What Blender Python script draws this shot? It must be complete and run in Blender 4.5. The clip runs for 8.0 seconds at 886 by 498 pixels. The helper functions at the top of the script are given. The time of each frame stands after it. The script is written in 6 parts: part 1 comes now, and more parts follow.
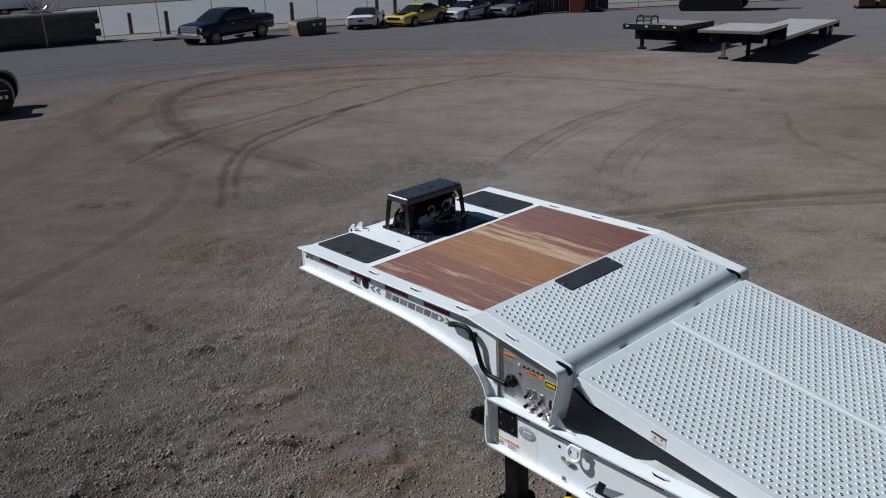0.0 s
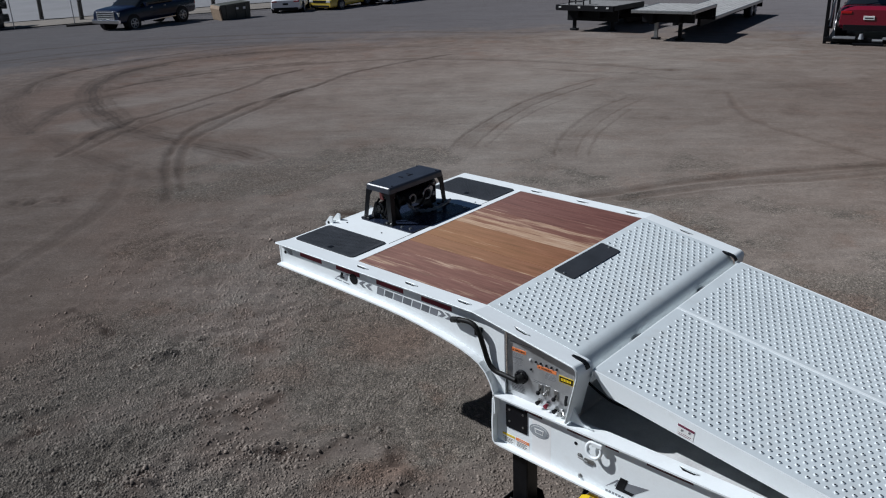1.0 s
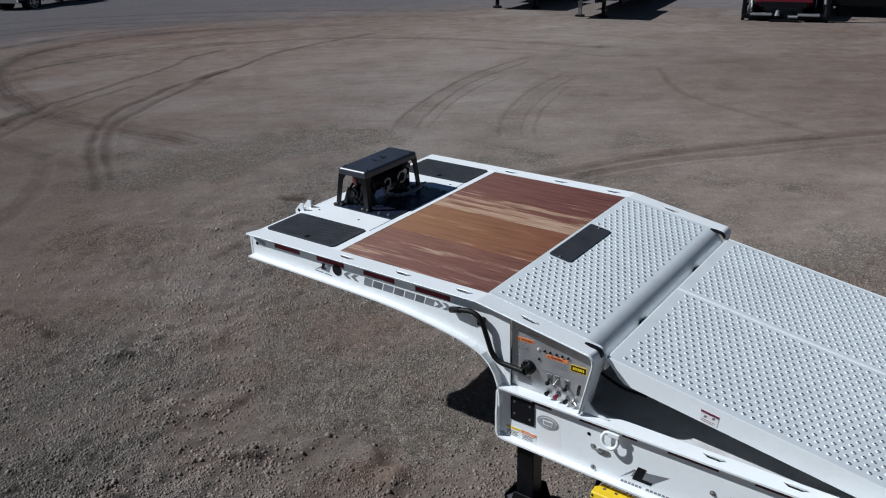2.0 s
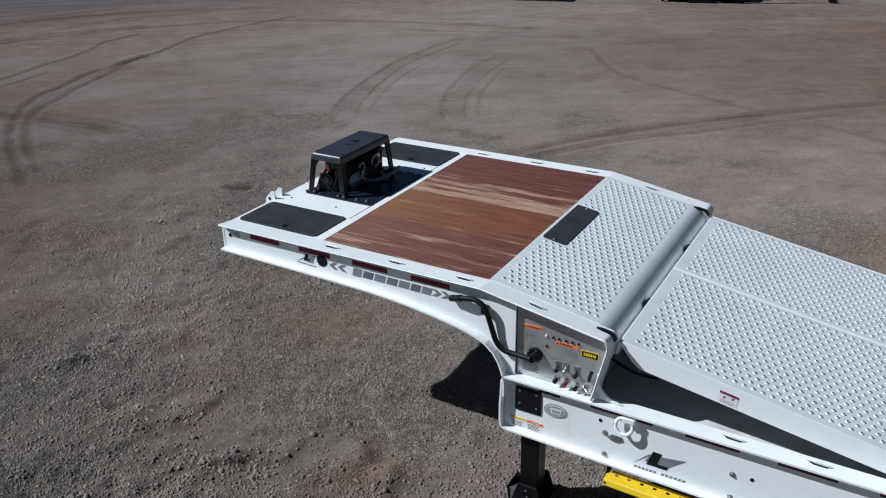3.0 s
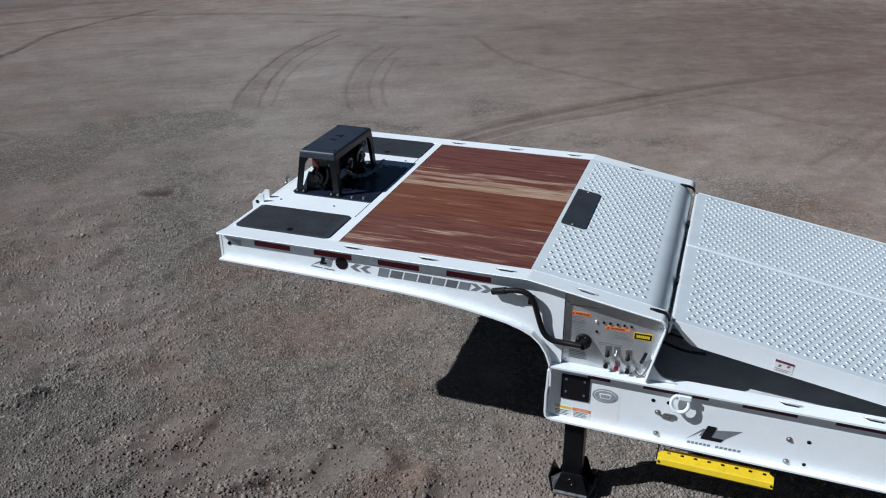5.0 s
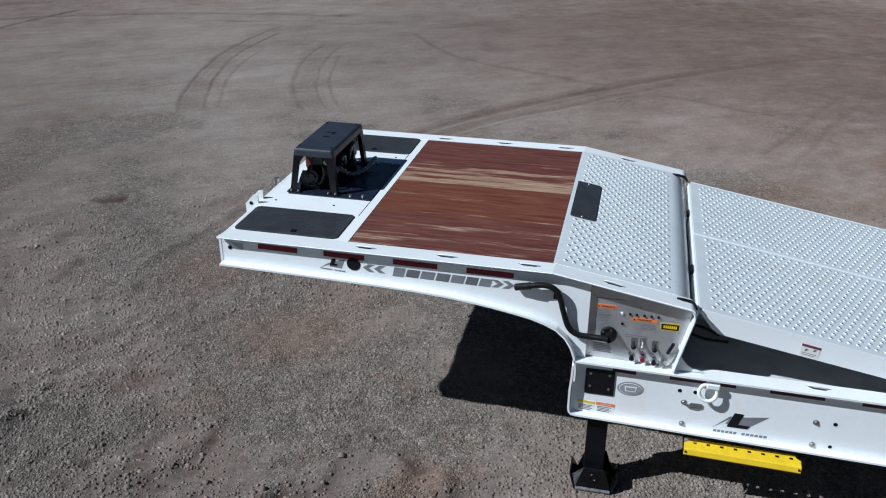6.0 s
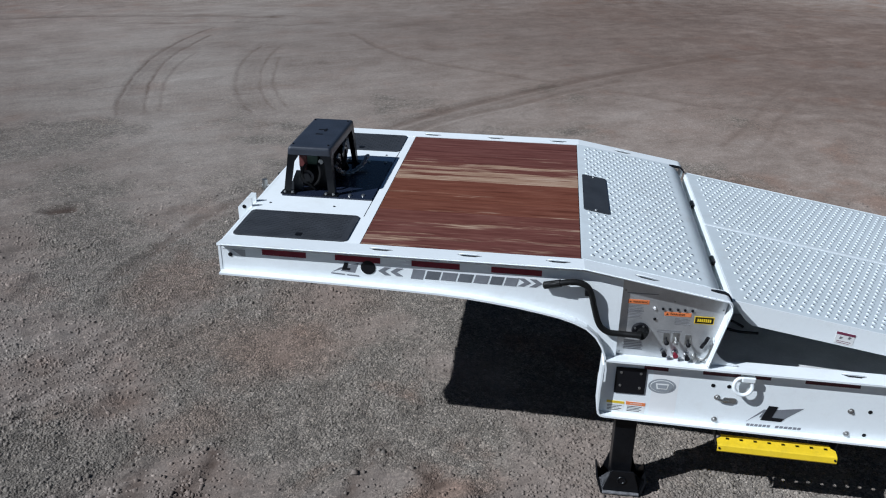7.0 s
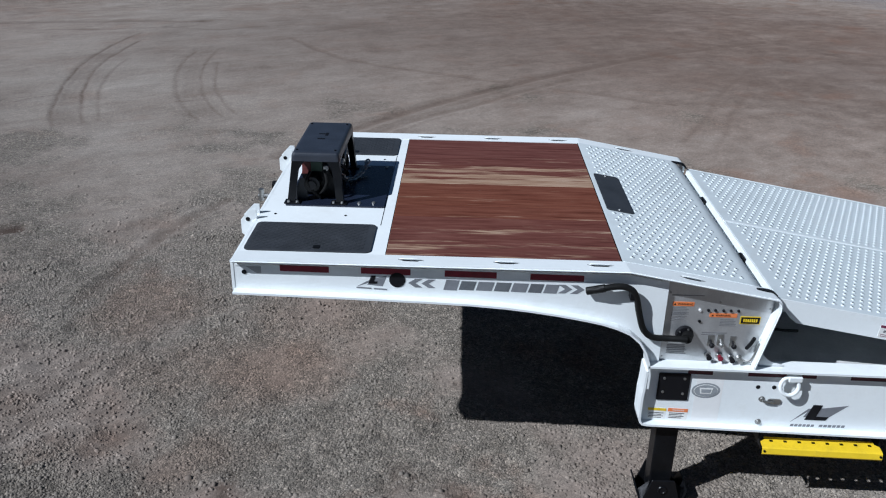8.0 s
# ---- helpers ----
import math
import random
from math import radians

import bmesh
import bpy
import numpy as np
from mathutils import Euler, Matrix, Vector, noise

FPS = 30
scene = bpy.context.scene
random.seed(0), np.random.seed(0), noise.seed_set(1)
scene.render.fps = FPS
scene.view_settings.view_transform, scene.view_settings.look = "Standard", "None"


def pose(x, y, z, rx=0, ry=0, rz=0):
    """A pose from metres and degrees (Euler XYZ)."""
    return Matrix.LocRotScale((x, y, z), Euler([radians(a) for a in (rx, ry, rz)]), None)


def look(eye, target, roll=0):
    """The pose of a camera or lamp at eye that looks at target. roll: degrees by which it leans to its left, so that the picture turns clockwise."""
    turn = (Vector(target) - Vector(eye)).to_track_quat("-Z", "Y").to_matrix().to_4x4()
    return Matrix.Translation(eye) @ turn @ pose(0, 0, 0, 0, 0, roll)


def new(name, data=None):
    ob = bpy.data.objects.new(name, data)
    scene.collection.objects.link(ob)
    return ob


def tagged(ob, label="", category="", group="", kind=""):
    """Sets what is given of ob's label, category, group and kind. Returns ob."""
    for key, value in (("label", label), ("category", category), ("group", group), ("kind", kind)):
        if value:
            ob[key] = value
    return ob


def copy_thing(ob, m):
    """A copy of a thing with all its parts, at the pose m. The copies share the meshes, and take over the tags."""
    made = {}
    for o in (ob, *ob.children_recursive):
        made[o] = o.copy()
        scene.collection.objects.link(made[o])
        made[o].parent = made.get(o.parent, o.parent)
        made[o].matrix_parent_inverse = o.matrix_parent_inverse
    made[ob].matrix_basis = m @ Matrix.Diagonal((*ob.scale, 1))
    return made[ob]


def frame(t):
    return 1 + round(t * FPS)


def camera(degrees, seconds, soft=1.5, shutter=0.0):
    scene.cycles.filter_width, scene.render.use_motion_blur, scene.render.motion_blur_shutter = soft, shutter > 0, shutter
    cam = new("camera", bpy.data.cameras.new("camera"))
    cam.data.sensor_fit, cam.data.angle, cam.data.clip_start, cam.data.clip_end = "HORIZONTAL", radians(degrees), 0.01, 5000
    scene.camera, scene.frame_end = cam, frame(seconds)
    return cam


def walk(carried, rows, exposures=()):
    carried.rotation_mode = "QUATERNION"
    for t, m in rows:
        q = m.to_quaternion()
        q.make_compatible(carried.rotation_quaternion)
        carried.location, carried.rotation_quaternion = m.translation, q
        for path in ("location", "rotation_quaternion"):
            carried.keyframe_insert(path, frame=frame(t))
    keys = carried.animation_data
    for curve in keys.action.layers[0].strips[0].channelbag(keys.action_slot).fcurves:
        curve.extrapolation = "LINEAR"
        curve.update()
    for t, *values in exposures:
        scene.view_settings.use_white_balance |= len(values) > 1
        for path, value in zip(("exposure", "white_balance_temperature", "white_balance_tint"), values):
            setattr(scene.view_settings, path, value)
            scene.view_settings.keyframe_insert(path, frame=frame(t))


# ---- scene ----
cam = camera(55.0, 8.0, soft=1.12)
# seconds, place in metres, turn in degrees
PATH = [
    (0.0, 6.558, -3.985, 4.273, 69.17, 2.47, 47.01),
    (0.5, 6.277, -4.091, 4.273, 68.60, 2.33, 44.42),
    (1.0, 5.925, -4.128, 4.223, 67.89, 2.28, 41.70),
    (1.5, 5.590, -4.182, 4.185, 67.14, 2.04, 38.77),
    (3.0, 4.662, -4.331, 4.064, 65.25, 0.95, 29.78),
    (3.5, 4.380, -4.400, 4.026, 64.98, 0.74, 26.95),
    (4.0, 4.063, -4.496, 4.023, 64.75, 0.53, 24.10),
    (4.5, 3.768, -4.608, 4.020, 64.68, 0.39, 21.48),
    (6.0, 2.817, -4.711, 3.918, 64.58, -0.27, 13.11),
    (6.5, 2.495, -4.663, 3.819, 64.90, -0.64, 10.30),
    (7.0, 2.155, -4.560, 3.756, 64.89, -0.77, 7.41),
    (7.5, 1.795, -4.439, 3.697, 65.03, -1.06, 4.50),
    (8.0, 1.472, -4.300, 3.628, 65.25, -1.04, 1.59),
]
walk(cam, [(t, pose(x, y, z, rx, ry, rz)) for t, x, y, z, rx, ry, rz in PATH],
     [(0.0, 0.02, 5950, 8), (3.0, 0.06, 5850, 8), (6.0, 0.11, 5690, 7), (8.0, 0.12, 5630, 7)])

# ---------------------------------------------------------------- light
SUN_DIR = Vector((-0.956, -0.58, 1.0)).normalized()
world = bpy.data.worlds.new("world")
scene.world = world
world.use_nodes = True
wn = world.node_tree.nodes
sky = wn.new("ShaderNodeTexSky")
sky.sky_type = "NISHITA"
sky.sun_disc = False
sky.sun_elevation = math.asin(SUN_DIR.z)
sky.sun_rotation = math.atan2(SUN_DIR.x, SUN_DIR.y)
sky.air_density, sky.dust_density, sky.ozone_density = 1.0, 0.3, 5.0
world.node_tree.links.new(sky.outputs[0], wn["Background"].inputs[0])
wn["Background"].inputs[1].default_value = 0.0205
sun_data = bpy.data.lights.new("sun", "SUN")
sun_data.energy, sun_data.angle, sun_data.color = 4.6, radians(0.55), (1.0, 0.975, 0.955)
sun = new("sun", sun_data)
sun.matrix_world = look(SUN_DIR * 40, (0, 0, 0))
scene.view_settings.exposure = 0.0


# ---------------------------------------------------------------- materials
def nodes_of(name):
    m = bpy.data.materials.new(name)
    m.use_nodes = True
    nt = m.node_tree
    return m, nt, nt.nodes["Principled BSDF"]


def add(nt, kind, **values):
    n = nt.nodes.new(kind)
    for key, value in values.items():
        n.inputs[key].default_value = value
    return n


def ramp(nt, source, stops):
    r = nt.nodes.new("ShaderNodeValToRGB")
    el = r.color_ramp.elements
    while len(el) < len(stops):
        el.new(0.5)
    for e, (p, c) in zip(el, stops):
        e.position, e.color = p, (*c, 1) if len(c) == 3 else c
    nt.links.new(source, r.inputs[0])
    return r


def mix(nt, fac, a, b, mode="MIX"):
    n = nt.nodes.new("ShaderNodeMix")
    n.data_type, n.blend_type = "RGBA", mode
    for sock, v in ((n.inputs[0], fac), (n.inputs[6], a), (n.inputs[7], b)):
        if isinstance(v, (int, float)):
            sock.default_value = v
        elif isinstance(v, tuple):
            sock.default_value = (*v, 1)
        else:
            nt.links.new(v, sock)
    return n.outputs[2]


def coords(nt, scale=(1, 1, 1)):
    tc = nt.nodes.new("ShaderNodeTexCoord")
    mp = nt.nodes.new("ShaderNodeMapping")
    mp.inputs["Scale"].default_value = scale
    nt.links.new(tc.outputs["Object"], mp.inputs[0])
    return mp.outputs[0]


def noise_tex(nt, co, scale, detail=4, rough=0.6):
    n = add(nt, "ShaderNodeTexNoise", Scale=scale, Detail=detail, Roughness=rough)
    nt.links.new(co, n.inputs["Vector"])
    return n.outputs[0]


def bump(nt, bsdf, height, strength, dist=0.01, chain=None):
    b = add(nt, "ShaderNodeBump", Strength=strength, Distance=dist)
    nt.links.new(height, b.inputs["Height"])
    if chain:
        nt.links.new(chain, b.inputs["Normal"])
    nt.links.new(b.outputs[0], bsdf.inputs["Normal"])
    return b.outputs[0]


def surface(name, color, rough=0.5, metal=0.0, vary=0.15, scale=6.0, fine=60.0, relief=0.15, dirt=None, dirt_amount=0.0, coat=0.0, spec=0.5):
    """Plain finish with stains at two scales, uneven gloss and fine relief."""
    m, nt, bs = nodes_of(name)
    co = coords(nt)
    big, small = noise_tex(nt, co, scale, 5), noise_tex(nt, co, fine, 3)
    lo = tuple(c * (1 - vary) for c in color)
    hi = tuple(min(1, c * (1 + vary)) for c in color)
    col = ramp(nt, big, [(0.3, lo), (0.7, hi)]).outputs[0]
    tone = ramp(nt, small, [(0.35, (1 - vary * 0.6,) * 3), (0.65, (1.0,) * 3)]).outputs[0]
    col = mix(nt, 1.0, col, tone, "MULTIPLY")
    if dirt:
        spots = ramp(nt, noise_tex(nt, co, scale * 1.7, 8, 0.75), [(0.52, (0, 0, 0)), (0.72, (1, 1, 1))]).outputs[0]
        k = nt.nodes.new("ShaderNodeMath")
        k.operation = "MULTIPLY"
        k.inputs[1].default_value = dirt_amount
        nt.links.new(spots, k.inputs[0])
        col = mix(nt, k.outputs[0], col, dirt)
    nt.links.new(col, bs.inputs["Base Color"])
    r = ramp(nt, small, [(0.2, (max(0.02, rough - 0.08),) * 3), (0.8, (min(1, rough + 0.1),) * 3)]).outputs[0]
    nt.links.new(r, bs.inputs["Roughness"])
    bs.inputs["Metallic"].default_value = metal
    bs.inputs["Coat Weight"].default_value = coat
    bs.inputs["Specular IOR Level"].default_value = spec
    bs.inputs["Coat Roughness"].default_value = 0.08
    if relief:
        bump(nt, bs, small, relief, 0.002)
    return m


WHITE = surface("white_paint", (0.83, 0.865, 0.87), 0.42, vary=0.03, scale=2.5, fine=45, relief=0.06, dirt=(0.55, 0.52, 0.47), dirt_amount=0.18)
GRIP = surface("grip_paint", (0.62, 0.67, 0.685), 0.5, vary=0.05, scale=3, fine=90, relief=0.25, dirt=(0.42, 0.39, 0.35), dirt_amount=0.25)
BLACK = surface("black_steel", (0.006, 0.0065, 0.008), 0.33, vary=0.3, scale=9, fine=70, relief=0.12, dirt=(0.045, 0.042, 0.038), dirt_amount=0.08, spec=0.22)
# hood's black lightened to blue-grey, with the sky's reflection put into the base colour
HOOD = surface("hood_black", (0.029, 0.034, 0.047), 0.36, spec=0.75, vary=0.25, scale=7, fine=70, relief=0.1, dirt=(0.07, 0.07, 0.07), dirt_amount=0.12)
TREAD = surface("dark_tread", (0.036, 0.039, 0.045), 0.5, vary=0.2, scale=8, fine=120, relief=0.4, dirt=(0.10, 0.10, 0.10), dirt_amount=0.15)
RUBBER = surface("rubber", (0.010, 0.010, 0.010), 0.5, vary=0.3, fine=40, spec=0.18)
STEEL = surface("bare_steel", (0.42, 0.42, 0.41), 0.38, metal=0.9, vary=0.2, scale=14, fine=140, relief=0.2)
PANEL = surface("brushed_panel", (0.62, 0.63, 0.64), 0.40, metal=0.75, vary=0.12, scale=10, fine=160, relief=0.15)
RED = surface("red_reflector", (0.20, 0.012, 0.030), 0.35, vary=0.2, scale=20, fine=300, relief=0.3)
# reflector red darkened, putting the flange's shade into the lower strips
RED_SHADE = surface("shaded_red_reflector", (0.075, 0.006, 0.018), 0.35, vary=0.2, scale=20, fine=300, relief=0.3)
ORANGE = surface("orange_label", (0.75, 0.22, 0.07), 0.5, vary=0.1)
YELLOW = surface("yellow_paint", (0.78, 0.55, 0.015), 0.45, vary=0.08, scale=8, fine=80, relief=0.15, dirt=(0.35, 0.25, 0.05), dirt_amount=0.3)
LABEL = surface("white_label", (0.78, 0.78, 0.76), 0.5, vary=0.04)
INK = surface("dark_ink", (0.007, 0.007, 0.009), 0.5, vary=0.2, spec=0.2)
PRINT = surface("grey_print", (0.22, 0.22, 0.23), 0.5, vary=0.2)
SILVER = surface("silver_decal", (0.20, 0.21, 0.23), 0.45, metal=0.0, vary=0.15, scale=7)
PURPLE = surface("purple_label", (0.18, 0.03, 0.07), 0.5)
GREENISH = surface("green_box", (0.05, 0.09, 0.06), 0.5)
RUST = surface("rusty_red", (0.30, 0.07, 0.045), 0.65, vary=0.25, scale=10)


def wood_material():
    m, nt, bs = nodes_of("deck_wood")
    info = nt.nodes.new("ShaderNodeObjectInfo")
    tc = nt.nodes.new("ShaderNodeTexCoord")
    shift = nt.nodes.new("ShaderNodeVectorMath")
    shift.operation = "MULTIPLY_ADD"
    shift.inputs[1].default_value = (1, 1, 1)
    rnd = nt.nodes.new("ShaderNodeCombineXYZ")
    mul = nt.nodes.new("ShaderNodeMath")
    mul.operation = "MULTIPLY"
    mul.inputs[1].default_value = 40
    nt.links.new(info.outputs["Random"], mul.inputs[0])
    nt.links.new(mul.outputs[0], rnd.inputs[0])
    nt.links.new(mul.outputs[0], rnd.inputs[1])
    nt.links.new(tc.outputs["Object"], shift.inputs[0])
    nt.links.new(rnd.outputs[0], shift.inputs[2])
    mp = nt.nodes.new("ShaderNodeMapping")
    mp.inputs["Scale"].default_value = (1.0, 12, 12)
    nt.links.new(shift.outputs[0], mp.inputs[0])
    grain = noise_tex(nt, mp.outputs[0], 2.2, 8, 0.7)
    mp2 = nt.nodes.new("ShaderNodeMapping")
    mp2.inputs["Scale"].default_value = (2.0, 60, 60)
    nt.links.new(shift.outputs[0], mp2.inputs[0])
    fine = noise_tex(nt, mp2.outputs[0], 2.0, 5, 0.7)
    tint = nt.nodes.new("ShaderNodeAttribute")
    tint.attribute_type, tint.attribute_name = "OBJECT", "tint"
    maroon = ramp(nt, grain, [(0.28, (0.066, 0.022, 0.019)), (0.48, (0.122, 0.046, 0.039)), (0.62, (0.156, 0.067, 0.056)), (0.78, (0.25, 0.13, 0.105))]).outputs[0]
    orange = ramp(nt, grain, [(0.28, (0.090, 0.028, 0.018)), (0.48, (0.150, 0.052, 0.034)), (0.62, (0.185, 0.072, 0.047)), (0.78, (0.27, 0.128, 0.082))]).outputs[0]
    warm = nt.nodes.new("ShaderNodeAttribute")
    warm.attribute_type, warm.attribute_name = "OBJECT", "warm"
    base = mix(nt, warm.outputs["Fac"], maroon, orange)
    pale = ramp(nt, grain, [(0.30, (0.19, 0.10, 0.065)), (0.5, (0.34, 0.225, 0.155)), (0.7, (0.48, 0.365, 0.275))]).outputs[0]
    mp3 = nt.nodes.new("ShaderNodeMapping")
    mp3.inputs["Scale"].default_value = (0.75, 9, 9)
    mp3.inputs["Location"].default_value = (3.1, 7.7, 0)
    nt.links.new(shift.outputs[0], mp3.inputs[0])
    streak = nt.nodes.new("ShaderNodeMath")
    streak.operation = "ADD"
    nt.links.new(noise_tex(nt, mp3.outputs[0], 1.5, 5, 0.65), streak.inputs[0])
    part_tint = nt.nodes.new("ShaderNodeMath")
    part_tint.operation = "MULTIPLY"
    part_tint.inputs[1].default_value = 0.30
    nt.links.new(tint.outputs["Fac"], part_tint.inputs[0])
    nt.links.new(part_tint.outputs[0], streak.inputs[1])
    col = mix(nt, ramp(nt, streak.outputs[0], [(0.61, (0, 0, 0)), (0.70, (1, 1, 1))]).outputs[0], base, pale)
    tone = ramp(nt, fine, [(0.3, (0.72, 0.70, 0.69)), (0.6, (1.06, 1.05, 1.05))]).outputs[0]
    col = mix(nt, 1.0, col, tone, "MULTIPLY")
    mp4 = nt.nodes.new("ShaderNodeMapping")
    mp4.inputs["Scale"].default_value = (1.3, 30, 30)
    mp4.inputs["Location"].default_value = (9.0, 2.0, 0)
    nt.links.new(shift.outputs[0], mp4.inputs[0])
    crack = ramp(nt, noise_tex(nt, mp4.outputs[0], 1.7, 4, 0.6), [(0.30, (0.58, 0.55, 0.53)), (0.40, (1.0, 1.0, 1.0))]).outputs[0]
    col = mix(nt, 1.0, col, crack, "MULTIPLY")
    scuff = ramp(nt, noise_tex(nt, mp4.outputs[0], 2.9, 6, 0.75), [(0.64, (0, 0, 0)), (0.76, (0.45, 0.45, 0.45))]).outputs[0]
    col = mix(nt, scuff, col, (0.40, 0.33, 0.30))
    nt.links.new(col, bs.inputs["Base Color"])
    # varnished fibres along the planks: their sheen spreads across the grain
    bs.inputs["Roughness"].default_value = 0.60
    bs.inputs["Anisotropic"].default_value = 0.95
    across = add(nt, "ShaderNodeCombineXYZ", Y=1.0)
    nt.links.new(across.outputs[0], bs.inputs["Tangent"])
    nt.links.new(ramp(nt, warm.outputs["Fac"], [(0.0, (0.24, 0.24, 0.24)), (1.0, (0.42, 0.42, 0.42))]).outputs[0], bs.inputs["Specular IOR Level"])
    nt.links.new(mix(nt, warm.outputs["Fac"], (0.85, 0.60, 0.52), (1.0, 0.66, 0.28)), bs.inputs["Specular Tint"])
    bump(nt, bs, fine, 0.35, 0.002)
    return m


WOOD = wood_material()


# ---------------------------------------------------------------- mesh helpers
def part(name, bm, material, parent=None, label="", smooth=False):
    me = bpy.data.meshes.new(name)
    bm.normal_update()
    bm.to_mesh(me)
    bm.free()
    me.materials.append(material)
    if smooth:
        me.polygons.foreach_set("use_smooth", [True] * len(me.polygons))
        me.set_sharp_from_angle(angle=radians(32))
    ob = new(name, me)
    ob.parent = parent
    if label:
        ob["label"] = label
    return ob


def thing(name, label, category, at=(0, 0, 0), turn=0.0, group="", kind=""):
    ob = new(name)
    ob.matrix_world = pose(*at, 0, 0, turn)
    return tagged(ob, label, category, group, kind)


def box(bm, x0, x1, y0, y1, z0, z1, bevel=0.0, m=None):
    g = bmesh.ops.create_cube(bm, size=1.0)
    vs = g["verts"]
    for v in vs:
        v.co = Vector(((x0 + x1) / 2 + v.co.x * (x1 - x0), (y0 + y1) / 2 + v.co.y * (y1 - y0), (z0 + z1) / 2 + v.co.z * (z1 - z0)))
    if m is not None:
        for v in vs:
            v.co = m @ v.co
    if bevel:
        es = list({e for v in vs for e in v.link_edges})
        bmesh.ops.bevel(bm, geom=es, offset=bevel, segments=2, profile=0.5, affect="EDGES")
    return bm


def prism(bm, pts, y0, y1, axis="y"):
    """Extrude a polygon of (x, z) pairs from y0 to y1, or of (x, y) pairs from z y0 to y1."""
    def at(p, h):
        return (p[0], h, p[1]) if axis == "y" else (p[0], p[1], h) if axis == "z" else (h, p[0], p[1])
    a = [bm.verts.new(at(p, y0)) for p in pts]
    b = [bm.verts.new(at(p, y1)) for p in pts]
    fs = [bm.faces.new(a), bm.faces.new(b[::-1])]
    n = len(pts)
    for i in range(n):
        fs.append(bm.faces.new((a[i], b[i], b[(i + 1) % n], a[(i + 1) % n])))
    bmesh.ops.recalc_face_normals(bm, faces=fs)
    return bm


def strip(bm, pts, y0, y1, thick):
    """A bent plate: a line of (x, z) pairs given a thickness, run from y0 to y1."""
    up = []
    for i, p in enumerate(pts):
        a, b = pts[max(0, i - 1)], pts[min(len(pts) - 1, i + 1)]
        d = Vector((b[0] - a[0], b[1] - a[1])).normalized()
        up.append((p[0] - d.y * thick, p[1] + d.x * thick))
    n = len(pts)
    rows = [[bm.verts.new((p[0], y, p[1])) for p in line] for line in (pts, up) for y in (y0, y1)]
    lo0, lo1, up0, up1 = rows
    fs = []
    for i in range(n - 1):
        fs += [bm.faces.new((lo0[i], lo0[i + 1], lo1[i + 1], lo1[i])), bm.faces.new((up0[i], up1[i], up1[i + 1], up0[i + 1])),
               bm.faces.new((lo0[i], up0[i], up0[i + 1], lo0[i + 1])), bm.faces.new((lo1[i], lo1[i + 1], up1[i + 1], up1[i]))]
    fs += [bm.faces.new((lo0[0], lo1[0], up1[0], up0[0])), bm.faces.new((lo0[-1], up0[-1], up1[-1], lo1[-1]))]
    bmesh.ops.recalc_face_normals(bm, faces=fs)
    return bm


def cyl(bm, a, b, r, r2=None, seg=16):
    a, b = Vector(a), Vector(b)
    d = b - a
    m = Matrix.Translation((a + b) / 2) @ d.to_track_quat("Z", "Y").to_matrix().to_4x4()
    bmesh.ops.create_cone(bm, cap_ends=True, segments=seg, radius1=r, radius2=r if r2 is None else r2, depth=d.length, matrix=m)
    return bm


def tube(bm, pts, r, seg=10, closed=False):
    pts = [Vector(p) for p in pts]
    n = len(pts)
    rings = []
    side = None
    for i, p in enumerate(pts):
        a = pts[(i - 1) % n] if closed else pts[max(0, i - 1)]
        b = pts[(i + 1) % n] if closed else pts[min(n - 1, i + 1)]
        d = (b - a).normalized()
        if side is None:
            side = d.orthogonal().normalized()
        side = (side - d * side.dot(d)).normalized()
        up = d.cross(side)
        rings.append([bm.verts.new(p + (side * math.cos(k * 2 * math.pi / seg) + up * math.sin(k * 2 * math.pi / seg)) * r) for k in range(seg)])
    for i in range(n if closed else n - 1):
        p, q = rings[i], rings[(i + 1) % n]
        for k in range(seg):
            bm.faces.new((p[k], p[(k + 1) % seg], q[(k + 1) % seg], q[k]))
    if not closed:
        bm.faces.new(rings[0][::-1])
        bm.faces.new(rings[-1])
    return bm


def spline(pts, n=8):
    """Catmull-Rom points through pts."""
    pts = [Vector(p) for p in pts]
    out = []
    for i in range(len(pts) - 1):
        p0, p1, p2, p3 = pts[max(0, i - 1)], pts[i], pts[i + 1], pts[min(len(pts) - 1, i + 2)]
        for k in range(n):
            t = k / n
            out.append(0.5 * ((2 * p1) + (p2 - p0) * t + (2 * p0 - 5 * p1 + 4 * p2 - p3) * t * t + (3 * p1 - p0 - 3 * p2 + p3) * t ** 3))
    out.append(pts[-1])
    return out


def rounded(x0, x1, y0, y1, r, seg=4):
    out = []
    for cx, cy, a0 in ((x1 - r, y1 - r, 0), (x0 + r, y1 - r, 90), (x0 + r, y0 + r, 180), (x1 - r, y0 + r, 270)):
        for k in range(seg + 1):
            a = radians(a0 + 90 * k / seg)
            out.append((cx + r * math.cos(a), cy + r * math.sin(a)))
    return out


# ---------------------------------------------------------------- the white equipment trailer
DECK = 1.54            # top of the fore deck
FAR = 2.50   # outer edge
FRONT = 0.20
BREAK = 2.43   # where the deck starts to slope
FALL = 0.1735


def top(x):
    return DECK - max(0.0, x - BREAK) * FALL


UNDER = [(0.20, 1.352), (0.88, 1.339), (1.30, 1.328), (1.55, 1.319), (1.75, 1.305), (1.88, 1.291), (2.05, 1.268), (2.21, 1.240), (2.31, 1.219),
         (2.40, 1.190), (2.47, 1.158), (2.53, 1.105), (2.57, 1.040), (2.595, 0.970), (2.607, 0.890)]
trailer = thing("equipment_trailer", "white steel tilt-bed equipment trailer with a winch deck, standing on gravel", "trailer")


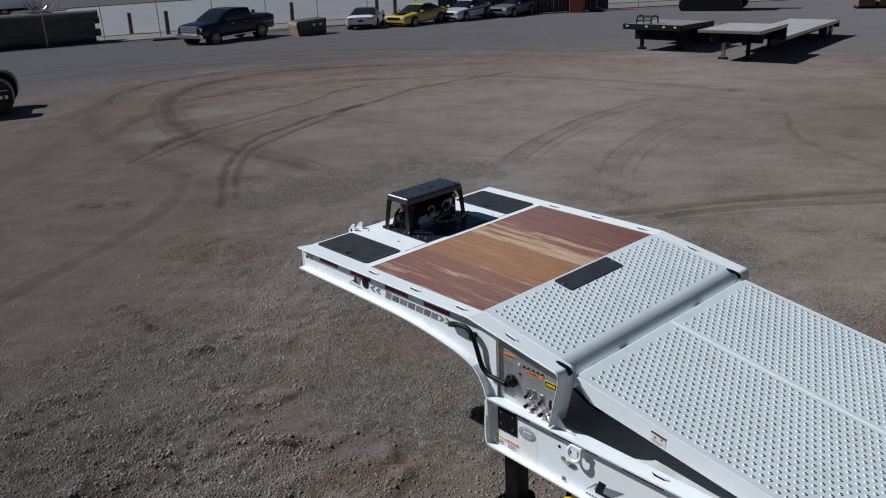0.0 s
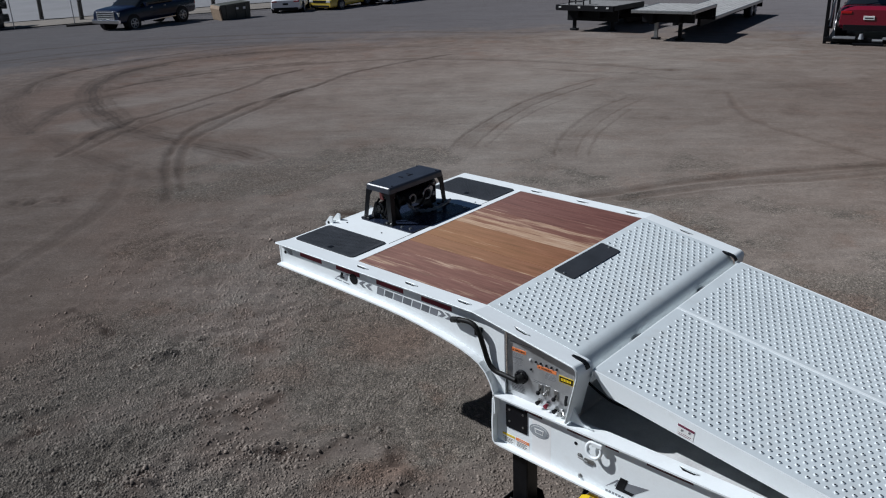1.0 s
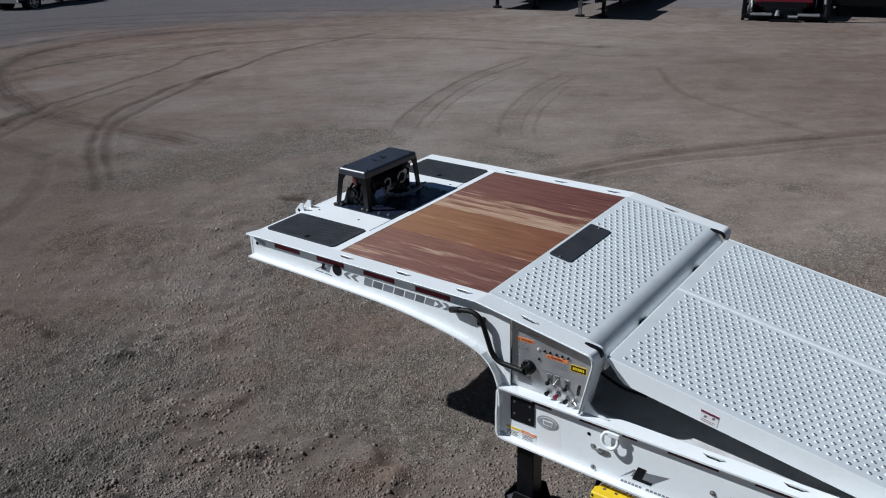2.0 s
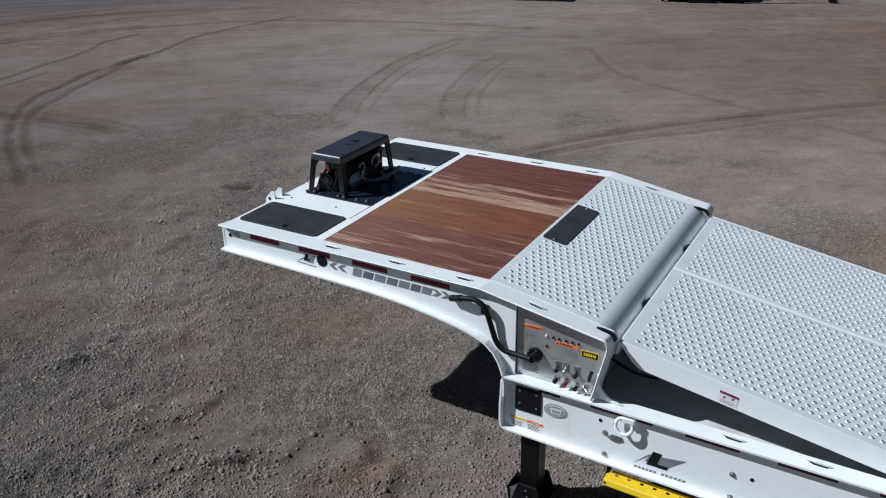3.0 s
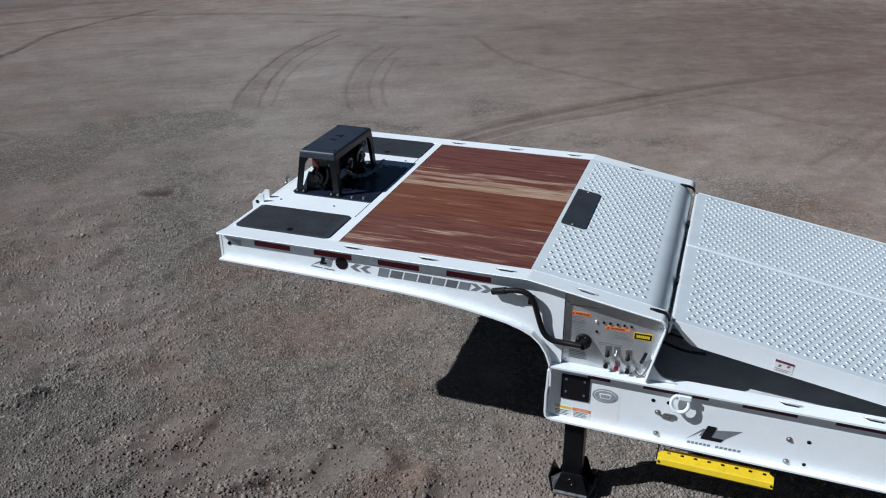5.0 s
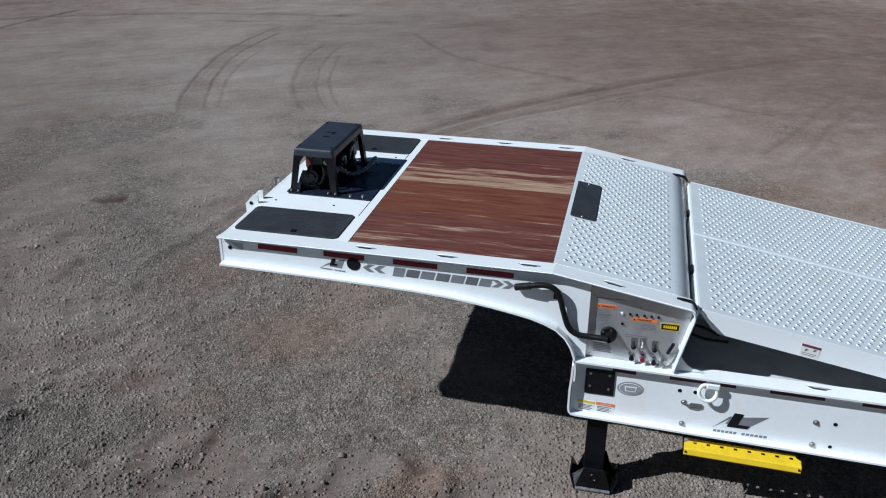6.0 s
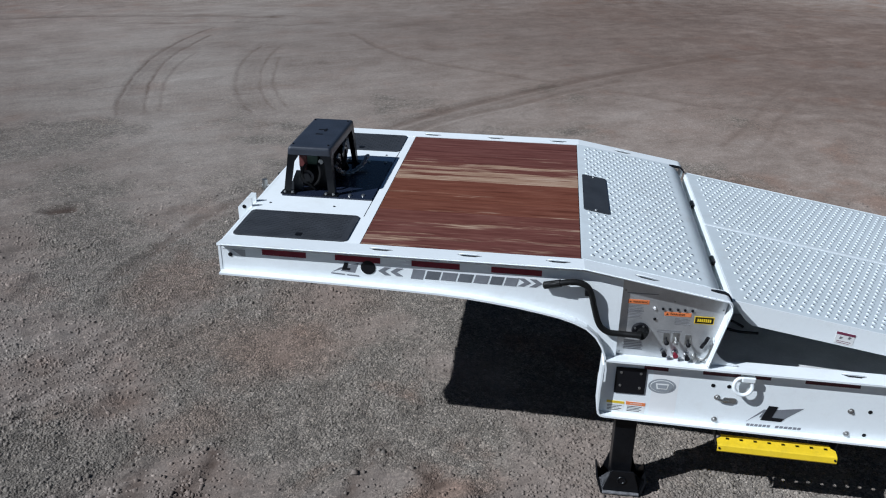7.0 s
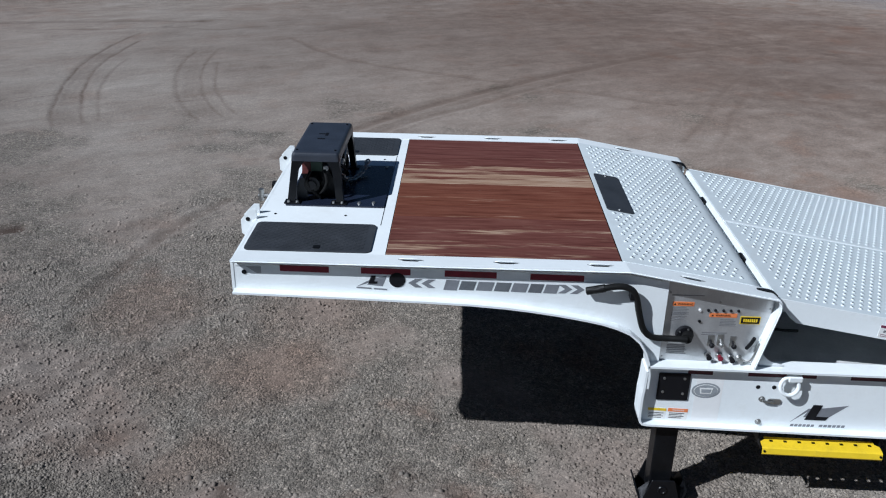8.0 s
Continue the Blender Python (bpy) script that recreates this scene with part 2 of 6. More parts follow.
def side_rail(y_web, out, name):
    """One side beam: web, top cap, lower flange and its curved neck. out: -1 for the near side, 1 for the far side."""
    bm = bmesh.new()
    edge = y_web + out * 0.057
    a, b = sorted((y_web, y_web - out * 0.014))
    prism(bm, [(FRONT, DECK - 0.02), (FRONT, 1.36), *[(x, z + 0.008) for x, z in UNDER[1:]], (2.607, 0.955), (2.668, 0.955), (2.668, top(2.668) - 0.02), (BREAK, DECK - 0.02)], a, b)
    web = part("side_web", bm, WHITE, trailer)
    bm = bmesh.new()
    a, b = sorted((edge, y_web - out * 0.10))
    strip(bm, UNDER + [(2.607, 0.80)], a, b, 0.012)
    part("lower_flange", bm, WHITE, trailer)
    # top cap with a rounded outer edge
    bm = bmesh.new()
    inner = 0.128 if out < 0 else 2.348
    a, b = sorted((edge, inner))
    line = [(FRONT, DECK - 0.014), (BREAK, DECK - 0.014), (3.262, top(3.262) - 0.014)]
    for k in range(1, 9):   # the cap rolls over into the end plate
        a_k = radians(9.8 + k * 11.7)
        line.append((3.262 + 0.036 * (math.sin(a_k) - math.sin(radians(9.8))), top(3.262) - 0.014 - 0.036 * (math.cos(radians(9.8)) - math.cos(a_k))))
    line.append((3.208, 0.96) if out < 0 else (3.285, 1.30))
    strip(bm, line[::-1], a, b, -0.014)
    if out < 0:
        for v in bm.verts:
            if abs(v.co.y - edge) < 1e-4:
                v.co.z += 0.024 * min(1.0, max(0.0, (v.co.z - 1.34) / 0.05))   # the near cap is bent up a little
    bmesh.ops.bevel(bm, geom=[e for e in bm.edges if abs(e.verts[0].co.y - edge) < 1e-4 and abs(e.verts[1].co.y - edge) < 1e-4], offset=0.006, segments=2, affect="EDGES")
    part("rail_cap", bm, WHITE, trailer)
    # lower beam that carries the bed
    bm = bmesh.new()
    a, b = sorted((y_web + out * 0.004, y_web - out * 0.012))
    prism(bm, [(2.60, 0.915), (2.60, 0.548), (7.2, 0.428), (7.2, 0.886), (2.62, 0.945)], a, b)
    part("lower_web", bm, WHITE, trailer)
    bm = bmesh.new()
    a, b = sorted((edge, y_web - out * 0.09))
    strip(bm, [(2.592, 0.92), (2.588, 0.80), (2.583, 0.74), (2.583, 0.59), (2.59, 0.558), (2.607, 0.540), (2.64, 0.534), (4.2, 0.492), (7.2, 0.412)], a, b, 0.013)
    part("bottom_flange", bm, WHITE, trailer)
    bm = bmesh.new()
    strip(bm, [(2.60, 0.943), (3.0, 0.938), (3.50, 0.931), (7.2, 0.884)], a, b, 0.013)
    inner_y = y_web - out * 0.09
    for v in bm.verts:   # the flange widens past the control box
        if abs(v.co.y - inner_y) < 1e-4:
            v.co.y = y_web - out * (0.068 if v.co.x > 3.4 else 0.04)
    part("upper_flange", bm, WHITE, trailer)
    return web


side_rail(0.0, -1, "near")
side_rail(2.443, 1, "far")

# front cross member and deck sheet round the hatches
bm = bmesh.new()
prism(bm, [(-0.002, 1.352), (-0.003, 1.362), (-0.003, 1.525), (-0.002, DECK - 0.002), (FAR - 0.012, DECK - 0.002), (FAR, 1.525), (FAR, 1.366), (FAR - 0.012, 1.352)], FRONT - 0.012, FRONT + 0.004, "x")
part("front_plate", bm, WHITE, trailer)
bm = bmesh.new()
box(bm, FRONT + 0.004, 1.052, 0.128, 2.348, DECK - 0.03, DECK - 0.003)
part("deck_sheet", bm, WHITE, trailer)
bm = bmesh.new()
box(bm, 1.0, BREAK, 0.128, 2.348, DECK - 0.075, DECK - 0.045)
part("deck_floor", bm, BLACK, trailer)
bm = bmesh.new()
box(bm, 0.985, 0.988, 0.56, 1.92, DECK - 0.003, DECK - 0.001)
part("seam", bm, INK, trailer)

# winch deck details: chequer hatches
def hatch(x0, x1, y0, y1, name):
    bm = bmesh.new()
    prism(bm, rounded(x0, x1, y0, y1, 0.035), DECK - 0.002, DECK + 0.006, "z")
    h = part("hatch_lid", bm, TREAD, trailer, "dark chequer-plate hatch lid")
    bm = bmesh.new()
    n = 0
    x = x0 + 0.03
    while x < x1 - 0.03:
        y, k = y0 + 0.03, n
        while y < y1 - 0.025:
            a = radians(45 if k % 2 else -45)
            box(bm, -0.011, 0.011, -0.0026, 0.0026, 0.006, 0.0074, 0, Matrix.Translation((x, y, DECK)) @ Matrix.Rotation(a, 4, "Z"))
            y += 0.0235
            k += 1
        x += 0.0235
        n += 1
    tagged(part("tread_pattern", bm, TREAD, h), kind="stuff")
    bm = bmesh.new()
    prism(bm, rounded((x0 + x1) / 2 - 0.02 + 0.05, (x0 + x1) / 2 + 0.02 + 0.05, y0 + 0.03, y0 + 0.075, 0.006), DECK + 0.006, DECK + 0.009, "z")
    part("latch", bm, BLACK, h)
    return h


hatch(0.225, 0.965, 0.142, 0.552, "near")
hatch(0.245, 0.985, 1.915, 2.338, "far")
bm = bmesh.new()
prism(bm, rounded(0.335, 0.982, 0.842, 1.652, 0.012), DECK - 0.002, DECK + 0.007, "z")
winch_plate = part("winch_plate", bm, surface("plate_black", (0.014, 0.019, 0.036), 0.24, vary=0.2, scale=6, fine=60, relief=0.1), trailer, "glossy black winch base plate")
for x, y in ((0.815, 0.893), (0.908, 0.905), (0.80, 1.62), (0.93, 1.62)):
    bm = bmesh.new()
    cyl(bm, (x, y, DECK + 0.007), (x, y, DECK + 0.017), 0.014, 0.011, 10)
    part("bolt", bm, STEEL, winch_plate)
for x, y in ((0.30, 0.70), (0.75, 0.70), (0.9, 1.82), (0.33, 1.8)):
    bm = bmesh.new()
    cyl(bm, (x, y, DECK - 0.003), (x, y, DECK + 0.001), 0.008, None, 10)
    part("deck_hole", bm, INK, trailer)


# winch guard: pressed steel hood on four splayed legs
def winch_guard():
    x0, x1, y0, y1, zt = 0.385, 0.690, 0.888, 1.598, 1.887
    bm = bmesh.new()
    box(bm, x0, x1, y0, y1, zt - 0.056, zt)
    for v in bm.verts:
        if v.co.z < zt - 0.03:
            v.co.x += math.copysign(0.006, v.co.x - (x0 + x1) / 2)
            v.co.y += math.copysign(0.004, v.co.y - (y0 + y1) / 2)
    bmesh.ops.bevel(bm, geom=[e for e in bm.edges if min(v.co.z for v in e.verts) > zt - 0.03 or abs(e.verts[0].co.z - e.verts[1].co.z) > 0.03], offset=0.020, segments=3, profile=0.5, affect="EDGES")
    body = part("guard_hood", bm, HOOD, trailer, "black pressed-steel winch guard")
    fx0, fx1, fy0, fy1 = 0.345, 0.715, 0.872, 1.612
    for sx, fx, s in ((x0, fx0, 1), (x1, fx1, -1)):
        for sy, fy, q in ((y0, fy0, 1), (y1, fy1, -1)):
            bm = bmesh.new()
            za, zb = DECK + 0.012, zt - 0.05
            pts = [(sx, sy, zb, 0.085, 0.085), (sx + (fx - sx) * 0.2, sy + (fy - sy) * 0.2, zb - 0.06, 0.052, 0.052), (fx, fy, za, 0.048, 0.048)]
            rows = []
            for x, y, z, w, d in pts:
                rows.append([[bm.verts.new(c) for c in ((x, y, z), (x + s * w, y, z), (x + s * w, y + q * 0.007, z), (x + s * 0.007, y + q * 0.007, z), (x + s * 0.007, y + q * d, z), (x, y + q * d, z))]][0])
            for a, b in zip(rows, rows[1:]):
                for k in range(6):
                    bm.faces.new((a[k], a[(k + 1) % 6], b[(k + 1) % 6], b[k]))
            bm.faces.new(rows[0])
            bm.faces.new(rows[-1][::-1])
            bmesh.ops.recalc_face_normals(bm, faces=bm.faces[:])
            leg = part("guard_leg", bm, BLACK, body)
            bm = bmesh.new()
            box(bm, min(fx - s * 0.02, fx + s * 0.085), max(fx - s * 0.02, fx + s * 0.085), min(fy - q * 0.022, fy + q * 0.05), max(fy - q * 0.022, fy + q * 0.05), DECK + 0.006, DECK + 0.016, 0.003)
            part("guard_foot", bm, BLACK, body)
            for k in (0.0, 0.055):
                bm = bmesh.new()
                cyl(bm, (fx + s * (0.01 + k), fy - q * 0.005, DECK + 0.016), (fx + s * (0.01 + k), fy - q * 0.005, DECK + 0.028), 0.011, 0.008, 8)
                part("foot_bolt", bm, STEEL, body)
    # curled decal bars and bolts on the hood
    for x, y, w, l in ((0.505, 1.19, 0.05, 0.016), (0.545, 1.27, 0.018, 0.06), (0.50, 1.30, 0.045, 0.014)):
        bm = bmesh.new()
        box(bm, x, x + w, y, y + l, zt, zt + 0.002)
        part("hood_mark", bm, INK, body)
    for x, y in ((0.41, 0.95), (0.66, 0.95), (0.41, 1.54), (0.66, 1.54)):
        bm = bmesh.new()
        cyl(bm, (x, y, zt), (x, y, zt + 0.006), 0.007, None, 8)
        part("hood_bolt", bm, BLACK, body)


winch_guard()


def winch():
    bm = bmesh.new()
    cyl(bm, (0.53, 1.06, 1.69), (0.53, 1.44, 1.69), 0.055, None, 20)
    body = part("winch", bm, surface("wire_rope", (0.09, 0.085, 0.08), 0.5, metal=0.6, vary=0.4, scale=60, fine=200, relief=0.6), trailer, "black hydraulic winch with a drum of steel rope")
    bm = bmesh.new()
    for k in range(16):
        bm2y = 1.085 + k * 0.021
        ring = [(0.53 + 0.068 * math.cos(a * math.pi / 8), bm2y, 1.69 + 0.068 * math.sin(a * math.pi / 8)) for a in range(16)]
        tube(bm, ring, 0.011, 6, True)
    part("rope_coil", bm, BLACK, body, "coiled steel rope")
    for y in (1.05, 1.43):
        bm = bmesh.new()
        cyl(bm, (0.53, y, 1.69), (0.53, y + 0.02, 1.69), 0.115, None, 24)
        part("drum_flange", bm, BLACK, body)
    bm = bmesh.new()
    box(bm, 0.42, 0.64, 1.46, 1.56, 1.56, 1.80, 0.02)
    part("gearbox", bm, BLACK, body)
    bm = bmesh.new()
    cyl(bm, (0.50, 0.93, 1.655), (0.50, 1.05, 1.655), 0.052, None, 18)
    part("winch_motor", bm, BLACK, body)
    bm = bmesh.new()
    cyl(bm, (0.50, 0.915, 1.655), (0.50, 0.932, 1.655), 0.03, 0.03, 14)
    part("motor_port", bm, BLACK, body)
    for y in (1.03, 1.455):
        bm = bmesh.new()
        prism(bm, [(0.40, DECK + 0.007), (0.68, DECK + 0.007), (0.60, 1.72), (0.46, 1.72)], y, y + 0.012)
        part("side_bracket", bm, BLACK, body)
    # black gusset in a lighter grey: the sunlight on it is put into its colour
    bm = bmesh.new()
    prism(bm, [(0.36, DECK + 0.007), (0.47, DECK + 0.007), (0.45, 1.69), (0.42, 1.69)], 0.95, 0.962)
    part("gusset", bm, TREAD, body)
    bm = bmesh.new()
    box(bm, 0.485, 0.56, 1.01, 1.05, 1.72, 1.785, 0.004)
    part("valve_block", bm, GREENISH, body, "green valve block")
    bm = bmesh.new()
    box(bm, 0.425, 0.484, 1.01, 1.045, 1.70, 1.785, 0.004)
    part("red_tag", bm, surface("faded_red", (0.13, 0.032, 0.03), 0.6, vary=0.2), body, "faded red tag")
    bm = bmesh.new()
    cyl(bm, (0.585, 1.005, 1.745), (0.585, 1.04, 1.745), 0.018, None, 12)
    part("fitting", bm, STEEL, body)
    for i, pts in enumerate(([(0.49, 0.95, 1.74), (0.47, 0.92, 1.68), (0.50, 0.93, 1.62), (0.55, 0.95, 1.56)], [(0.58, 0.96, 1.75), (0.60, 0.93, 1.68), (0.56, 0.94, 1.60), (0.46, 1.0, 1.57)],
                             [(0.62, 1.42, 1.74), (0.68, 1.36, 1.70), (0.67, 1.30, 1.62), (0.60, 1.28, 1.58)], [(0.61, 1.12, 1.76), (0.69, 1.14, 1.70), (0.66, 1.18, 1.62), (0.70, 1.24, 1.57)])):
        bm = bmesh.new()
        tube(bm, spline(pts, 6), 0.011, 8)
        part("hydraulic_hose", bm, RUBBER, body)
    for y, r in ((1.40, 0.05), (1.20, 0.04)):
        bm = bmesh.new()
        tube(bm, [(0.665, y + r * math.cos(a * math.pi / 8), 1.70 + r * math.sin(a * math.pi / 8)) for a in range(16)], 0.009, 6, True)
        part("coil_ring", bm, STEEL, body)
    for k, (y, z, r) in enumerate(((1.46, 1.73, 0.035), (1.52, 1.77, 0.028), (1.50, 1.67, 0.024))):
        bm = bmesh.new()
        cyl(bm, (0.64, y, z), (0.66, y, z), r, r * 0.8, 14)
        part("gear_cover", bm, STEEL, body)
    # chain: links along a sagging curve
    path = spline([(0.66, 1.14, 1.665), (0.69, 1.20, 1.60), (0.72, 1.29, 1.567), (0.755, 1.38, 1.567), (0.785, 1.47, 1.585), (0.80, 1.56, 1.615)], 6)
    steps = path[::2]
    for i in range(len(steps) - 1):
        a, b = steps[i], steps[i + 1]
        d = (b - a).normalized()
        side = d.cross(Vector((0, 0, 1))).normalized()
        if i % 2:
            side = d.cross(side).normalized()
        mid = (a + b) / 2
        bm = bmesh.new()
        ring = []
        for k in range(12):
            ang = k * math.pi / 6
            ring.append(mid + d * (0.029 * math.cos(ang)) + side * (0.015 * math.sin(ang)))
        tube(bm, ring, 0.0062, 6, True)
        part("chain_link", bm, STEEL, body)


winch()

# front tabs and the coupling pin between them
for y in (0.66, 1.86):
    bm = bmesh.new()
    for dy in (-0.045, 0.045):
        prism(bm, [(FRONT, 1.40), (FRONT, 1.60), (0.165, 1.60), (0.10, 1.53), (0.10, 1.44), (0.15, 1.40)], y + dy - 0.006, y + dy + 0.006)
    box(bm, 0.115, 0.13, y - 0.045, y + 0.045, 1.42, 1.53)
    tab = part("front_tab", bm, WHITE, trailer)
    bm = bmesh.new()
    cyl(bm, (0.145, y - 0.0535, 1.535), (0.145, y - 0.050, 1.535), 0.014, None, 12)
    part("tab_hole", bm, INK, tab)
bm = bmesh.new()
cyl(bm, (FRONT - 0.02, 1.18, 1.47), (0.08, 1.18, 1.47), 0.016, None, 12)
cyl(bm, (0.10, 1.18, 1.44), (0.10, 1.18, 1.52), 0.02, None, 12)
part("air_coupling", bm, STEEL, trailer)
bm = bmesh.new()
cyl(bm, (FRONT - 0.02, 1.45, 1.45), (0.12, 1.45, 1.45), 0.03, None, 14)
part("electric_socket", bm, BLACK, trailer)

# deck planks
N_PLANK = 11
w = (2.348 - 0.128) / N_PLANK
TINTS = [0.24, 0.26, 0.18, -0.05, -0.1, 0.05, 0.80, 0.40, 0.05, -0.1, -0.05]
WARM = [0.12, 0.18, 0.30, 0.90, 1.0, 0.95, 0.60, 0.30, 0.08, 0.0, 0.0]
wood_deck = new("wood_deck")
wood_deck.parent = trailer
wood_deck["label"] = "varnished hardwood planks, reddish brown with pale streaks"
for i in range(N_PLANK):
    bm = bmesh.new()
    box(bm, 0, 1.358, 0, w - 0.0025, 0, 0.04, 0.0025)
    p = part("plank", bm, WOOD, wood_deck)
    p.location = (1.056, 0.128 + i * w + 0.001, DECK - 0.044 + random.uniform(-0.0012, 0.0012))
    p["tint"], p["warm"] = TINTS[i], WARM[i]

# sloping grip plate with its rolled nose
bm = bmesh.new()
line = [(2.416, DECK - 0.004), (BREAK, DECK - 0.004), (3.165, top(3.165) - 0.004)]
for k in range(1, 13):
    a = radians(9.8 + k * 6.6)
    line.append((3.165 + 0.138 * (math.sin(a) - math.sin(radians(9.8))), top(3.165) - 0.004 - 0.138 * (math.cos(radians(9.8)) - math.cos(a))))
line.append((line[-1][0] + 0.002, line[-1][1] - 0.05))
strip(bm, line[::-1], 0.128, 2.348, -0.008)
slope_plate = part("slope_plate", bm, GRIP, trailer, "white raised-button grip plate", smooth=True)
bm = bmesh.new()
prism(bm, [(2.414, DECK - 0.012), (2.422, DECK - 0.012), (2.422, DECK + 0.0025), (2.414, DECK + 0.0025)], 0.128, 2.348)
part("plank_gap", bm, INK, trailer)


def buttons(name, origin, along, length, y0, y1, parent, skip=None, px=0.055, py=0.0555):
    """Raised round buttons with a drain hole, in staggered rows."""
    along = Vector(along).normalized()
    side = Vector((0, 1, 0))
    up = along.cross(side)
    verts, faces = [], []
    vh, fh = [], []
    rows = int((y1 - y0) / py)
    for j in range(rows):
        y = y0 + (j + 0.5) * (y1 - y0) / rows
        s = px * (0.75 if j % 2 else 0.25)
        while s < length:
            c = Vector(origin) + along * s + side * (y - origin[1])
            if not (skip and skip(c)):
                b = len(verts)
                for r, h in ((0.0135, 0.0), (0.0105, 0.0055), (0.0068, 0.0072)):
                    for k in range(8):
                        a = k * math.pi / 4
                        verts.append(c + along * (r * math.cos(a)) + side * (r * math.sin(a)) + up * h)
                for q in (0, 8):
                    for k in range(8):
                        faces.append((b + q + k, b + q + (k + 1) % 8, b + q + 8 + (k + 1) % 8, b + q + 8 + k))
                h0 = len(vh)
                for k in range(8):
                    a = k * math.pi / 4
                    vh.append(c + along * (0.0069 * math.cos(a)) + side * (0.0069 * math.sin(a)) + up * 0.0066)
                fh.append(tuple(range(h0, h0 + 8)))
            s += px
    for n, v, f, m in (("grip_button_field", verts, faces, GRIP), ("drain_hole_field", vh, fh, INK)):
        me = bpy.data.meshes.new(n)
        me.from_pydata([tuple(p) for p in v], [], f)
        me.materials.append(m)
        if n == "grip_button_field":
            for p in me.polygons:
                p.use_smooth = True
        ob = new(n, me)
        ob.parent = parent
        tagged(ob, kind="stuff")


SLOPE = Vector((1, 0, -FALL))
buttons("slope", (2.47, 0.0, top(2.47) + 0.004), SLOPE, 0.69, 0.17, 2.31, slope_plate, lambda c: c.x < 2.64 and 0.90 < c.y < 1.63)
bm = bmesh.new()
prism(bm, rounded(2.445, 2.625, 0.915, 1.612, 0.02), 0.0, 0.008, "z")
for v in bm.verts:
    v.co.z += top(v.co.x) + 0.004
pad = part("step_pad", bm, TREAD, trailer, "dark rubber-faced cover plate")
for y in (0.935, 1.59):
    bm = bmesh.new()
    cyl(bm, (2.53, y, top(2.53) + 0.012), (2.53, y, top(2.53) + 0.018), 0.012, 0.009, 8)
    part("pad_bolt", bm, STEEL, pad)
# slots at both ends of the nose, following its roll
for y0, y1 in ((0.048, 0.088), (2.305, 2.345)):
    bm = bmesh.new()
    line = [(3.185, top(3.185) - 0.002), (3.225, top(3.225) - 0.002), (3.264, top(3.264) - 0.002)]
    for k in range(1, 6):
        a = radians(9.8 + k * 13)
        line.append((3.264 + 0.052 * (math.sin(a) - math.sin(radians(9.8))), top(3.264) - 0.002 - 0.052 * (math.cos(radians(9.8)) - math.cos(a))))
    strip(bm, line[::-1], y0, y1, -0.010)
    for v in bm.verts:
        if y0 < 1:
            v.co.z += 0.024 * (0.128 - v.co.y) / 0.185 * min(1.0, max(0.0, (v.co.z - 1.34) / 0.05))
        if v.co.x < 3.20:   # tapered end
            v.co.y += ((y0 + y1) / 2 - v.co.y) * 0.5
    part("nose_slot", bm, INK, trailer)

# the tilting bed
BED0 = Vector((3.330, 0, 1.346))
BED_LEN = 7.95
bed_dir = Vector((1, 0, -FALL)).normalized()
bed_up = Vector((FALL, 0, 1)).normalized()


def bed_at(s, y, h=0.0):
    p = BED0 + bed_dir * s + bed_up * h
    return Vector((p.x, y, p.z))


def bed_box(bm, s0, s1, y0, y1, h0, h1):
    vs = [bm.verts.new(bed_at(s, y, h)) for s in (s0, s1) for y in (y0, y1) for h in (h0, h1)]
    fs = [bm.faces.new([vs[i] for i in f]) for f in ((0, 1, 3, 2), (4, 6, 7, 5), (0, 4, 5, 1), (2, 3, 7, 6), (0, 2, 6, 4), (1, 5, 7, 3))]
    bmesh.ops.recalc_face_normals(bm, faces=fs)
    return bm


Y_SEAM = 1.26
for y0, y1 in ((0.104, Y_SEAM - 0.002), (Y_SEAM + 0.002, 2.342)):
    bm = bmesh.new()
    bed_box(bm, 0.004, BED_LEN, y0, y1, -0.008, 0.0)
    panel = part("bed_panel", bm, GRIP, trailer, "white raised-button grip plate of the tilted bed")
    ya, yb = (0.14, 1.225) if y0 < 1 else (1.295, 2.31)
    buttons("bed", bed_at(0.075, 0.0), bed_dir, 5.2, ya, yb, panel)
bm = bmesh.new()
bed_box(bm, 0.0, BED_LEN, Y_SEAM - 0.011, Y_SEAM + 0.011, -0.004, 0.003)
part("bed_seam", bm, WHITE, trailer)
for y0, y1 in ((0.092, 0.104), (2.342, 2.354)):
    bm = bmesh.new()
    pts = [(0.0, -0.012), (0.012, 0.002), (BED_LEN, 0.002), (BED_LEN, -0.03), (6.2, -0.132), (0.155, -0.132), (0.105, -0.105), (0.02, -0.03)]
    prism(bm, [(bed_at(s, 0, h).x, bed_at(s, 0, h).z) for s, h in pts], y0, y1)
    part("bed_skirt", bm, WHITE, trailer)
bm = bmesh.new()
bed_box(bm, -0.006, 0.006, 0.104, 2.342, -0.10, -0.001)
part("bed_front_edge", bm, WHITE, trailer)
for s in [0.4 + 0.6 * k for k in range(12)]:
    bm = bmesh.new()
    bed_box(bm, s, s + 0.08, 0.11, 2.33, -0.02 - 0.09 * max(0.1, 1 - s / 8), -0.009)
    part("bed_crossmember", bm, WHITE, trailer)
for y in (0.72, 1.72):
    bm = bmesh.new()
    cyl(bm, (3.308, y - 0.045, 1.312), (3.308, y + 0.045, 1.312), 0.017, None, 12)
    part("hinge_knuckle", bm, BLACK, trailer)

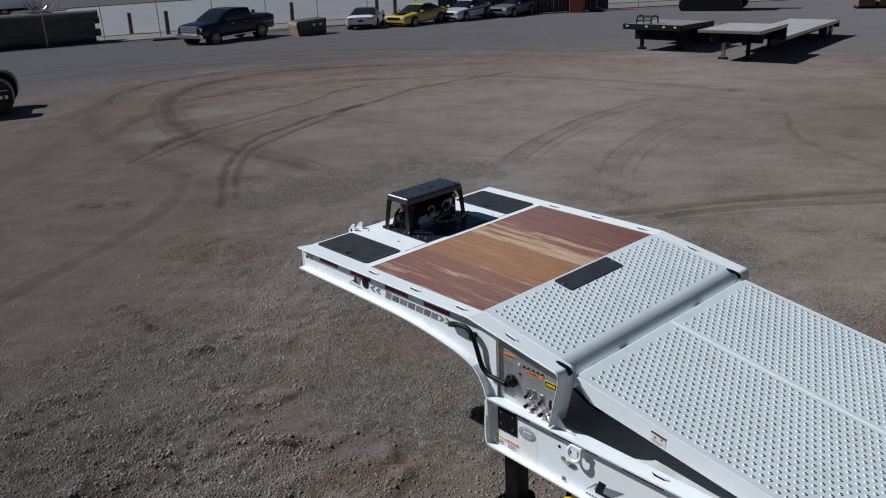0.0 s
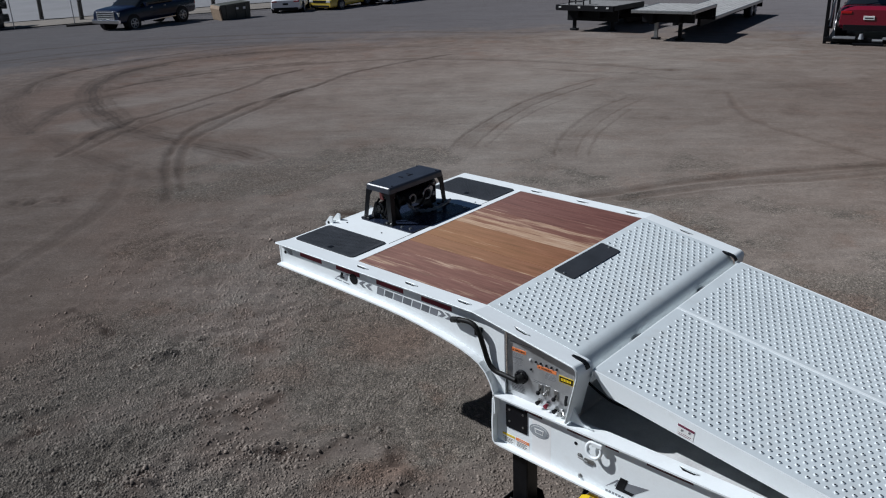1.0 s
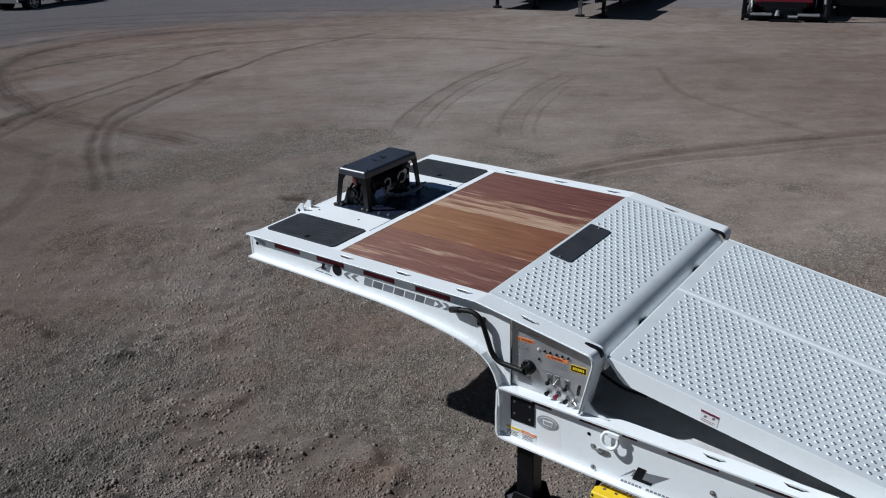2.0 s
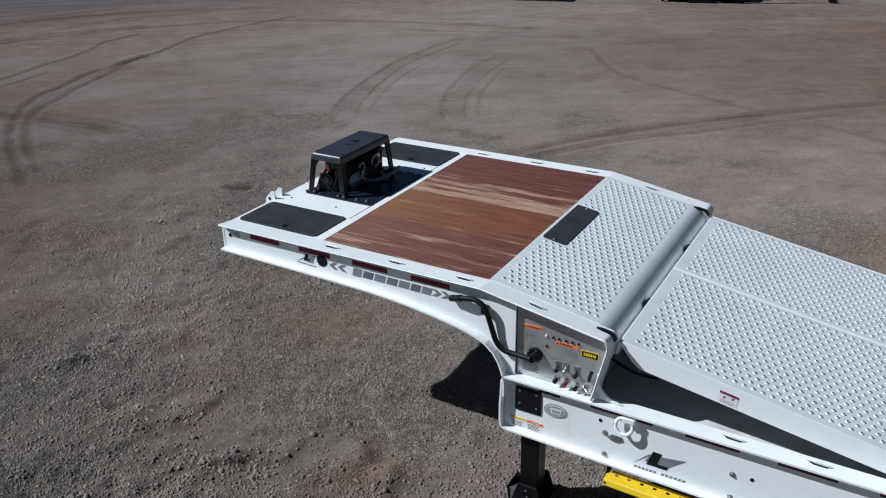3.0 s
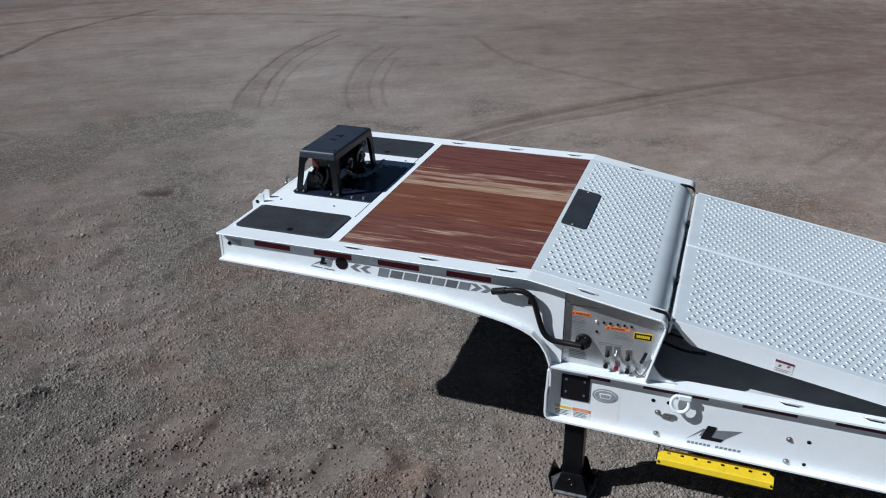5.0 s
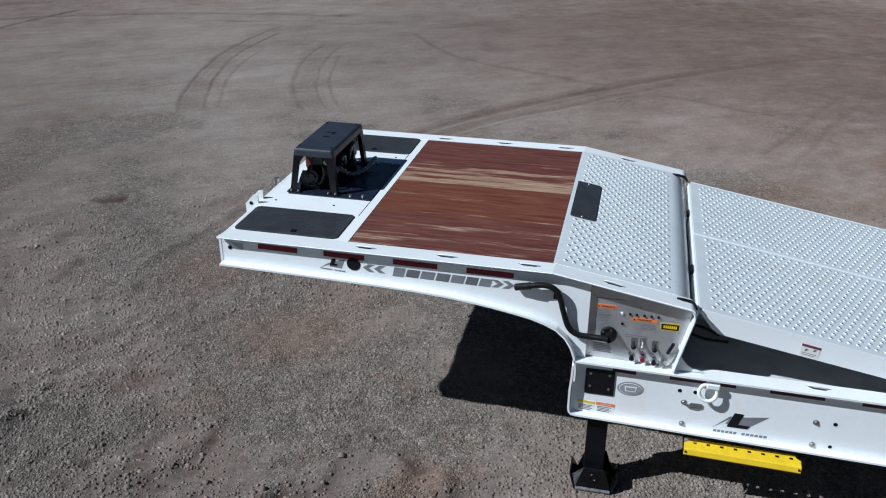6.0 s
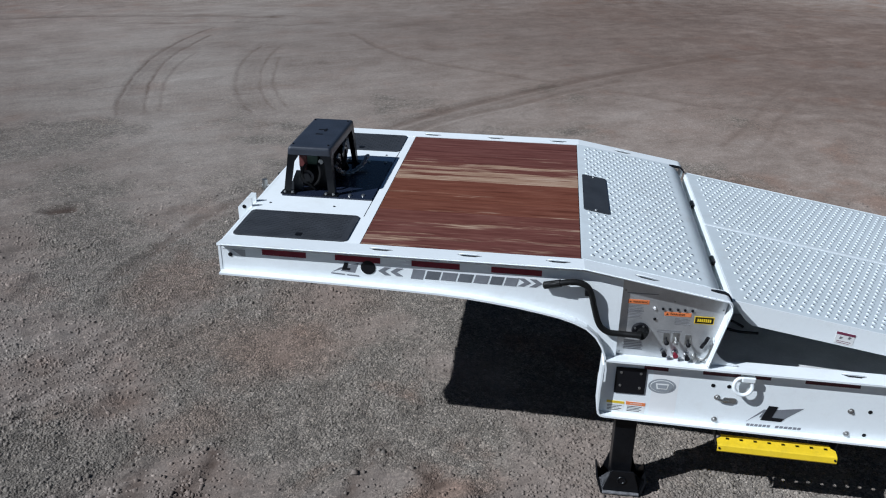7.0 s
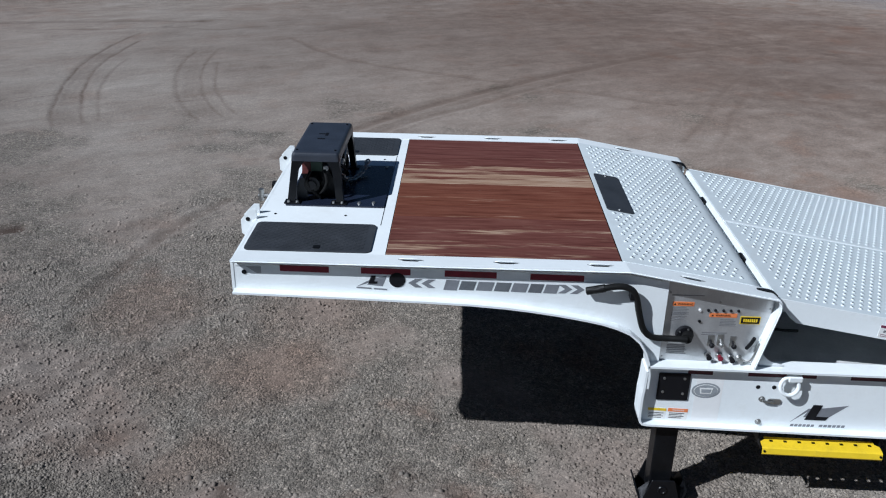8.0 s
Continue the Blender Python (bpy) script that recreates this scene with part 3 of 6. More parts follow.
# inside of the frame, below the bed
bm = bmesh.new()
box(bm, 3.125, 7.1, 0.02, 2.42, 0.80, 0.815)
# plain grey, darker than the outer frame's white
part("belly_plate", bm, surface("belly_grey_paint", (0.60, 0.60, 0.60), 0.6), trailer)
bm = bmesh.new()
box(bm, 3.10, 3.115, 0.04, 2.40, 0.60, 1.36)
part("bulkhead", bm, surface("dim_grey_paint", (0.55, 0.55, 0.55), 0.5), trailer)
bm = bmesh.new()
box(bm, 3.12, 7.0, 0.92, 1.00, 0.818, 0.95)
part("inner_beam", bm, WHITE, trailer)
for pts in ([(3.12, 0.30, 1.12), (3.3, 0.24, 1.09), (3.42, 0.22, 1.07), (3.55, 0.25, 1.05)], [(3.15, 0.5, 1.10), (3.3, 0.45, 1.05), (3.42, 0.45, 1.02), (3.52, 0.5, 0.95)]):
    bm = bmesh.new()
    tube(bm, spline(pts, 6), 0.009, 8)
    part("air_hose", bm, RUBBER, trailer)

# control box in the near side
bm = bmesh.new()
prism(bm, [(2.668, 0.955), (3.222, 0.955), (3.292, top(3.292) - 0.02), (2.668, top(2.668) - 0.02)], 0.030, 0.040)
control = part("control_panel", bm, PANEL, trailer, "brushed metal control panel with levers and labels")
bm = bmesh.new()
curve = [(3.232, 1.14)] + [(3.395 - 0.155 * math.cos(radians(a)), 1.115 - 0.155 * math.sin(radians(a))) for a in range(8, 84, 9)] + [(3.40, 0.953)]
prism(bm, [(3.215, 0.95), *curve[::-1]][::-1], 0.0, 0.012)
part("box_gusset", bm, WHITE, trailer)


def on_panel(x, z, w, h, mat, name, y=0.0295, parent=None, t=0.0015):
    bm = bmesh.new()
    box(bm, x - w / 2, x + w / 2, y - t, y, z - h / 2, z + h / 2)
    return part(name, bm, mat, parent or control)


def line_bars(x, z, w, h, rows, mat, y=0.0275, parent=None, seed=1):
    r = random.Random(seed)
    for i in range(rows):
        zz = z + h / 2 - (i + 0.5) * h / rows
        ww = w * r.uniform(0.6, 1.0)
        on_panel(x - (w - ww) / 2, zz, ww, h / rows * 0.34, mat, "text_line", y, parent, 0.0008)


on_panel(2.771, 1.329, 0.124, 0.027, ORANGE, "warning_label")
on_panel(3.008, 1.262, 0.158, 0.026, ORANGE, "warning_label")
y_lab = on_panel(3.166, 1.234, 0.116, 0.050, YELLOW, "yellow_label")
on_panel(3.166, 1.234, 0.106, 0.040, INK, "label_bar", 0.0278, y_lab)
for k in range(7):
    on_panel(3.166 - 0.036 + k * 0.012, 1.234, 0.0085, 0.020, YELLOW, "label_block", 0.0262, y_lab, 0.0008)
for x in (2.73, 3.01):
    line_bars(x + 0.04, 1.285 if x < 2.9 else 1.215, 0.11, 0.05, 5, PRINT, 0.0288, None, 3)
line_bars(2.77, 1.245, 0.12, 0.06, 6, PRINT, 0.0288, None, 4)
line_bars(2.77, 1.03, 0.12, 0.07, 6, PRINT, 0.0288, None, 5)
line_bars(2.80, 1.385, 0.2, 0.014, 1, PRINT, 0.0288, None, 6)
line_bars(3.00, 1.14, 0.20, 0.026, 2, PRINT, 0.0288, None, 7)
for x in (2.87, 2.918, 2.958, 3.005, 3.047, 3.09):
    bm = bmesh.new()
    cyl(bm, (x, 0.030, 1.293), (x, 0.020, 1.293), 0.0085, 0.007, 10)
    part("indicator", bm, INK if x > 2.9 else LABEL, control)
bm = bmesh.new()
cyl(bm, (2.877, 0.030, 1.22), (2.877, 0.022, 1.22), 0.009, 0.008, 10)
part("indicator", bm, INK, control)
for x, z in ((2.958, 1.088), (3.014, 1.093), (3.087, 1.084)):
    bm = bmesh.new()
    box(bm, x - 0.018, x + 0.018, 0.024, 0.030, z - 0.028, z + 0.045, 0.003)
    gate = part("lever_gate", bm, STEEL, control)
    bm = bmesh.new()
    cyl(bm, (x, 0.026, z + 0.01), (x + 0.002, 0.000, z - 0.006), 0.006, 0.006, 8)
    bmesh.ops.create_icosphere(bm, subdivisions=2, radius=0.016, matrix=Matrix.Translation((x + 0.002, -0.006, z - 0.008)))
    part("lever", bm, INK if x != 3.014 else STEEL, gate, smooth=True)
for x, z, mt in ((2.956, 0.997, INK), (3.023, 0.994, RED), (3.094, 0.982, INK), (3.141, 0.979, STEEL)):
    bm = bmesh.new()
    cyl(bm, (x, 0.030, z), (x, 0.016, z), 0.021, 0.018, 14)
    base = part("knob_base", bm, STEEL, control)
    bm = bmesh.new()
    cyl(bm, (x, 0.016, z), (x, -0.012, z), 0.011, 0.016, 14)
    part("push_knob", bm, mt, base)
for x, z in ((3.007, 0.962), (3.069, 0.958), (3.186, 0.962)):
    bm = bmesh.new()
    prism(bm, [(x + 0.02 * math.cos(k * math.pi / 6), z + 0.008 * math.sin(k * math.pi / 6)) for k in range(12)], 0.026, 0.030)
    part("tag_plate", bm, LABEL, control)
bm = bmesh.new()
tube(bm, [(3.172, 0.02, 1.052), (3.184, 0.0, 1.095), (3.197, -0.01, 1.14)], 0.011, 8)
part("grip_handle", bm, INK, control)
bm = bmesh.new()
tube(bm, spline([(3.15, 0.02, 0.985), (3.175, 0.0, 0.975), (3.205, -0.005, 1.0), (3.235, 0.0, 1.10)], 4), 0.006, 6)
part("pull_rod", bm, STEEL, control)
bm = bmesh.new()
cyl(bm, (2.80, 0.030, 1.136), (2.80, 0.004, 1.136), 0.052, 0.050, 22)
sock = part("trailer_socket", bm, INK, control, "round black electric socket with a plug")
bm = bmesh.new()
cyl(bm, (2.815, 0.006, 1.136), (2.80, -0.04, 1.138), 0.034, 0.030, 16)
part("plug", bm, RUBBER, sock)
for k in range(5):
    a = k * 2 * math.pi / 5
    bm = bmesh.new()
    cyl(bm, (2.80 + 0.042 * math.cos(a), 0.006, 1.136 + 0.042 * math.sin(a)), (2.80 + 0.042 * math.cos(a), -0.002, 1.136 + 0.042 * math.sin(a)), 0.006, 0.006, 8)
    part("screw", bm, STEEL, sock)
for x, z in ((2.69, 1.40), (3.27, 1.31), (2.69, 0.975), (3.20, 0.965), (2.98, 1.42 - 0.075)):
    bm = bmesh.new()
    cyl(bm, (x, 0.030, z), (x, 0.025, z), 0.006, 0.005, 8)
    part("screw", bm, STEEL, control)
bm = bmesh.new()
tube(bm, spline([(2.215, -0.02, 1.422), (2.26, -0.045, 1.442), (2.325, -0.05, 1.462), (2.40, -0.05, 1.468), (2.455, -0.05, 1.445), (2.485, -0.045, 1.39), (2.509, -0.035, 1.30), (2.547, -0.03, 1.188), (2.602, -0.03, 1.140), (2.68, -0.03, 1.133), (2.75, -0.04, 1.137), (2.80, -0.045, 1.138)], 6), 0.0185, 12)
cable = part("power_cable", bm, RUBBER, trailer, "thick black power cable plugged into the control panel", smooth=True)
bm = bmesh.new()
cyl(bm, (2.205, -0.018, 1.418), (2.30, -0.05, 1.456), 0.023, 0.023, 12)
part("cable_boot", bm, RUBBER, cable)
bm = bmesh.new()
box(bm, 2.445, 2.475, -0.06, 0.0, 1.385, 1.43, 0.004)
part("cable_clip", bm, BLACK, cable)


# decals and reflectors on the side beam (letters become plain slanted blocks)
def decal(pts, mat, name, y=0.0, t=0.0015, parent=None):
    bm = bmesh.new()
    prism(bm, pts, y - t, y)
    return part(name, bm, mat, parent or trailer)


for x0, x1, z in ((0.468, 0.746, 1.500), (0.928, 1.208, 1.4985), (1.401, 1.694, 1.494), (1.884, 2.186, 1.489)):
    decal([(x0, z - 0.019), (x1, z - 0.022), (x1, z + 0.016), (x0, z + 0.019)], RED, "reflector_strip")
decal([(0.215, 1.506), (0.275, 1.506), (0.335, 1.462), (0.36, 1.462), (0.36, 1.506)], surface("corner_grey_paint", (0.42, 0.43, 0.44), 0.5, vary=0.05), "corner_gusset", 0.002, 0.004)
bm = bmesh.new()
cyl(bm, (0.263, -0.003, 1.469), (0.263, 0.004, 1.469), 0.014, None, 14)
part("corner_hole", bm, INK, trailer)
bm = bmesh.new()
cyl(bm, (1.133, -0.003, 1.445), (1.133, 0.004, 1.445), 0.046, None, 24)
part("round_marker", bm, INK, trailer)
decal([(0.905, 1.398), (0.985, 1.428), (0.960, 1.410), (1.05, 1.402), (1.075, 1.470), (1.02, 1.455), (0.955, 1.430)], SILVER, "emblem_wing", 0.0, 0.001)
decal([(0.985, 1.468), (1.012, 1.468), (1.000, 1.432), (1.022, 1.432), (1.018, 1.418), (0.968, 1.418)], INK, "emblem_mark", -0.0012)
decal([(0.900, 1.388), (0.985, 1.384), (0.985, 1.391), (0.900, 1.395)], SILVER, "emblem_bar", -0.0012)
decal([(1.000, 1.383), (1.075, 1.379), (1.075, 1.386), (1.000, 1.390)], SILVER, "emblem_bar", -0.0012)
for x, d in ((1.195, -1), (1.27, -1), (2.085, 1), (2.155, 1)):
    zc = 1.428 - (x - 1.2) * 0.012
    tip, tail = (x, x + 0.040) if d < 0 else (x + 0.040, x)
    s = 0.040 * -d
    decal([(tip, zc), (tail, zc + 0.027), (tail + s, zc + 0.027), (tip + s, zc), (tail + s, zc - 0.027), (tail, zc - 0.027)], SILVER, "chevron")
NAME_DARK = surface("dark_decal", (0.14, 0.15, 0.165), 0.45, vary=0.2)
bx = 1.395
for i, wd in enumerate((0.075, 0.085, 0.09, 0.085, 0.085, 0.075, 0.075)):
    zc = 1.427 - (bx - 1.2) * 0.012
    lean = 0.016
    h = 0.034 if i == 0 else 0.029
    decal([(bx, zc - h), (bx + wd, zc - h - 0.002), (bx + wd + lean, zc + h * 0.86), (bx + lean, zc + h * 0.9)], NAME_DARK if i % 2 else SILVER, "name_block")
    bx += wd + 0.012

LOW = -0.004   # face of the lower beam
EMBLEM = surface("pale_emblem_grey", (0.30, 0.32, 0.34), 0.45, vary=0.1)
decal(rounded(2.682, 2.868, 0.698, 0.885, 0.006), INK, "black_cover_plate", LOW - 0.001, 0.006)
for x, z in ((2.715, 0.85), (2.835, 0.85), (2.715, 0.755), (2.835, 0.745)):
    bm = bmesh.new()
    cyl(bm, (x, LOW - 0.006, z), (x, LOW - 0.012, z), 0.009, 0.008, 8)
    part("cover_bolt", bm, STEEL, trailer)
for k, (rw, rh, mt) in enumerate(((0.085, 0.054, EMBLEM), (0.072, 0.043, LABEL), (0.069, 0.040, EMBLEM))):
    decal([(2.972 + rw * math.cos(a * math.pi / 14), 0.768 + rh * math.sin(a * math.pi / 14)) for a in range(28)], mt, "oval_emblem", LOW - 0.0012 * k, 0.001)
decal([(2.940, 0.748), (3.004, 0.748), (3.012, 0.788), (2.932, 0.788)], LABEL, "emblem_centre", LOW - 0.004, 0.001)
decal([(2.946, 0.756), (2.998, 0.756), (3.002, 0.780), (2.942, 0.780)], EMBLEM, "emblem_core", LOW - 0.0055, 0.001)
decal([(2.645, 0.560), (2.755, 0.556), (2.755, 0.632), (2.645, 0.636)], LABEL, "caution_sticker", LOW, 0.001)
decal([(2.645, 0.618), (2.755, 0.614), (2.755, 0.632), (2.645, 0.636)], YELLOW, "sticker_band", LOW - 0.001, 0.001)
decal([(2.765, 0.556), (2.885, 0.552), (2.885, 0.632), (2.765, 0.636)], LABEL, "caution_sticker", LOW, 0.001)
decal([(2.765, 0.612), (2.885, 0.608), (2.885, 0.632), (2.765, 0.636)], ORANGE, "sticker_band", LOW - 0.001, 0.001)
for x0 in (2.652, 2.775):
    for k in range(4):
        decal([(x0, 0.598 - k * 0.011), (x0 + 0.09 - 0.012 * (k % 2), 0.596 - k * 0.011), (x0 + 0.09 - 0.012 * (k % 2), 0.600 - k * 0.011), (x0, 0.602 - k * 0.011)], INK, "text_line", LOW - 0.001, 0.0006)
for x0, x1 in ((2.850, 2.996), (3.203, 3.605), (3.806, 4.125), (4.338, 4.66), (4.87, 5.19), (5.4, 5.72)):
    z = 0.902 - (x0 - 2.858) * 0.0127
    decal([(x0, z - 0.020), (x1, z - 0.024), (x1, z + 0.014), (x0, z + 0.018)], RED_SHADE, "reflector_strip", LOW, 0.0015)
for x, z, r in ((3.275, 0.804, 0.013), (3.370, 0.805, 0.013), (4.217, 0.705, 0.013), (4.216, 0.534, 0.012), (4.9, 0.68, 0.013), (5.5, 0.67, 0.013)):
    bm = bmesh.new()
    cyl(bm, (x, LOW - 0.002, z), (x, LOW + 0.004, z), r, None, 12)
    part("bolt_hole", bm, INK, trailer)
for x, z in ((3.309, 0.722), (3.315, 0.557), (4.104, 0.702), (4.110, 0.534), (4.83, 0.67), (4.83, 0.50)):
    bm = bmesh.new()
    cyl(bm, (x, LOW, z), (x, LOW - 0.004, z), 0.019, 0.018, 14)
    cyl(bm, (x, LOW - 0.004, z), (x, LOW - 0.013, z), 0.012, 0.010, 6)
    part("frame_bolt", bm, STEEL, trailer)
decal(rounded(3.345, 3.425, 0.690, 0.726, 0.014), STEEL, "cable_plate", LOW, 0.008)
bm = bmesh.new()
tube(bm, spline([(3.309, LOW - 0.02, 0.722), (3.34, LOW - 0.02, 0.715), (3.38, LOW - 0.016, 0.708)], 4), 0.007, 6)
part("cable_plate_lead", bm, STEEL, trailer)
decal([(3.505, 0.560), (3.60, 0.640), (3.58, 0.600), (3.72, 0.592), (3.835, 0.690), (3.70, 0.668), (3.60, 0.660)], SILVER, "emblem_wing", LOW, 0.001)
decal([(3.625, 0.690), (3.680, 0.688), (3.655, 0.606), (3.730, 0.604), (3.715, 0.580), (3.590, 0.582)], INK, "emblem_mark", LOW - 0.0015)
for x0, x1 in ((3.512, 3.66), (3.685, 3.845)):
    n = 6
    for k in range(n):
        a = x0 + (x1 - x0) * k / n
        decal([(a, 0.530), (a + (x1 - x0) / n * 0.78, 0.530), (a + (x1 - x0) / n * 0.9, 0.547), (a + 0.004, 0.547)], SILVER, "name_block", LOW, 0.001)
decal([(2.91, 0.54), (3.07, 0.535), (3.07, 0.90), (2.91, 0.905)], surface("clean_white", (0.83, 0.83, 0.82), 0.4, vary=0.02), "backing_plate", LOW, 0.0006)
# bed sticker
decal([(3.945, 1.118), (4.055, 1.098), (4.062, 1.176), (3.952, 1.196)], LABEL, "safety_sticker", 0.0915)
decal([(3.951, 1.180), (4.061, 1.160), (4.062, 1.176), (3.952, 1.196)], PURPLE, "sticker_band", 0.090)
for z, w in ((1.133, 0.085), (1.122, 0.075)):
    decal([(3.958, z), (3.958 + w, z - w * 0.18), (3.958 + w, z - w * 0.18 + 0.003), (3.958, z + 0.003)], PURPLE, "text_line", 0.090, 0.0006)
for x in (3.968, 4.018):
    decal([(x + 0.002, 1.147), (x + 0.014, 1.144), (x + 0.024, 1.157), (x + 0.008, 1.162)], PRINT, "sticker_figure", 0.090)


def lettering(word, x, z, height, mat, y, parent):
    """A word cut from the built-in font, flat on the near side."""
    cu = bpy.data.curves.new(word.lower() + "_lettering", "FONT")
    cu.body, cu.size, cu.extrude = word, height * 1.4, 0.0003
    ob = new("lettering_curve", cu)
    bpy.context.view_layer.update()
    me = bpy.data.meshes.new_from_object(ob.evaluated_get(bpy.context.evaluated_depsgraph_get()))
    bpy.data.objects.remove(ob)
    me.materials.clear()
    me.materials.append(mat)
    ob = new(word.lower() + "_lettering", me)
    ob.matrix_world = pose(x, y, z, 90, 0, 0)
    ob.parent = parent
    return ob


lettering("WARNING", 2.738, 1.3225, 0.013, INK, 0.0272, control)
lettering("WARNING", 2.962, 1.2555, 0.013, INK, 0.0272, control)
lettering("WARNING", 2.792, 0.6165, 0.0105, LABEL, LOW - 0.0024, trailer)
for x, z in ((2.716, 1.3225), (2.940, 1.2555)):
    decal([(x, z), (x + 0.014, z), (x + 0.007, z + 0.012)], INK, "alert_triangle", 0.0275, 0.0006, control)

# folded tie-down hooks lying in slots of the rail caps and of the lower beam
def tie(x, y, z, fall, lean=0.0):
    m = Matrix.Translation((x, y, z)) @ Matrix.Rotation(lean, 4, "X") @ Matrix.Rotation(math.atan(fall), 4, "Y")
    bm = bmesh.new()
    prism(bm, [(-0.072, 0.016), (-0.044, -0.004), (-0.036, -0.011), (0.040, -0.013), (0.046, -0.005), (0.076, 0.008), (0.044, 0.001), (-0.032, 0.004)], 0.0, 0.0016, "z")
    bmesh.ops.transform(bm, matrix=m, verts=bm.verts[:])
    slot = part("tie_slot", bm, INK, trailer)
    bm = bmesh.new()
    pts = [m @ Vector(p) for p in ((-0.060, 0.016, 0.001), (-0.036, 0.010, 0.007), (0.036, 0.008, 0.007), (0.060, 0.012, 0.001))]
    tube(bm, spline(pts, 3), 0.0038, 6)
    part("tie_loop", bm, WHITE, slot)


LEAN = -math.atan(0.024 / 0.185)
for x in (1.205, 1.745, 2.275):
    tie(x, 0.030, DECK + 0.0145, 0, LEAN)
    tie(x - 0.015, 2.405, DECK, 0)
tie(2.80, 0.020, top(2.80) + 0.0155, FALL, LEAN)
tie(2.80, 2.405, top(2.80), FALL)
for x in (4.08, 4.55, 5.1, 5.7):
    tie(x, 0.012, 0.9445 - (x - 3.5) * 0.0127 + 0.0005, 0.0127)

# ring on the lower beam
bm = bmesh.new()
box(bm, 3.426, 3.506, -0.056, LOW, 0.872, 0.908, 0.006)
ring_b = part("ring_bracket", bm, WHITE, trailer)
bm = bmesh.new()
pts = [Vector((3.440 + 0.054 * math.cos(a), -0.035 - 0.02 * (1 - math.sin(a)) * 0.5, 0.842 + 0.056 * math.sin(a))) for a in [k * math.pi / 14 for k in range(28)]]
tube(bm, pts, 0.0120, 10, True)
part("lashing_ring", bm, WHITE, ring_b, smooth=True)


# landing legs
# left web and near lip are paler than the rest of the foot
PALE_STEEL = surface("pale_grey_steel", (0.26, 0.26, 0.27), 0.5, metal=0.35, vary=0.6, scale=25, fine=120, relief=0.3)


def landing_leg(y):
    bm = bmesh.new()
    box(bm, 2.72, 2.855, y - 0.065, y + 0.065, LEG_BASE + 0.05, 0.56, 0.008)
    leg = part("landing_leg", bm, BLACK, trailer, "black square landing leg with a flared foot")
    g = LEG_BASE
    bm = bmesh.new()
    box(bm, 2.668, 2.925, y - 0.125, y + 0.125, g, g + 0.014, 0.003)
    foot = part("foot_pad", bm, BLACK, leg)
    for s in (-1, 1):   # turned-up ends of the pad
        bm = bmesh.new()
        x0, x1 = 2.797 + s * 0.128, 2.797 + s * 0.165
        lo = [(x0, y - 0.125, g + 0.004), (x0, y + 0.125, g + 0.004)]
        hi = [(x1, y - 0.09, g + 0.105), (x1, y + 0.09, g + 0.105)]
        vs = [bm.verts.new(p) for p in (lo[0], lo[1], hi[1], hi[0])]
        ws = [bm.verts.new((p[0] - s * 0.010, p[1], p[2] + 0.004)) for p in (lo[0], lo[1], hi[1], hi[0])]
        bm.faces.new(vs), bm.faces.new(ws[::-1])
        for k in range(4):
            bm.faces.new((vs[k], vs[(k + 1) % 4], ws[(k + 1) % 4], ws[k]))
        bmesh.ops.recalc_face_normals(bm, faces=bm.faces[:])
        part("foot_wing", bm, BLACK, foot)
        # folded web between the wing and the leg
        bm = bmesh.new()
        a, b, c = (2.797 + s * 0.118, y - 0.118, g + 0.014), (2.797 + s * 0.150, y - 0.085, g + 0.095), (2.797 + s * 0.070, y - 0.06, g + 0.15)
        d = (2.797 + s * 0.070, y - 0.075, g + 0.014)
        vs = [bm.verts.new(p) for p in (a, b, c, d)]
        fs = [bm.faces.new((vs[0], vs[1], vs[2])), bm.faces.new((vs[0], vs[2], vs[3]))]
        bmesh.ops.solidify(bm, geom=fs, thickness=0.006)
        part("foot_web", bm, PALE_STEEL if s < 0 else BLACK, foot, "pale grey steel web" if s < 0 else "")
    for q in (-1, 1):   # tapered cheeks that hold the pin
        bm = bmesh.new()
        prism(bm, [(2.675, g + 0.012), (2.922, g + 0.012), (2.868, g + 0.185), (2.728, g + 0.185)], y + q * 0.106 - 0.006, y + q * 0.106 + 0.006)
        bmesh.ops.bevel(bm, geom=bm.edges[:], offset=0.003, segments=1, affect="EDGES")
        part("foot_cheek", bm, BLACK, foot)
        bm = bmesh.new()
        box(bm, 2.68, 2.915, y + q * 0.125 - 0.010, y + q * 0.125 + 0.010, g + 0.010, g + 0.026, 0.003)
        part("foot_lip", bm, PALE_STEEL if q < 0 else BLACK, foot)
    bm = bmesh.new()
    tube(bm, [(2.795 + 0.024 * math.cos(k * math.pi / 8), y - 0.115, g + 0.115 + 0.024 * math.sin(k * math.pi / 8)) for k in range(16)], 0.006, 6, True)
    part("pin_collar", bm, BLACK, foot, smooth=True)
    bm = bmesh.new()
    cyl(bm, (2.795, y - 0.116, g + 0.115), (2.795, y + 0.116, g + 0.115), 0.021, None, 14)
    part("foot_pin", bm, INK, foot)


LEG_BASE = -0.078
landing_leg(0.075)
landing_leg(2.365)

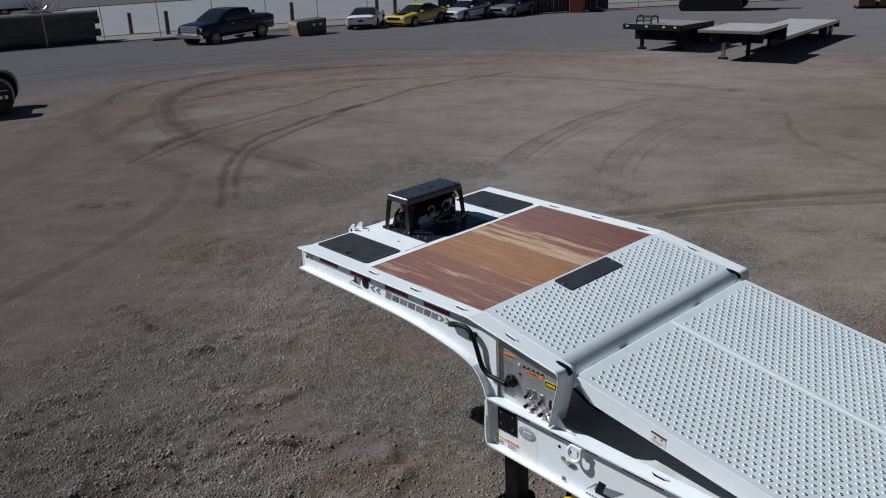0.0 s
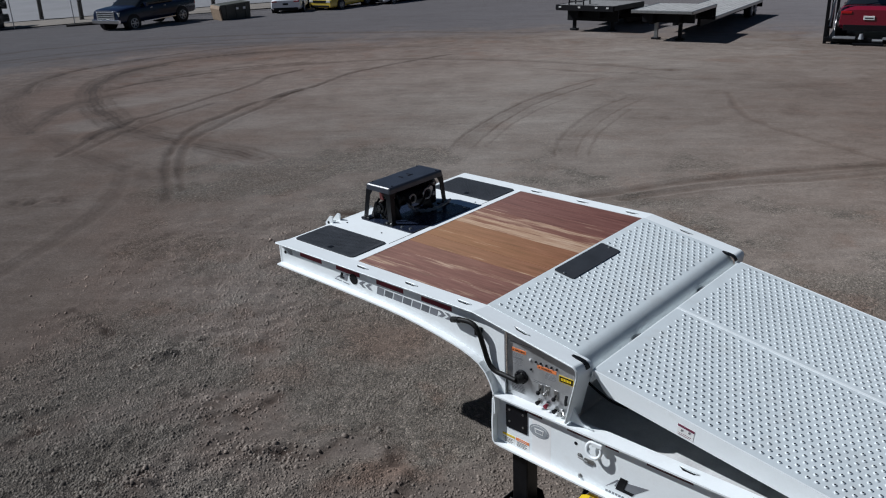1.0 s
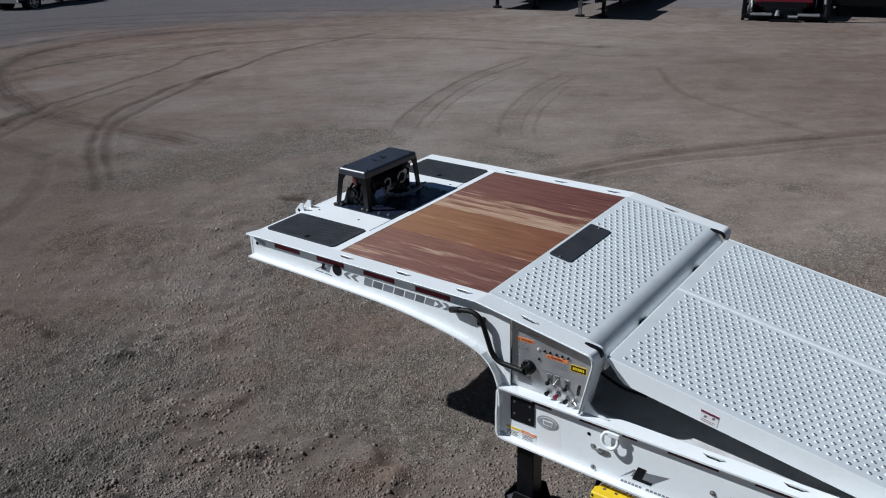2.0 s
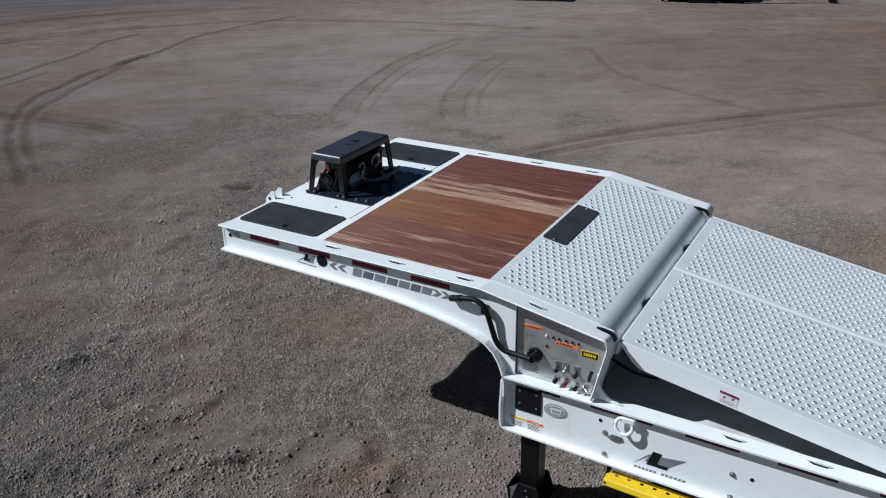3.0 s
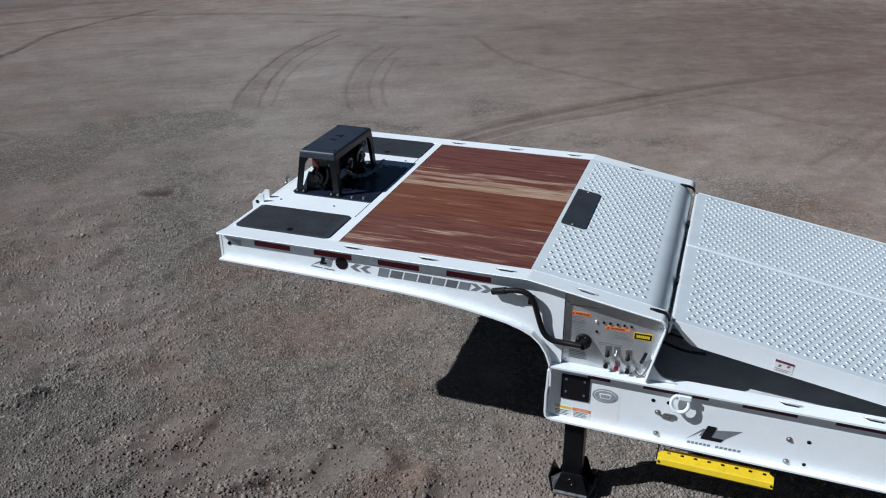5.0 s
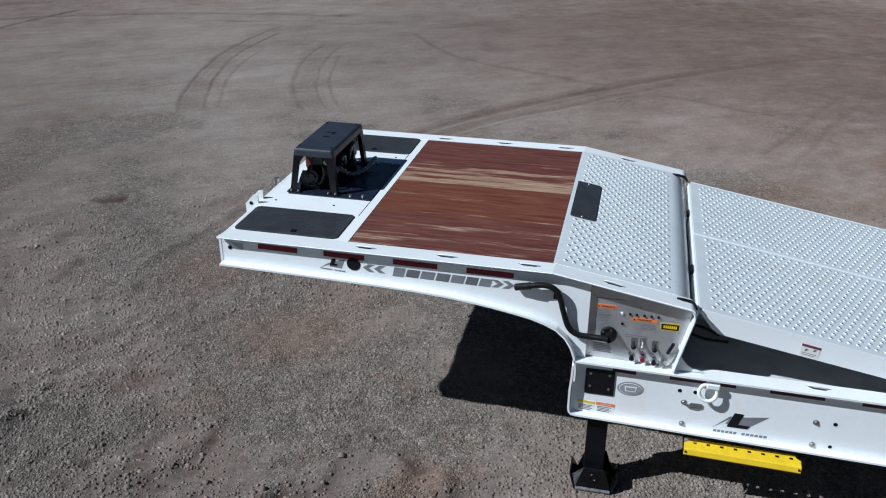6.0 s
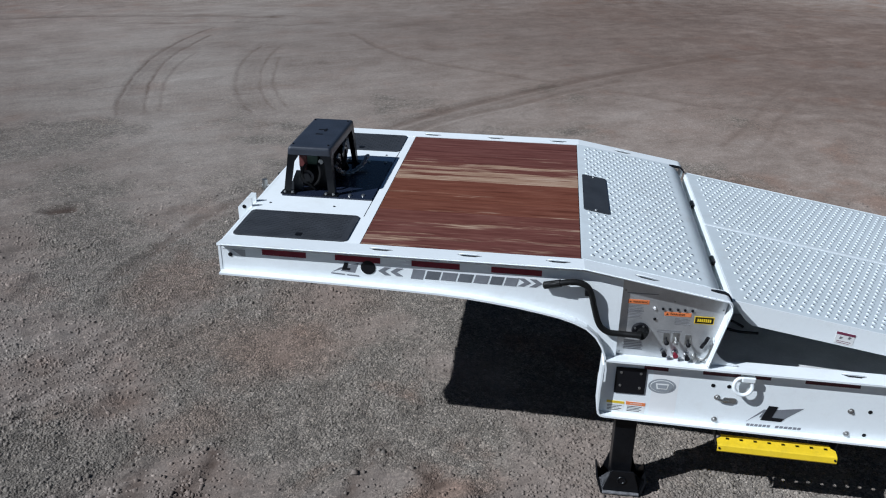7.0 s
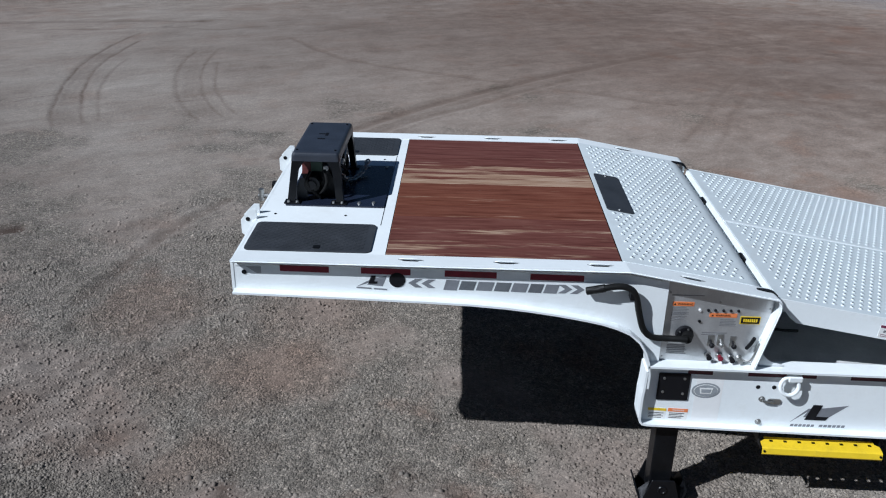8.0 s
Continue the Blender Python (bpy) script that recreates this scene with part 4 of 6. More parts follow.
# yellow folding step under the beam
def folding_step(x0, x1):
    """A tread plate with a row of slots cut through it and a front lip bent down."""
    verts, faces = [], []

    def quad(a, b, y0, y1):
        n0 = len(verts)
        for z in (0.432, 0.428):
            for x, y in ((a, y0), (b, y0), (b, y1), (a, y1)):
                zz = z - 0.010 * max(0.0, (-0.05 - y) / 0.07)
                verts.append((x, y, zz))
        faces.extend([(n0, n0 + 1, n0 + 2, n0 + 3), (n0 + 7, n0 + 6, n0 + 5, n0 + 4)] + [(n0 + k, n0 + 4 + k, n0 + 4 + (k + 1) % 4, n0 + (k + 1) % 4) for k in range(4)])

    quad(x0, x1, -0.118, -0.072)
    quad(x0 + 0.028, x1 - 0.028, -0.052, -0.026)
    at = [x0 + 0.028] + [v for k in range(8) for v in (x0 + 0.055 + k * 0.084, x0 + 0.078 + k * 0.084)] + [x1 - 0.028]
    for a, b in zip(at[::2], at[1::2]):
        quad(a, b, -0.072, -0.052)
    n0 = len(verts)
    for z in (0.428, 0.432):
        verts.extend([(x0, -0.072, z - 0.003), (x0 + 0.028, -0.072, z - 0.003), (x0 + 0.028, -0.052, z), (x1, -0.072, z - 0.003), (x1 - 0.028, -0.072, z - 0.003), (x1 - 0.028, -0.052, z)])
    faces.extend([(n0 + 6, n0 + 7, n0 + 8), (n0, n0 + 2, n0 + 1), (n0 + 9, n0 + 11, n0 + 10), (n0 + 3, n0 + 4, n0 + 5)])
    me = bpy.data.meshes.new("folding_step")
    me.from_pydata(verts, [], faces)
    me.materials.append(YELLOW)
    tread = new("folding_step", me)
    tread.parent = trailer
    tread["label"] = "yellow slotted steel step"
    bm = bmesh.new()
    prism(bm, [(-0.118, 0.4225), (-0.126, 0.417), (-0.134, 0.384), (-0.130, 0.376), (-0.124, 0.376), (-0.127, 0.386), (-0.121, 0.412), (-0.116, 0.4175)], x0, x1, "x")
    part("step_lip", bm, YELLOW, tread)
    for x in (x0 + 0.012, x1 - 0.012):
        bm = bmesh.new()
        cyl(bm, (x, -0.136, 0.402), (x, -0.128, 0.402), 0.007, None, 8)
        part("step_bolt", bm, INK, tread)
        bm = bmesh.new()
        prism(bm, [(-0.118, 0.405), (0.05, 0.395), (0.05, 0.50), (-0.03, 0.50), (-0.05, 0.44)], x - 0.020 if x < 3.6 else x + 0.013, x - 0.013 if x < 3.6 else x + 0.020, "x")
        part("step_hanger", bm, BLACK, tread)
    # the step is hung a little askew
    tread.matrix_local = pose(x1, -0.10, 0, 0, 0, -2.0) @ pose(-x1, 0.12, 0)


folding_step(3.345, 4.056)


# ---------------------------------------------------------------- ground
def ground_z(x, y):
    """The yard falls away gently, a few centimetres in the metre, beyond the trailer."""
    r = np.hypot(x - 1.5, y - 1.0) - 13.0
    dip = -0.03 * np.clip(x - 0.6, 0.0, 2.2) * np.clip((9.0 - np.abs(y)) / 5.0, 0.0, 1.0)
    return dip - 0.02 * (r + np.sqrt(r * r + 30.0)) + 0.02 * (-13.0 + math.sqrt(199.0))


def gz(x, y):
    return float(ground_z(np.float64(x), np.float64(y)))


# wheel tracks: half width, depth, then the points along each
TRACKS = []


def rut(half, depth, *pts):
    TRACKS.append((pts, half, depth))


# two pairs of arcs beyond the fore deck
rut(0.030, 0.78, (-4.5, 7.6), (-4.85, 8.3), (-5.12, 9.1), (-5.4, 10.0), (-5.72, 11.3), (-5.9, 12.4), (-5.98, 13.4), (-6.0, 14.5), (-5.95, 15.4))
rut(0.020, 0.45, (-4.42, 7.65), (-4.77, 8.35), (-5.03, 9.15), (-5.33, 10.05), (-5.65, 11.35))
rut(0.030, 0.72, (-4.15, 7.8), (-4.5, 8.55), (-4.82, 9.4), (-5.1, 10.25), (-5.38, 11.3), (-5.55, 12.4), (-5.6, 13.3), (-5.62, 14.3))
rut(0.026, 0.45, (-3.95, 7.9), (-4.4, 9.0), (-4.78, 10.1), (-5.05, 11.4), (-5.15, 12.4))
rut(0.17, 0.20, (-4.3, 7.8), (-4.85, 8.9), (-5.25, 10.2), (-5.55, 11.5), (-5.75, 13.0))
rut(0.028, 0.6, (-2.5, 8.05), (-2.92, 8.75), (-3.35, 9.7), (-3.67, 10.7), (-3.88, 11.6), (-4.0, 12.5), (-4.03, 13.2))
rut(0.030, 0.5, (-2.2, 8.3), (-2.65, 9.1), (-3.0, 10.0), (-3.33, 11.1), (-3.52, 12.2), (-3.6, 13.1))
rut(0.026, 0.45, (-2.0, 8.4), (-2.6, 9.6), (-3.02, 10.9), (-3.3, 12.1))
rut(0.18, 0.20, (-2.35, 8.2), (-2.8, 9.0), (-3.2, 10.0), (-3.5, 11.0), (-3.7, 12.2))
rut(0.020, 0.5, (-5.7, 8.85), (-5.48, 9.15), (-5.2, 9.35))
rut(0.06, 0.4, (-8.5, 15.7), (-6.9, 15.9), (-5.6, 16.2), (-4.3, 16.0), (-3.1, 16.7), (-1.0, 17.2))
# long bend that runs out past the hatches
rut(0.075, 0.8, (-6.2, 2.5), (-6.8, 2.9), (-7.7, 3.4), (-8.6, 4.0), (-9.6, 4.9), (-10.4, 5.8), (-10.8, 6.7), (-11.4, 7.9), (-11.65, 9.1), (-12.1, 10.9), (-12.8, 12.5), (-12.9, 13.8), (-12.8, 17.0))
rut(0.075, 0.7, (-6.5, 2.95), (-7.8, 3.75), (-8.8, 4.5), (-9.5, 5.25), (-10.0, 6.1), (-10.55, 7.1), (-11.1, 8.4))
rut(0.24, 0.14, (-6.6, 2.9), (-7.9, 3.7), (-8.9, 4.5), (-9.7, 5.3), (-10.3, 6.3), (-10.8, 7.4))
rut(0.12, 1.1, (-11.3, 8.6), (-11.65, 9.2), (-11.85, 9.9))
# the straight run that crosses the loop
rut(0.07, 0.75, (-10.6, 2.8), (-11.2, 3.6), (-11.9, 4.5), (-12.3, 5.4), (-12.6, 6.3), (-12.9, 7.2), (-13.3, 8.3), (-13.9, 9.9), (-14.7, 11.2), (-14.8, 12.4))
rut(0.07, 0.55, (-10.4, 3.1), (-10.9, 3.9), (-11.5, 5.0), (-11.9, 6.0), (-12.4, 7.6))
rut(0.16, 1.0, (-11.5, 4.0), (-11.9, 4.6), (-12.3, 5.3))
# the loop itself
rut(0.26, 1.0, (-20.5, 11.0), (-20.5, 10.0), (-19.2, 8.3), (-17.8, 7.2), (-15.8, 6.2), (-13.9, 5.5), (-12.2, 5.0), (-11.1, 4.85))
rut(0.20, 0.75, (-12.2, 5.0), (-11.1, 4.8), (-10.2, 4.8), (-9.2, 4.8), (-8.0, 4.9), (-6.9, 4.9))
rut(0.22, 0.7, (-13.4, 3.4), (-14.0, 3.9), (-15.5, 5.2), (-16.1, 6.2), (-16.2, 7.2))
# swings at the far left
rut(0.30, 0.5, (-16.5, 3.0), (-17.9, 4.4), (-18.7, 5.2), (-20.5, 6.4), (-21.9, 7.7), (-22.7, 8.9), (-22.9, 10.4), (-22.6, 11.8), (-21.5, 13.1), (-20.8, 14.6), (-20.4, 16.0))
rut(0.42, 0.55, (-13.9, 3.5), (-15.7, 4.0), (-18.1, 5.0), (-20.0, 6.3), (-21.8, 7.9))
rut(0.20, 0.45, (-12.4, 3.5), (-11.0, 3.3), (-9.4, 3.1), (-8.3, 3.1), (-7.3, 3.0))
rut(0.28, 0.4, (-12.0, 1.2), (-12.4, 1.5), (-13.4, 2.1), (-14.6, 2.9))
rut(0.30, 0.35, (-29.0, 7.0), (-28.0, 9.2), (-26.7, 11.5), (-24.6, 14.2), (-21.6, 16.9), (-19.1, 18.9), (-14.0, 21.5))
rut(0.24, 0.35, (-17.6, 9.2), (-17.9, 10.4), (-18.1, 11.8), (-18.0, 13.7), (-17.7, 15.0), (-16.4, 16.6))
rut(0.34, 0.45, (-19.6, 9.2), (-20.4, 10.6), (-20.9, 11.9), (-20.1, 13.3), (-19.2, 15.0), (-18.0, 16.3), (-15.0, 18.4))
rut(0.18, 0.6, (-25.0, 2.0), (-30.0, 5.0), (-32.0, 9.5), (-30.0, 15.0), (-24.0, 19.6), (-14.0, 23.5))
rut(0.12, 0.5, (-16.5, 11.6), (-15.6, 13.4), (-13.4, 15.4), (-9.5, 16.8), (-5.0, 17.2))
# thin dark lines along the far swings
rut(0.12, 0.6, (-28.9, 8.9), (-28.6, 11.2), (-27.1, 14.3), (-24.8, 17.1), (-21.9, 18.9))
rut(0.12, 0.6, (-26.8, 9.2), (-26.7, 11.5), (-26.0, 13.7), (-25.2, 15.4), (-22.4, 16.9))
rut(0.10, 1.1, (-19.4, 6.0), (-21.1, 7.0), (-21.9, 8.0), (-22.6, 9.1), (-22.9, 10.2), (-23.0, 11.4), (-23.1, 12.7), (-22.7, 14.4), (-21.5, 16.2))
rut(0.11, 1.1, (-20.0, 8.9), (-20.4, 10.0), (-20.8, 11.3), (-20.8, 12.7), (-20.3, 13.8), (-19.4, 15.2), (-18.4, 16.0))
rut(0.09, 0.9, (-17.2, 7.3), (-17.5, 8.5), (-17.4, 9.5), (-17.2, 10.8), (-16.7, 12.2), (-16.0, 13.6))
rut(0.08, 0.7, (-17.9, 9.2), (-17.9, 10.2), (-17.5, 11.5), (-16.9, 12.8))
# run beyond the far rail
rut(0.10, 0.75, (-0.9, 6.4), (-0.3, 7.4), (0.1, 8.1), (0.6, 8.8), (1.2, 9.5), (2.0, 10.4), (2.8, 11.2), (4.1, 12.5), (5.3, 13.7), (8.5, 16.0))
rut(0.08, 0.6, (-0.3, 6.7), (0.3, 7.7), (0.8, 8.4), (1.5, 9.1), (2.3, 10.0), (3.4, 11.2))
rut(0.26, 0.28, (-0.6, 6.6), (0.0, 7.6), (0.7, 8.6), (1.7, 9.8), (3.0, 11.2))
rut(0.07, 0.5, (-2.4, 15.0), (-1.3, 13.1), (-0.3, 12.2), (1.0, 11.5), (2.4, 10.8), (5.0, 9.6))
rut(0.06, 0.4, (4.7, 7.6), (5.0, 8.2), (5.4, 9.0), (6.0, 10.5), (7.0, 12.4))
rut(0.06, 0.35, (5.1, 7.4), (5.4, 8.0), (5.8, 9.1), (6.5, 10.6))
# small marks on the near side
rut(0.09, 1.4, (-3.36, 3.74), (-3.2, 3.84))
rut(0.12, 0.4, (-3.5, -4.0), (-5.0, -1.0), (-6.6, 1.6), (-8.6, 3.2))
rut(0.07, 0.5, (-1.9, 2.3), (-1.8, 2.7), (-1.7, 3.4), (-1.55, 4.0), (-1.2, 4.8))


def axis(zones, lo, hi):
    """Grid lines: zones of (start, end, step) side by side, growing coarser beyond them."""
    mid = [p for a, b, step in zones for p in np.arange(a, b, step)]
    left, right = [], []
    d, p = zones[0][2], mid[0]
    while p > lo:
        d *= 1.2
        p -= d
        left.append(p)
    d, p = zones[-1][2], mid[-1]
    while p < hi:
        d *= 1.2
        p += d
        right.append(p)
    return np.array(left[::-1] + mid + right)


def value_noise(x, y, size, seed):
    """Smooth noise from -1 to 1 with lumps of the given size."""
    lat = np.random.default_rng(seed).uniform(-1, 1, (256, 256))
    u, v = x / size, y / size
    i, j = np.floor(u).astype(int), np.floor(v).astype(int)
    fu, fv = u - i, v - j
    fu, fv = fu * fu * (3 - 2 * fu), fv * fv * (3 - 2 * fv)
    i, j, i1, j1 = i % 256, j % 256, (i + 1) % 256, (j + 1) % 256
    return (lat[i, j] * (1 - fu) + lat[i1, j] * fu) * (1 - fv) + (lat[i, j1] * (1 - fu) + lat[i1, j1] * fu) * fv


def track_field(ax, ay, sway):
    dark, rut, lane = np.zeros(len(ax)), np.zeros(len(ax)), np.full(len(ax), 9.0)
    for pts, half, depth in TRACKS:
        loose = 0.2 if half < 0.06 else 0.45 if half < 0.13 else 1.0
        px, py = ax + loose * sway, ay + loose * sway
        line = [(p.x, p.y) for p in spline([(a, b, 0) for a, b in pts], 6)]
        best = np.full(len(px), 9.0)
        for (x0, y0), (x1, y1) in zip(line, line[1:]):
            dx, dy = x1 - x0, y1 - y0
            t = np.clip(((px - x0) * dx + (py - y0) * dy) / (dx * dx + dy * dy), 0, 1)
            best = np.minimum(best, np.hypot(px - x0 - t * dx, py - y0 - t * dy))
        groove = np.exp(-(best / half) ** 2)
        if half > 0.06:
            lane = np.minimum(lane, best)
        edge = np.exp(-((best - half * 1.5) / max(0.03, half * 0.35)) ** 2)
        rim = np.exp(-((best - half * 1.9) / (half * 0.6)) ** 2)
        dark = np.maximum(dark, depth * np.maximum(0.78 * groove, 0.4 * edge if 0.1 < half < 0.4 else 0.0))
        rut += depth * (0.6 * rim - groove) * min(0.024, 0.3 * half, 0.004 / half)
    return np.clip(dark, 0, 1.2), rut, lane


# brown earth that shows through the gravel, in ragged patches
EARTH = ((0.0, 1.25, 0.50, 0.9), (-1.3, 2.1, 0.40, 0.7), (-0.8, 1.0, 0.35, 0.45), (-0.05, 0.1, 0.30, 0.6), (-4.4, -1.0, 1.7, 0.95), (-5.2, 0.8, 1.5, 0.8),
         (0.3, 2.2, 0.5, 0.5), (1.9, -0.9, 0.5, 0.5), (-2.0, -3.2, 0.5, 0.6), (0.9, -2.4, 0.6, 0.4),
         (-14.3, 3.2, 2.4, 0.8), (-17.5, 6.0, 1.9, 0.7), (-13.3, 5.5, 0.9, 0.6), (-21.0, 13.5, 2.4, 0.7), (-19.0, 15.0, 1.5, 0.6), (-10.0, 1.6, 2.4, 0.7), (4.6, 5.6, 0.5, 0.7))
# pale swept sand between the ruts
SWEPT = ((-14.8, 6.8, 0.8, 0.8), (-12.9, 4.4, 0.6, 0.8), (-14.5, 8.2, 0.8, 0.7), (-9.7, 6.8, 0.9, 0.6), (-8.6, 4.3, 0.7, 0.4), (-12.6, 7.4, 0.6, 0.5))


def patches_at(x, y, patches, soft=1.0):
    u = x + 0.30 * value_noise(x, y, 0.8, 41) + 0.14 * value_noise(x, y, 0.25, 42) + 0.06 * value_noise(x, y, 0.09, 43)
    v = y + 0.30 * value_noise(x, y, 0.8, 44) + 0.14 * value_noise(x, y, 0.25, 45) + 0.06 * value_noise(x, y, 0.09, 46)
    out = np.zeros(len(x))
    for cx, cy, r, amount in patches:
        out = np.maximum(out, amount * np.clip(0.5 + (1.1 - np.hypot(u - cx, v - cy) / r) / soft, 0, 1))
    return out


# packed brown earth swept clear of stones, and gravel thrown out over the dirt
PACKED = ((-4.1, -0.9, 0.85, 1.0), (-5.6, -0.2, 1.25, 1.0), (-7.8, -0.4, 1.6, 1.0), (-3.35, -1.35, 0.45, 0.9), (-9.8, 0.8, 1.9, 1.0), (-6.2, -2.4, 1.2, 0.9))
THROWN = ((-6.4, 3.6, 1.1, 1.0), (-5.9, 5.3, 1.0, 0.9), (-5.3, 1.3, 0.8, 0.9), (-4.6, 6.6, 0.8, 0.7))


def packed_at(x, y):
    return patches_at(x, y, PACKED, 0.35) - patches_at(x, y, THROWN, 0.8)


gx = axis([(-34.0, -16.0, 0.13), (-16.0, -6.0, 0.065), (-6.0, -2.2, 0.042), (-2.2, 3.6, 0.026), (3.6, 6.5, 0.05), (6.5, 10.0, 0.1)], -900, 700)
gy = axis([(-5.0, -2.8, 0.04), (-2.8, 2.0, 0.026), (2.0, 7.0, 0.05), (7.0, 14.0, 0.045), (14.0, 17.0, 0.08), (17.0, 27.0, 0.15)], -500, 900)
GX, GY = np.meshgrid(gx, gy, indexing="ij")
px, py = GX.ravel(), GY.ravel()
near = (np.abs(px) < 45) & (np.abs(py) < 45)
wob = 0.035 * value_noise(px, py, 0.45, 7) + 0.02 * value_noise(px, py, 0.17, 8)
dark, rut, lane = np.zeros(len(px)), np.zeros(len(px)), np.full(len(px), 9.0)
dark[near], rut[near], lane[near] = track_field(px[near], py[near], wob[near])
pz = ground_z(np.clip(px, -120, 120), np.clip(py, -120, 120)) + rut
# loose gravel lies in lumps and scrapes near the trailer; the packed dirt farther out is smoother
loose = np.clip(1.25 - 0.12 * np.hypot(px - 1.5, py + 1.0), 0.18, 1) * (0.65 + 0.5 * value_noise(px, py, 1.4, 3)).clip(0.15, 1.2)
packed = packed_at(px, py)
loose *= 1 - 0.8 * packed.clip(0, 1)
swell = 0.018 * value_noise(px, py, 2.6, 11) + 0.010 * value_noise(px, py, 0.9, 12)
swell += loose * (0.020 * value_noise(px, py, 0.42, 13) + 0.024 * value_noise(px, py, 0.21, 14) + 0.020 * value_noise(px, py, 0.11, 15) + 0.012 * value_noise(px, py, 0.06, 16))
clod = np.clip(value_noise(px, py, 0.30, 21) - 0.25, 0, 1) * np.clip(value_noise(px, py, 1.5, 22) + 0.05, 0, 1)
swell += loose * 0.20 * clod
# churned bands where tyres have thrown the gravel into ridges
CHURN = []


def ridge(half, *pts):
    CHURN.append((pts, half))


ridge(0.13, (-1.7, -2.9), (-1.72, -2.1), (-1.68, -1.8), (-1.6, -1.4))
ridge(0.10, (-1.3, -2.8), (-1.3, -2.2), (-1.28, -1.8))
ridge(0.15, (0.0, -2.9), (0.0, -2.2), (0.02, -1.6))
ridge(0.11, (0.22, -2.2), (0.12, -1.6))
ridge(0.10, (-0.5, -2.6), (-0.4, -2.0))
ridge(0.07, (-1.62, -0.8), (-1.6, 0.0))
ridge(0.12, (-3.4, -0.5), (-2.8, -0.5), (-2.2, -0.4))
ridge(0.09, (-0.42, -0.6), (-0.4, -0.15))
ridge(0.10, (-0.1, -0.7), (0.0, -0.3), (0.03, 0.0))
ridge(0.16, (0.4, -0.85), (0.9, -0.55), (1.05, -0.2), (1.2, 0.1))
ridge(0.13, (2.05, -0.7), (1.8, -0.3), (1.5, 0.0))
ridge(0.06, (-3.1, 9.15), (-2.95, 9.2))
ridge(0.10, (-5.3, 17.2), (-5.0, 17.3))
ridge(0.22, (-8.2, 1.0), (-7.9, 1.25), (-7.6, 1.45))
churn = np.zeros(len(px))
for line, half in CHURN:
    for (x0, y0), (x1, y1) in zip(line, line[1:]):
        t = np.clip(((px - x0) * (x1 - x0) + (py - y0) * (y1 - y0)) / ((x1 - x0) ** 2 + (y1 - y0) ** 2), 0, 1)
        churn = np.maximum(churn, np.exp(-(np.hypot(px + wob * 2 - x0 - t * (x1 - x0), py + wob * 2 - y0 - t * (y1 - y0)) / half) ** 2))
lumps = value_noise(px, py, 0.13, 31) + 0.6 * value_noise(px, py, 0.07, 32)
swell += churn * (0.010 + 0.030 * lumps)
# shade between the thrown lumps is put into the colour mask
dark = np.maximum(dark, 0.55 * churn * np.clip(0.6 - lumps, 0, 1.2))
flat = np.clip((np.hypot(px - 2.8, py - 0.1) - 0.3) / 0.6, 0, 1) * np.clip((np.hypot(px - 2.8, py - 2.37) - 0.3) / 0.6, 0, 1)
pz += np.where(near, swell * flat, 0) - 0.012
nx, ny = len(gx), len(gy)
idx = np.arange(nx * ny).reshape(nx, ny)
quads = np.stack([idx[:-1, :-1], idx[1:, :-1], idx[1:, 1:], idx[:-1, 1:]], -1).reshape(-1, 4)
me = bpy.data.meshes.new("ground")
me.vertices.add(len(px))
me.vertices.foreach_set("co", np.stack([px, py, pz], 1).ravel())
me.loops.add(quads.size)
me.loops.foreach_set("vertex_index", quads.ravel())
me.polygons.add(len(quads))
me.polygons.foreach_set("loop_start", np.arange(len(quads)) * 4)
me.polygons.foreach_set("use_smooth", np.ones(len(quads), dtype=bool))
me.update()
me.attributes.new("rut", "FLOAT", "POINT").data.foreach_set("value", dark)
me.attributes.new("earth", "FLOAT", "POINT").data.foreach_set("value", patches_at(px, py, EARTH))
me.attributes.new("packed", "FLOAT", "POINT").data.foreach_set("value", packed)
me.attributes.new("swept", "FLOAT", "POINT").data.foreach_set("value", patches_at(px, py, SWEPT))
me.attributes.new("lane", "FLOAT", "POINT").data.foreach_set("value", lane)


EARTH_AT = (-11.0, 2.2, 0)


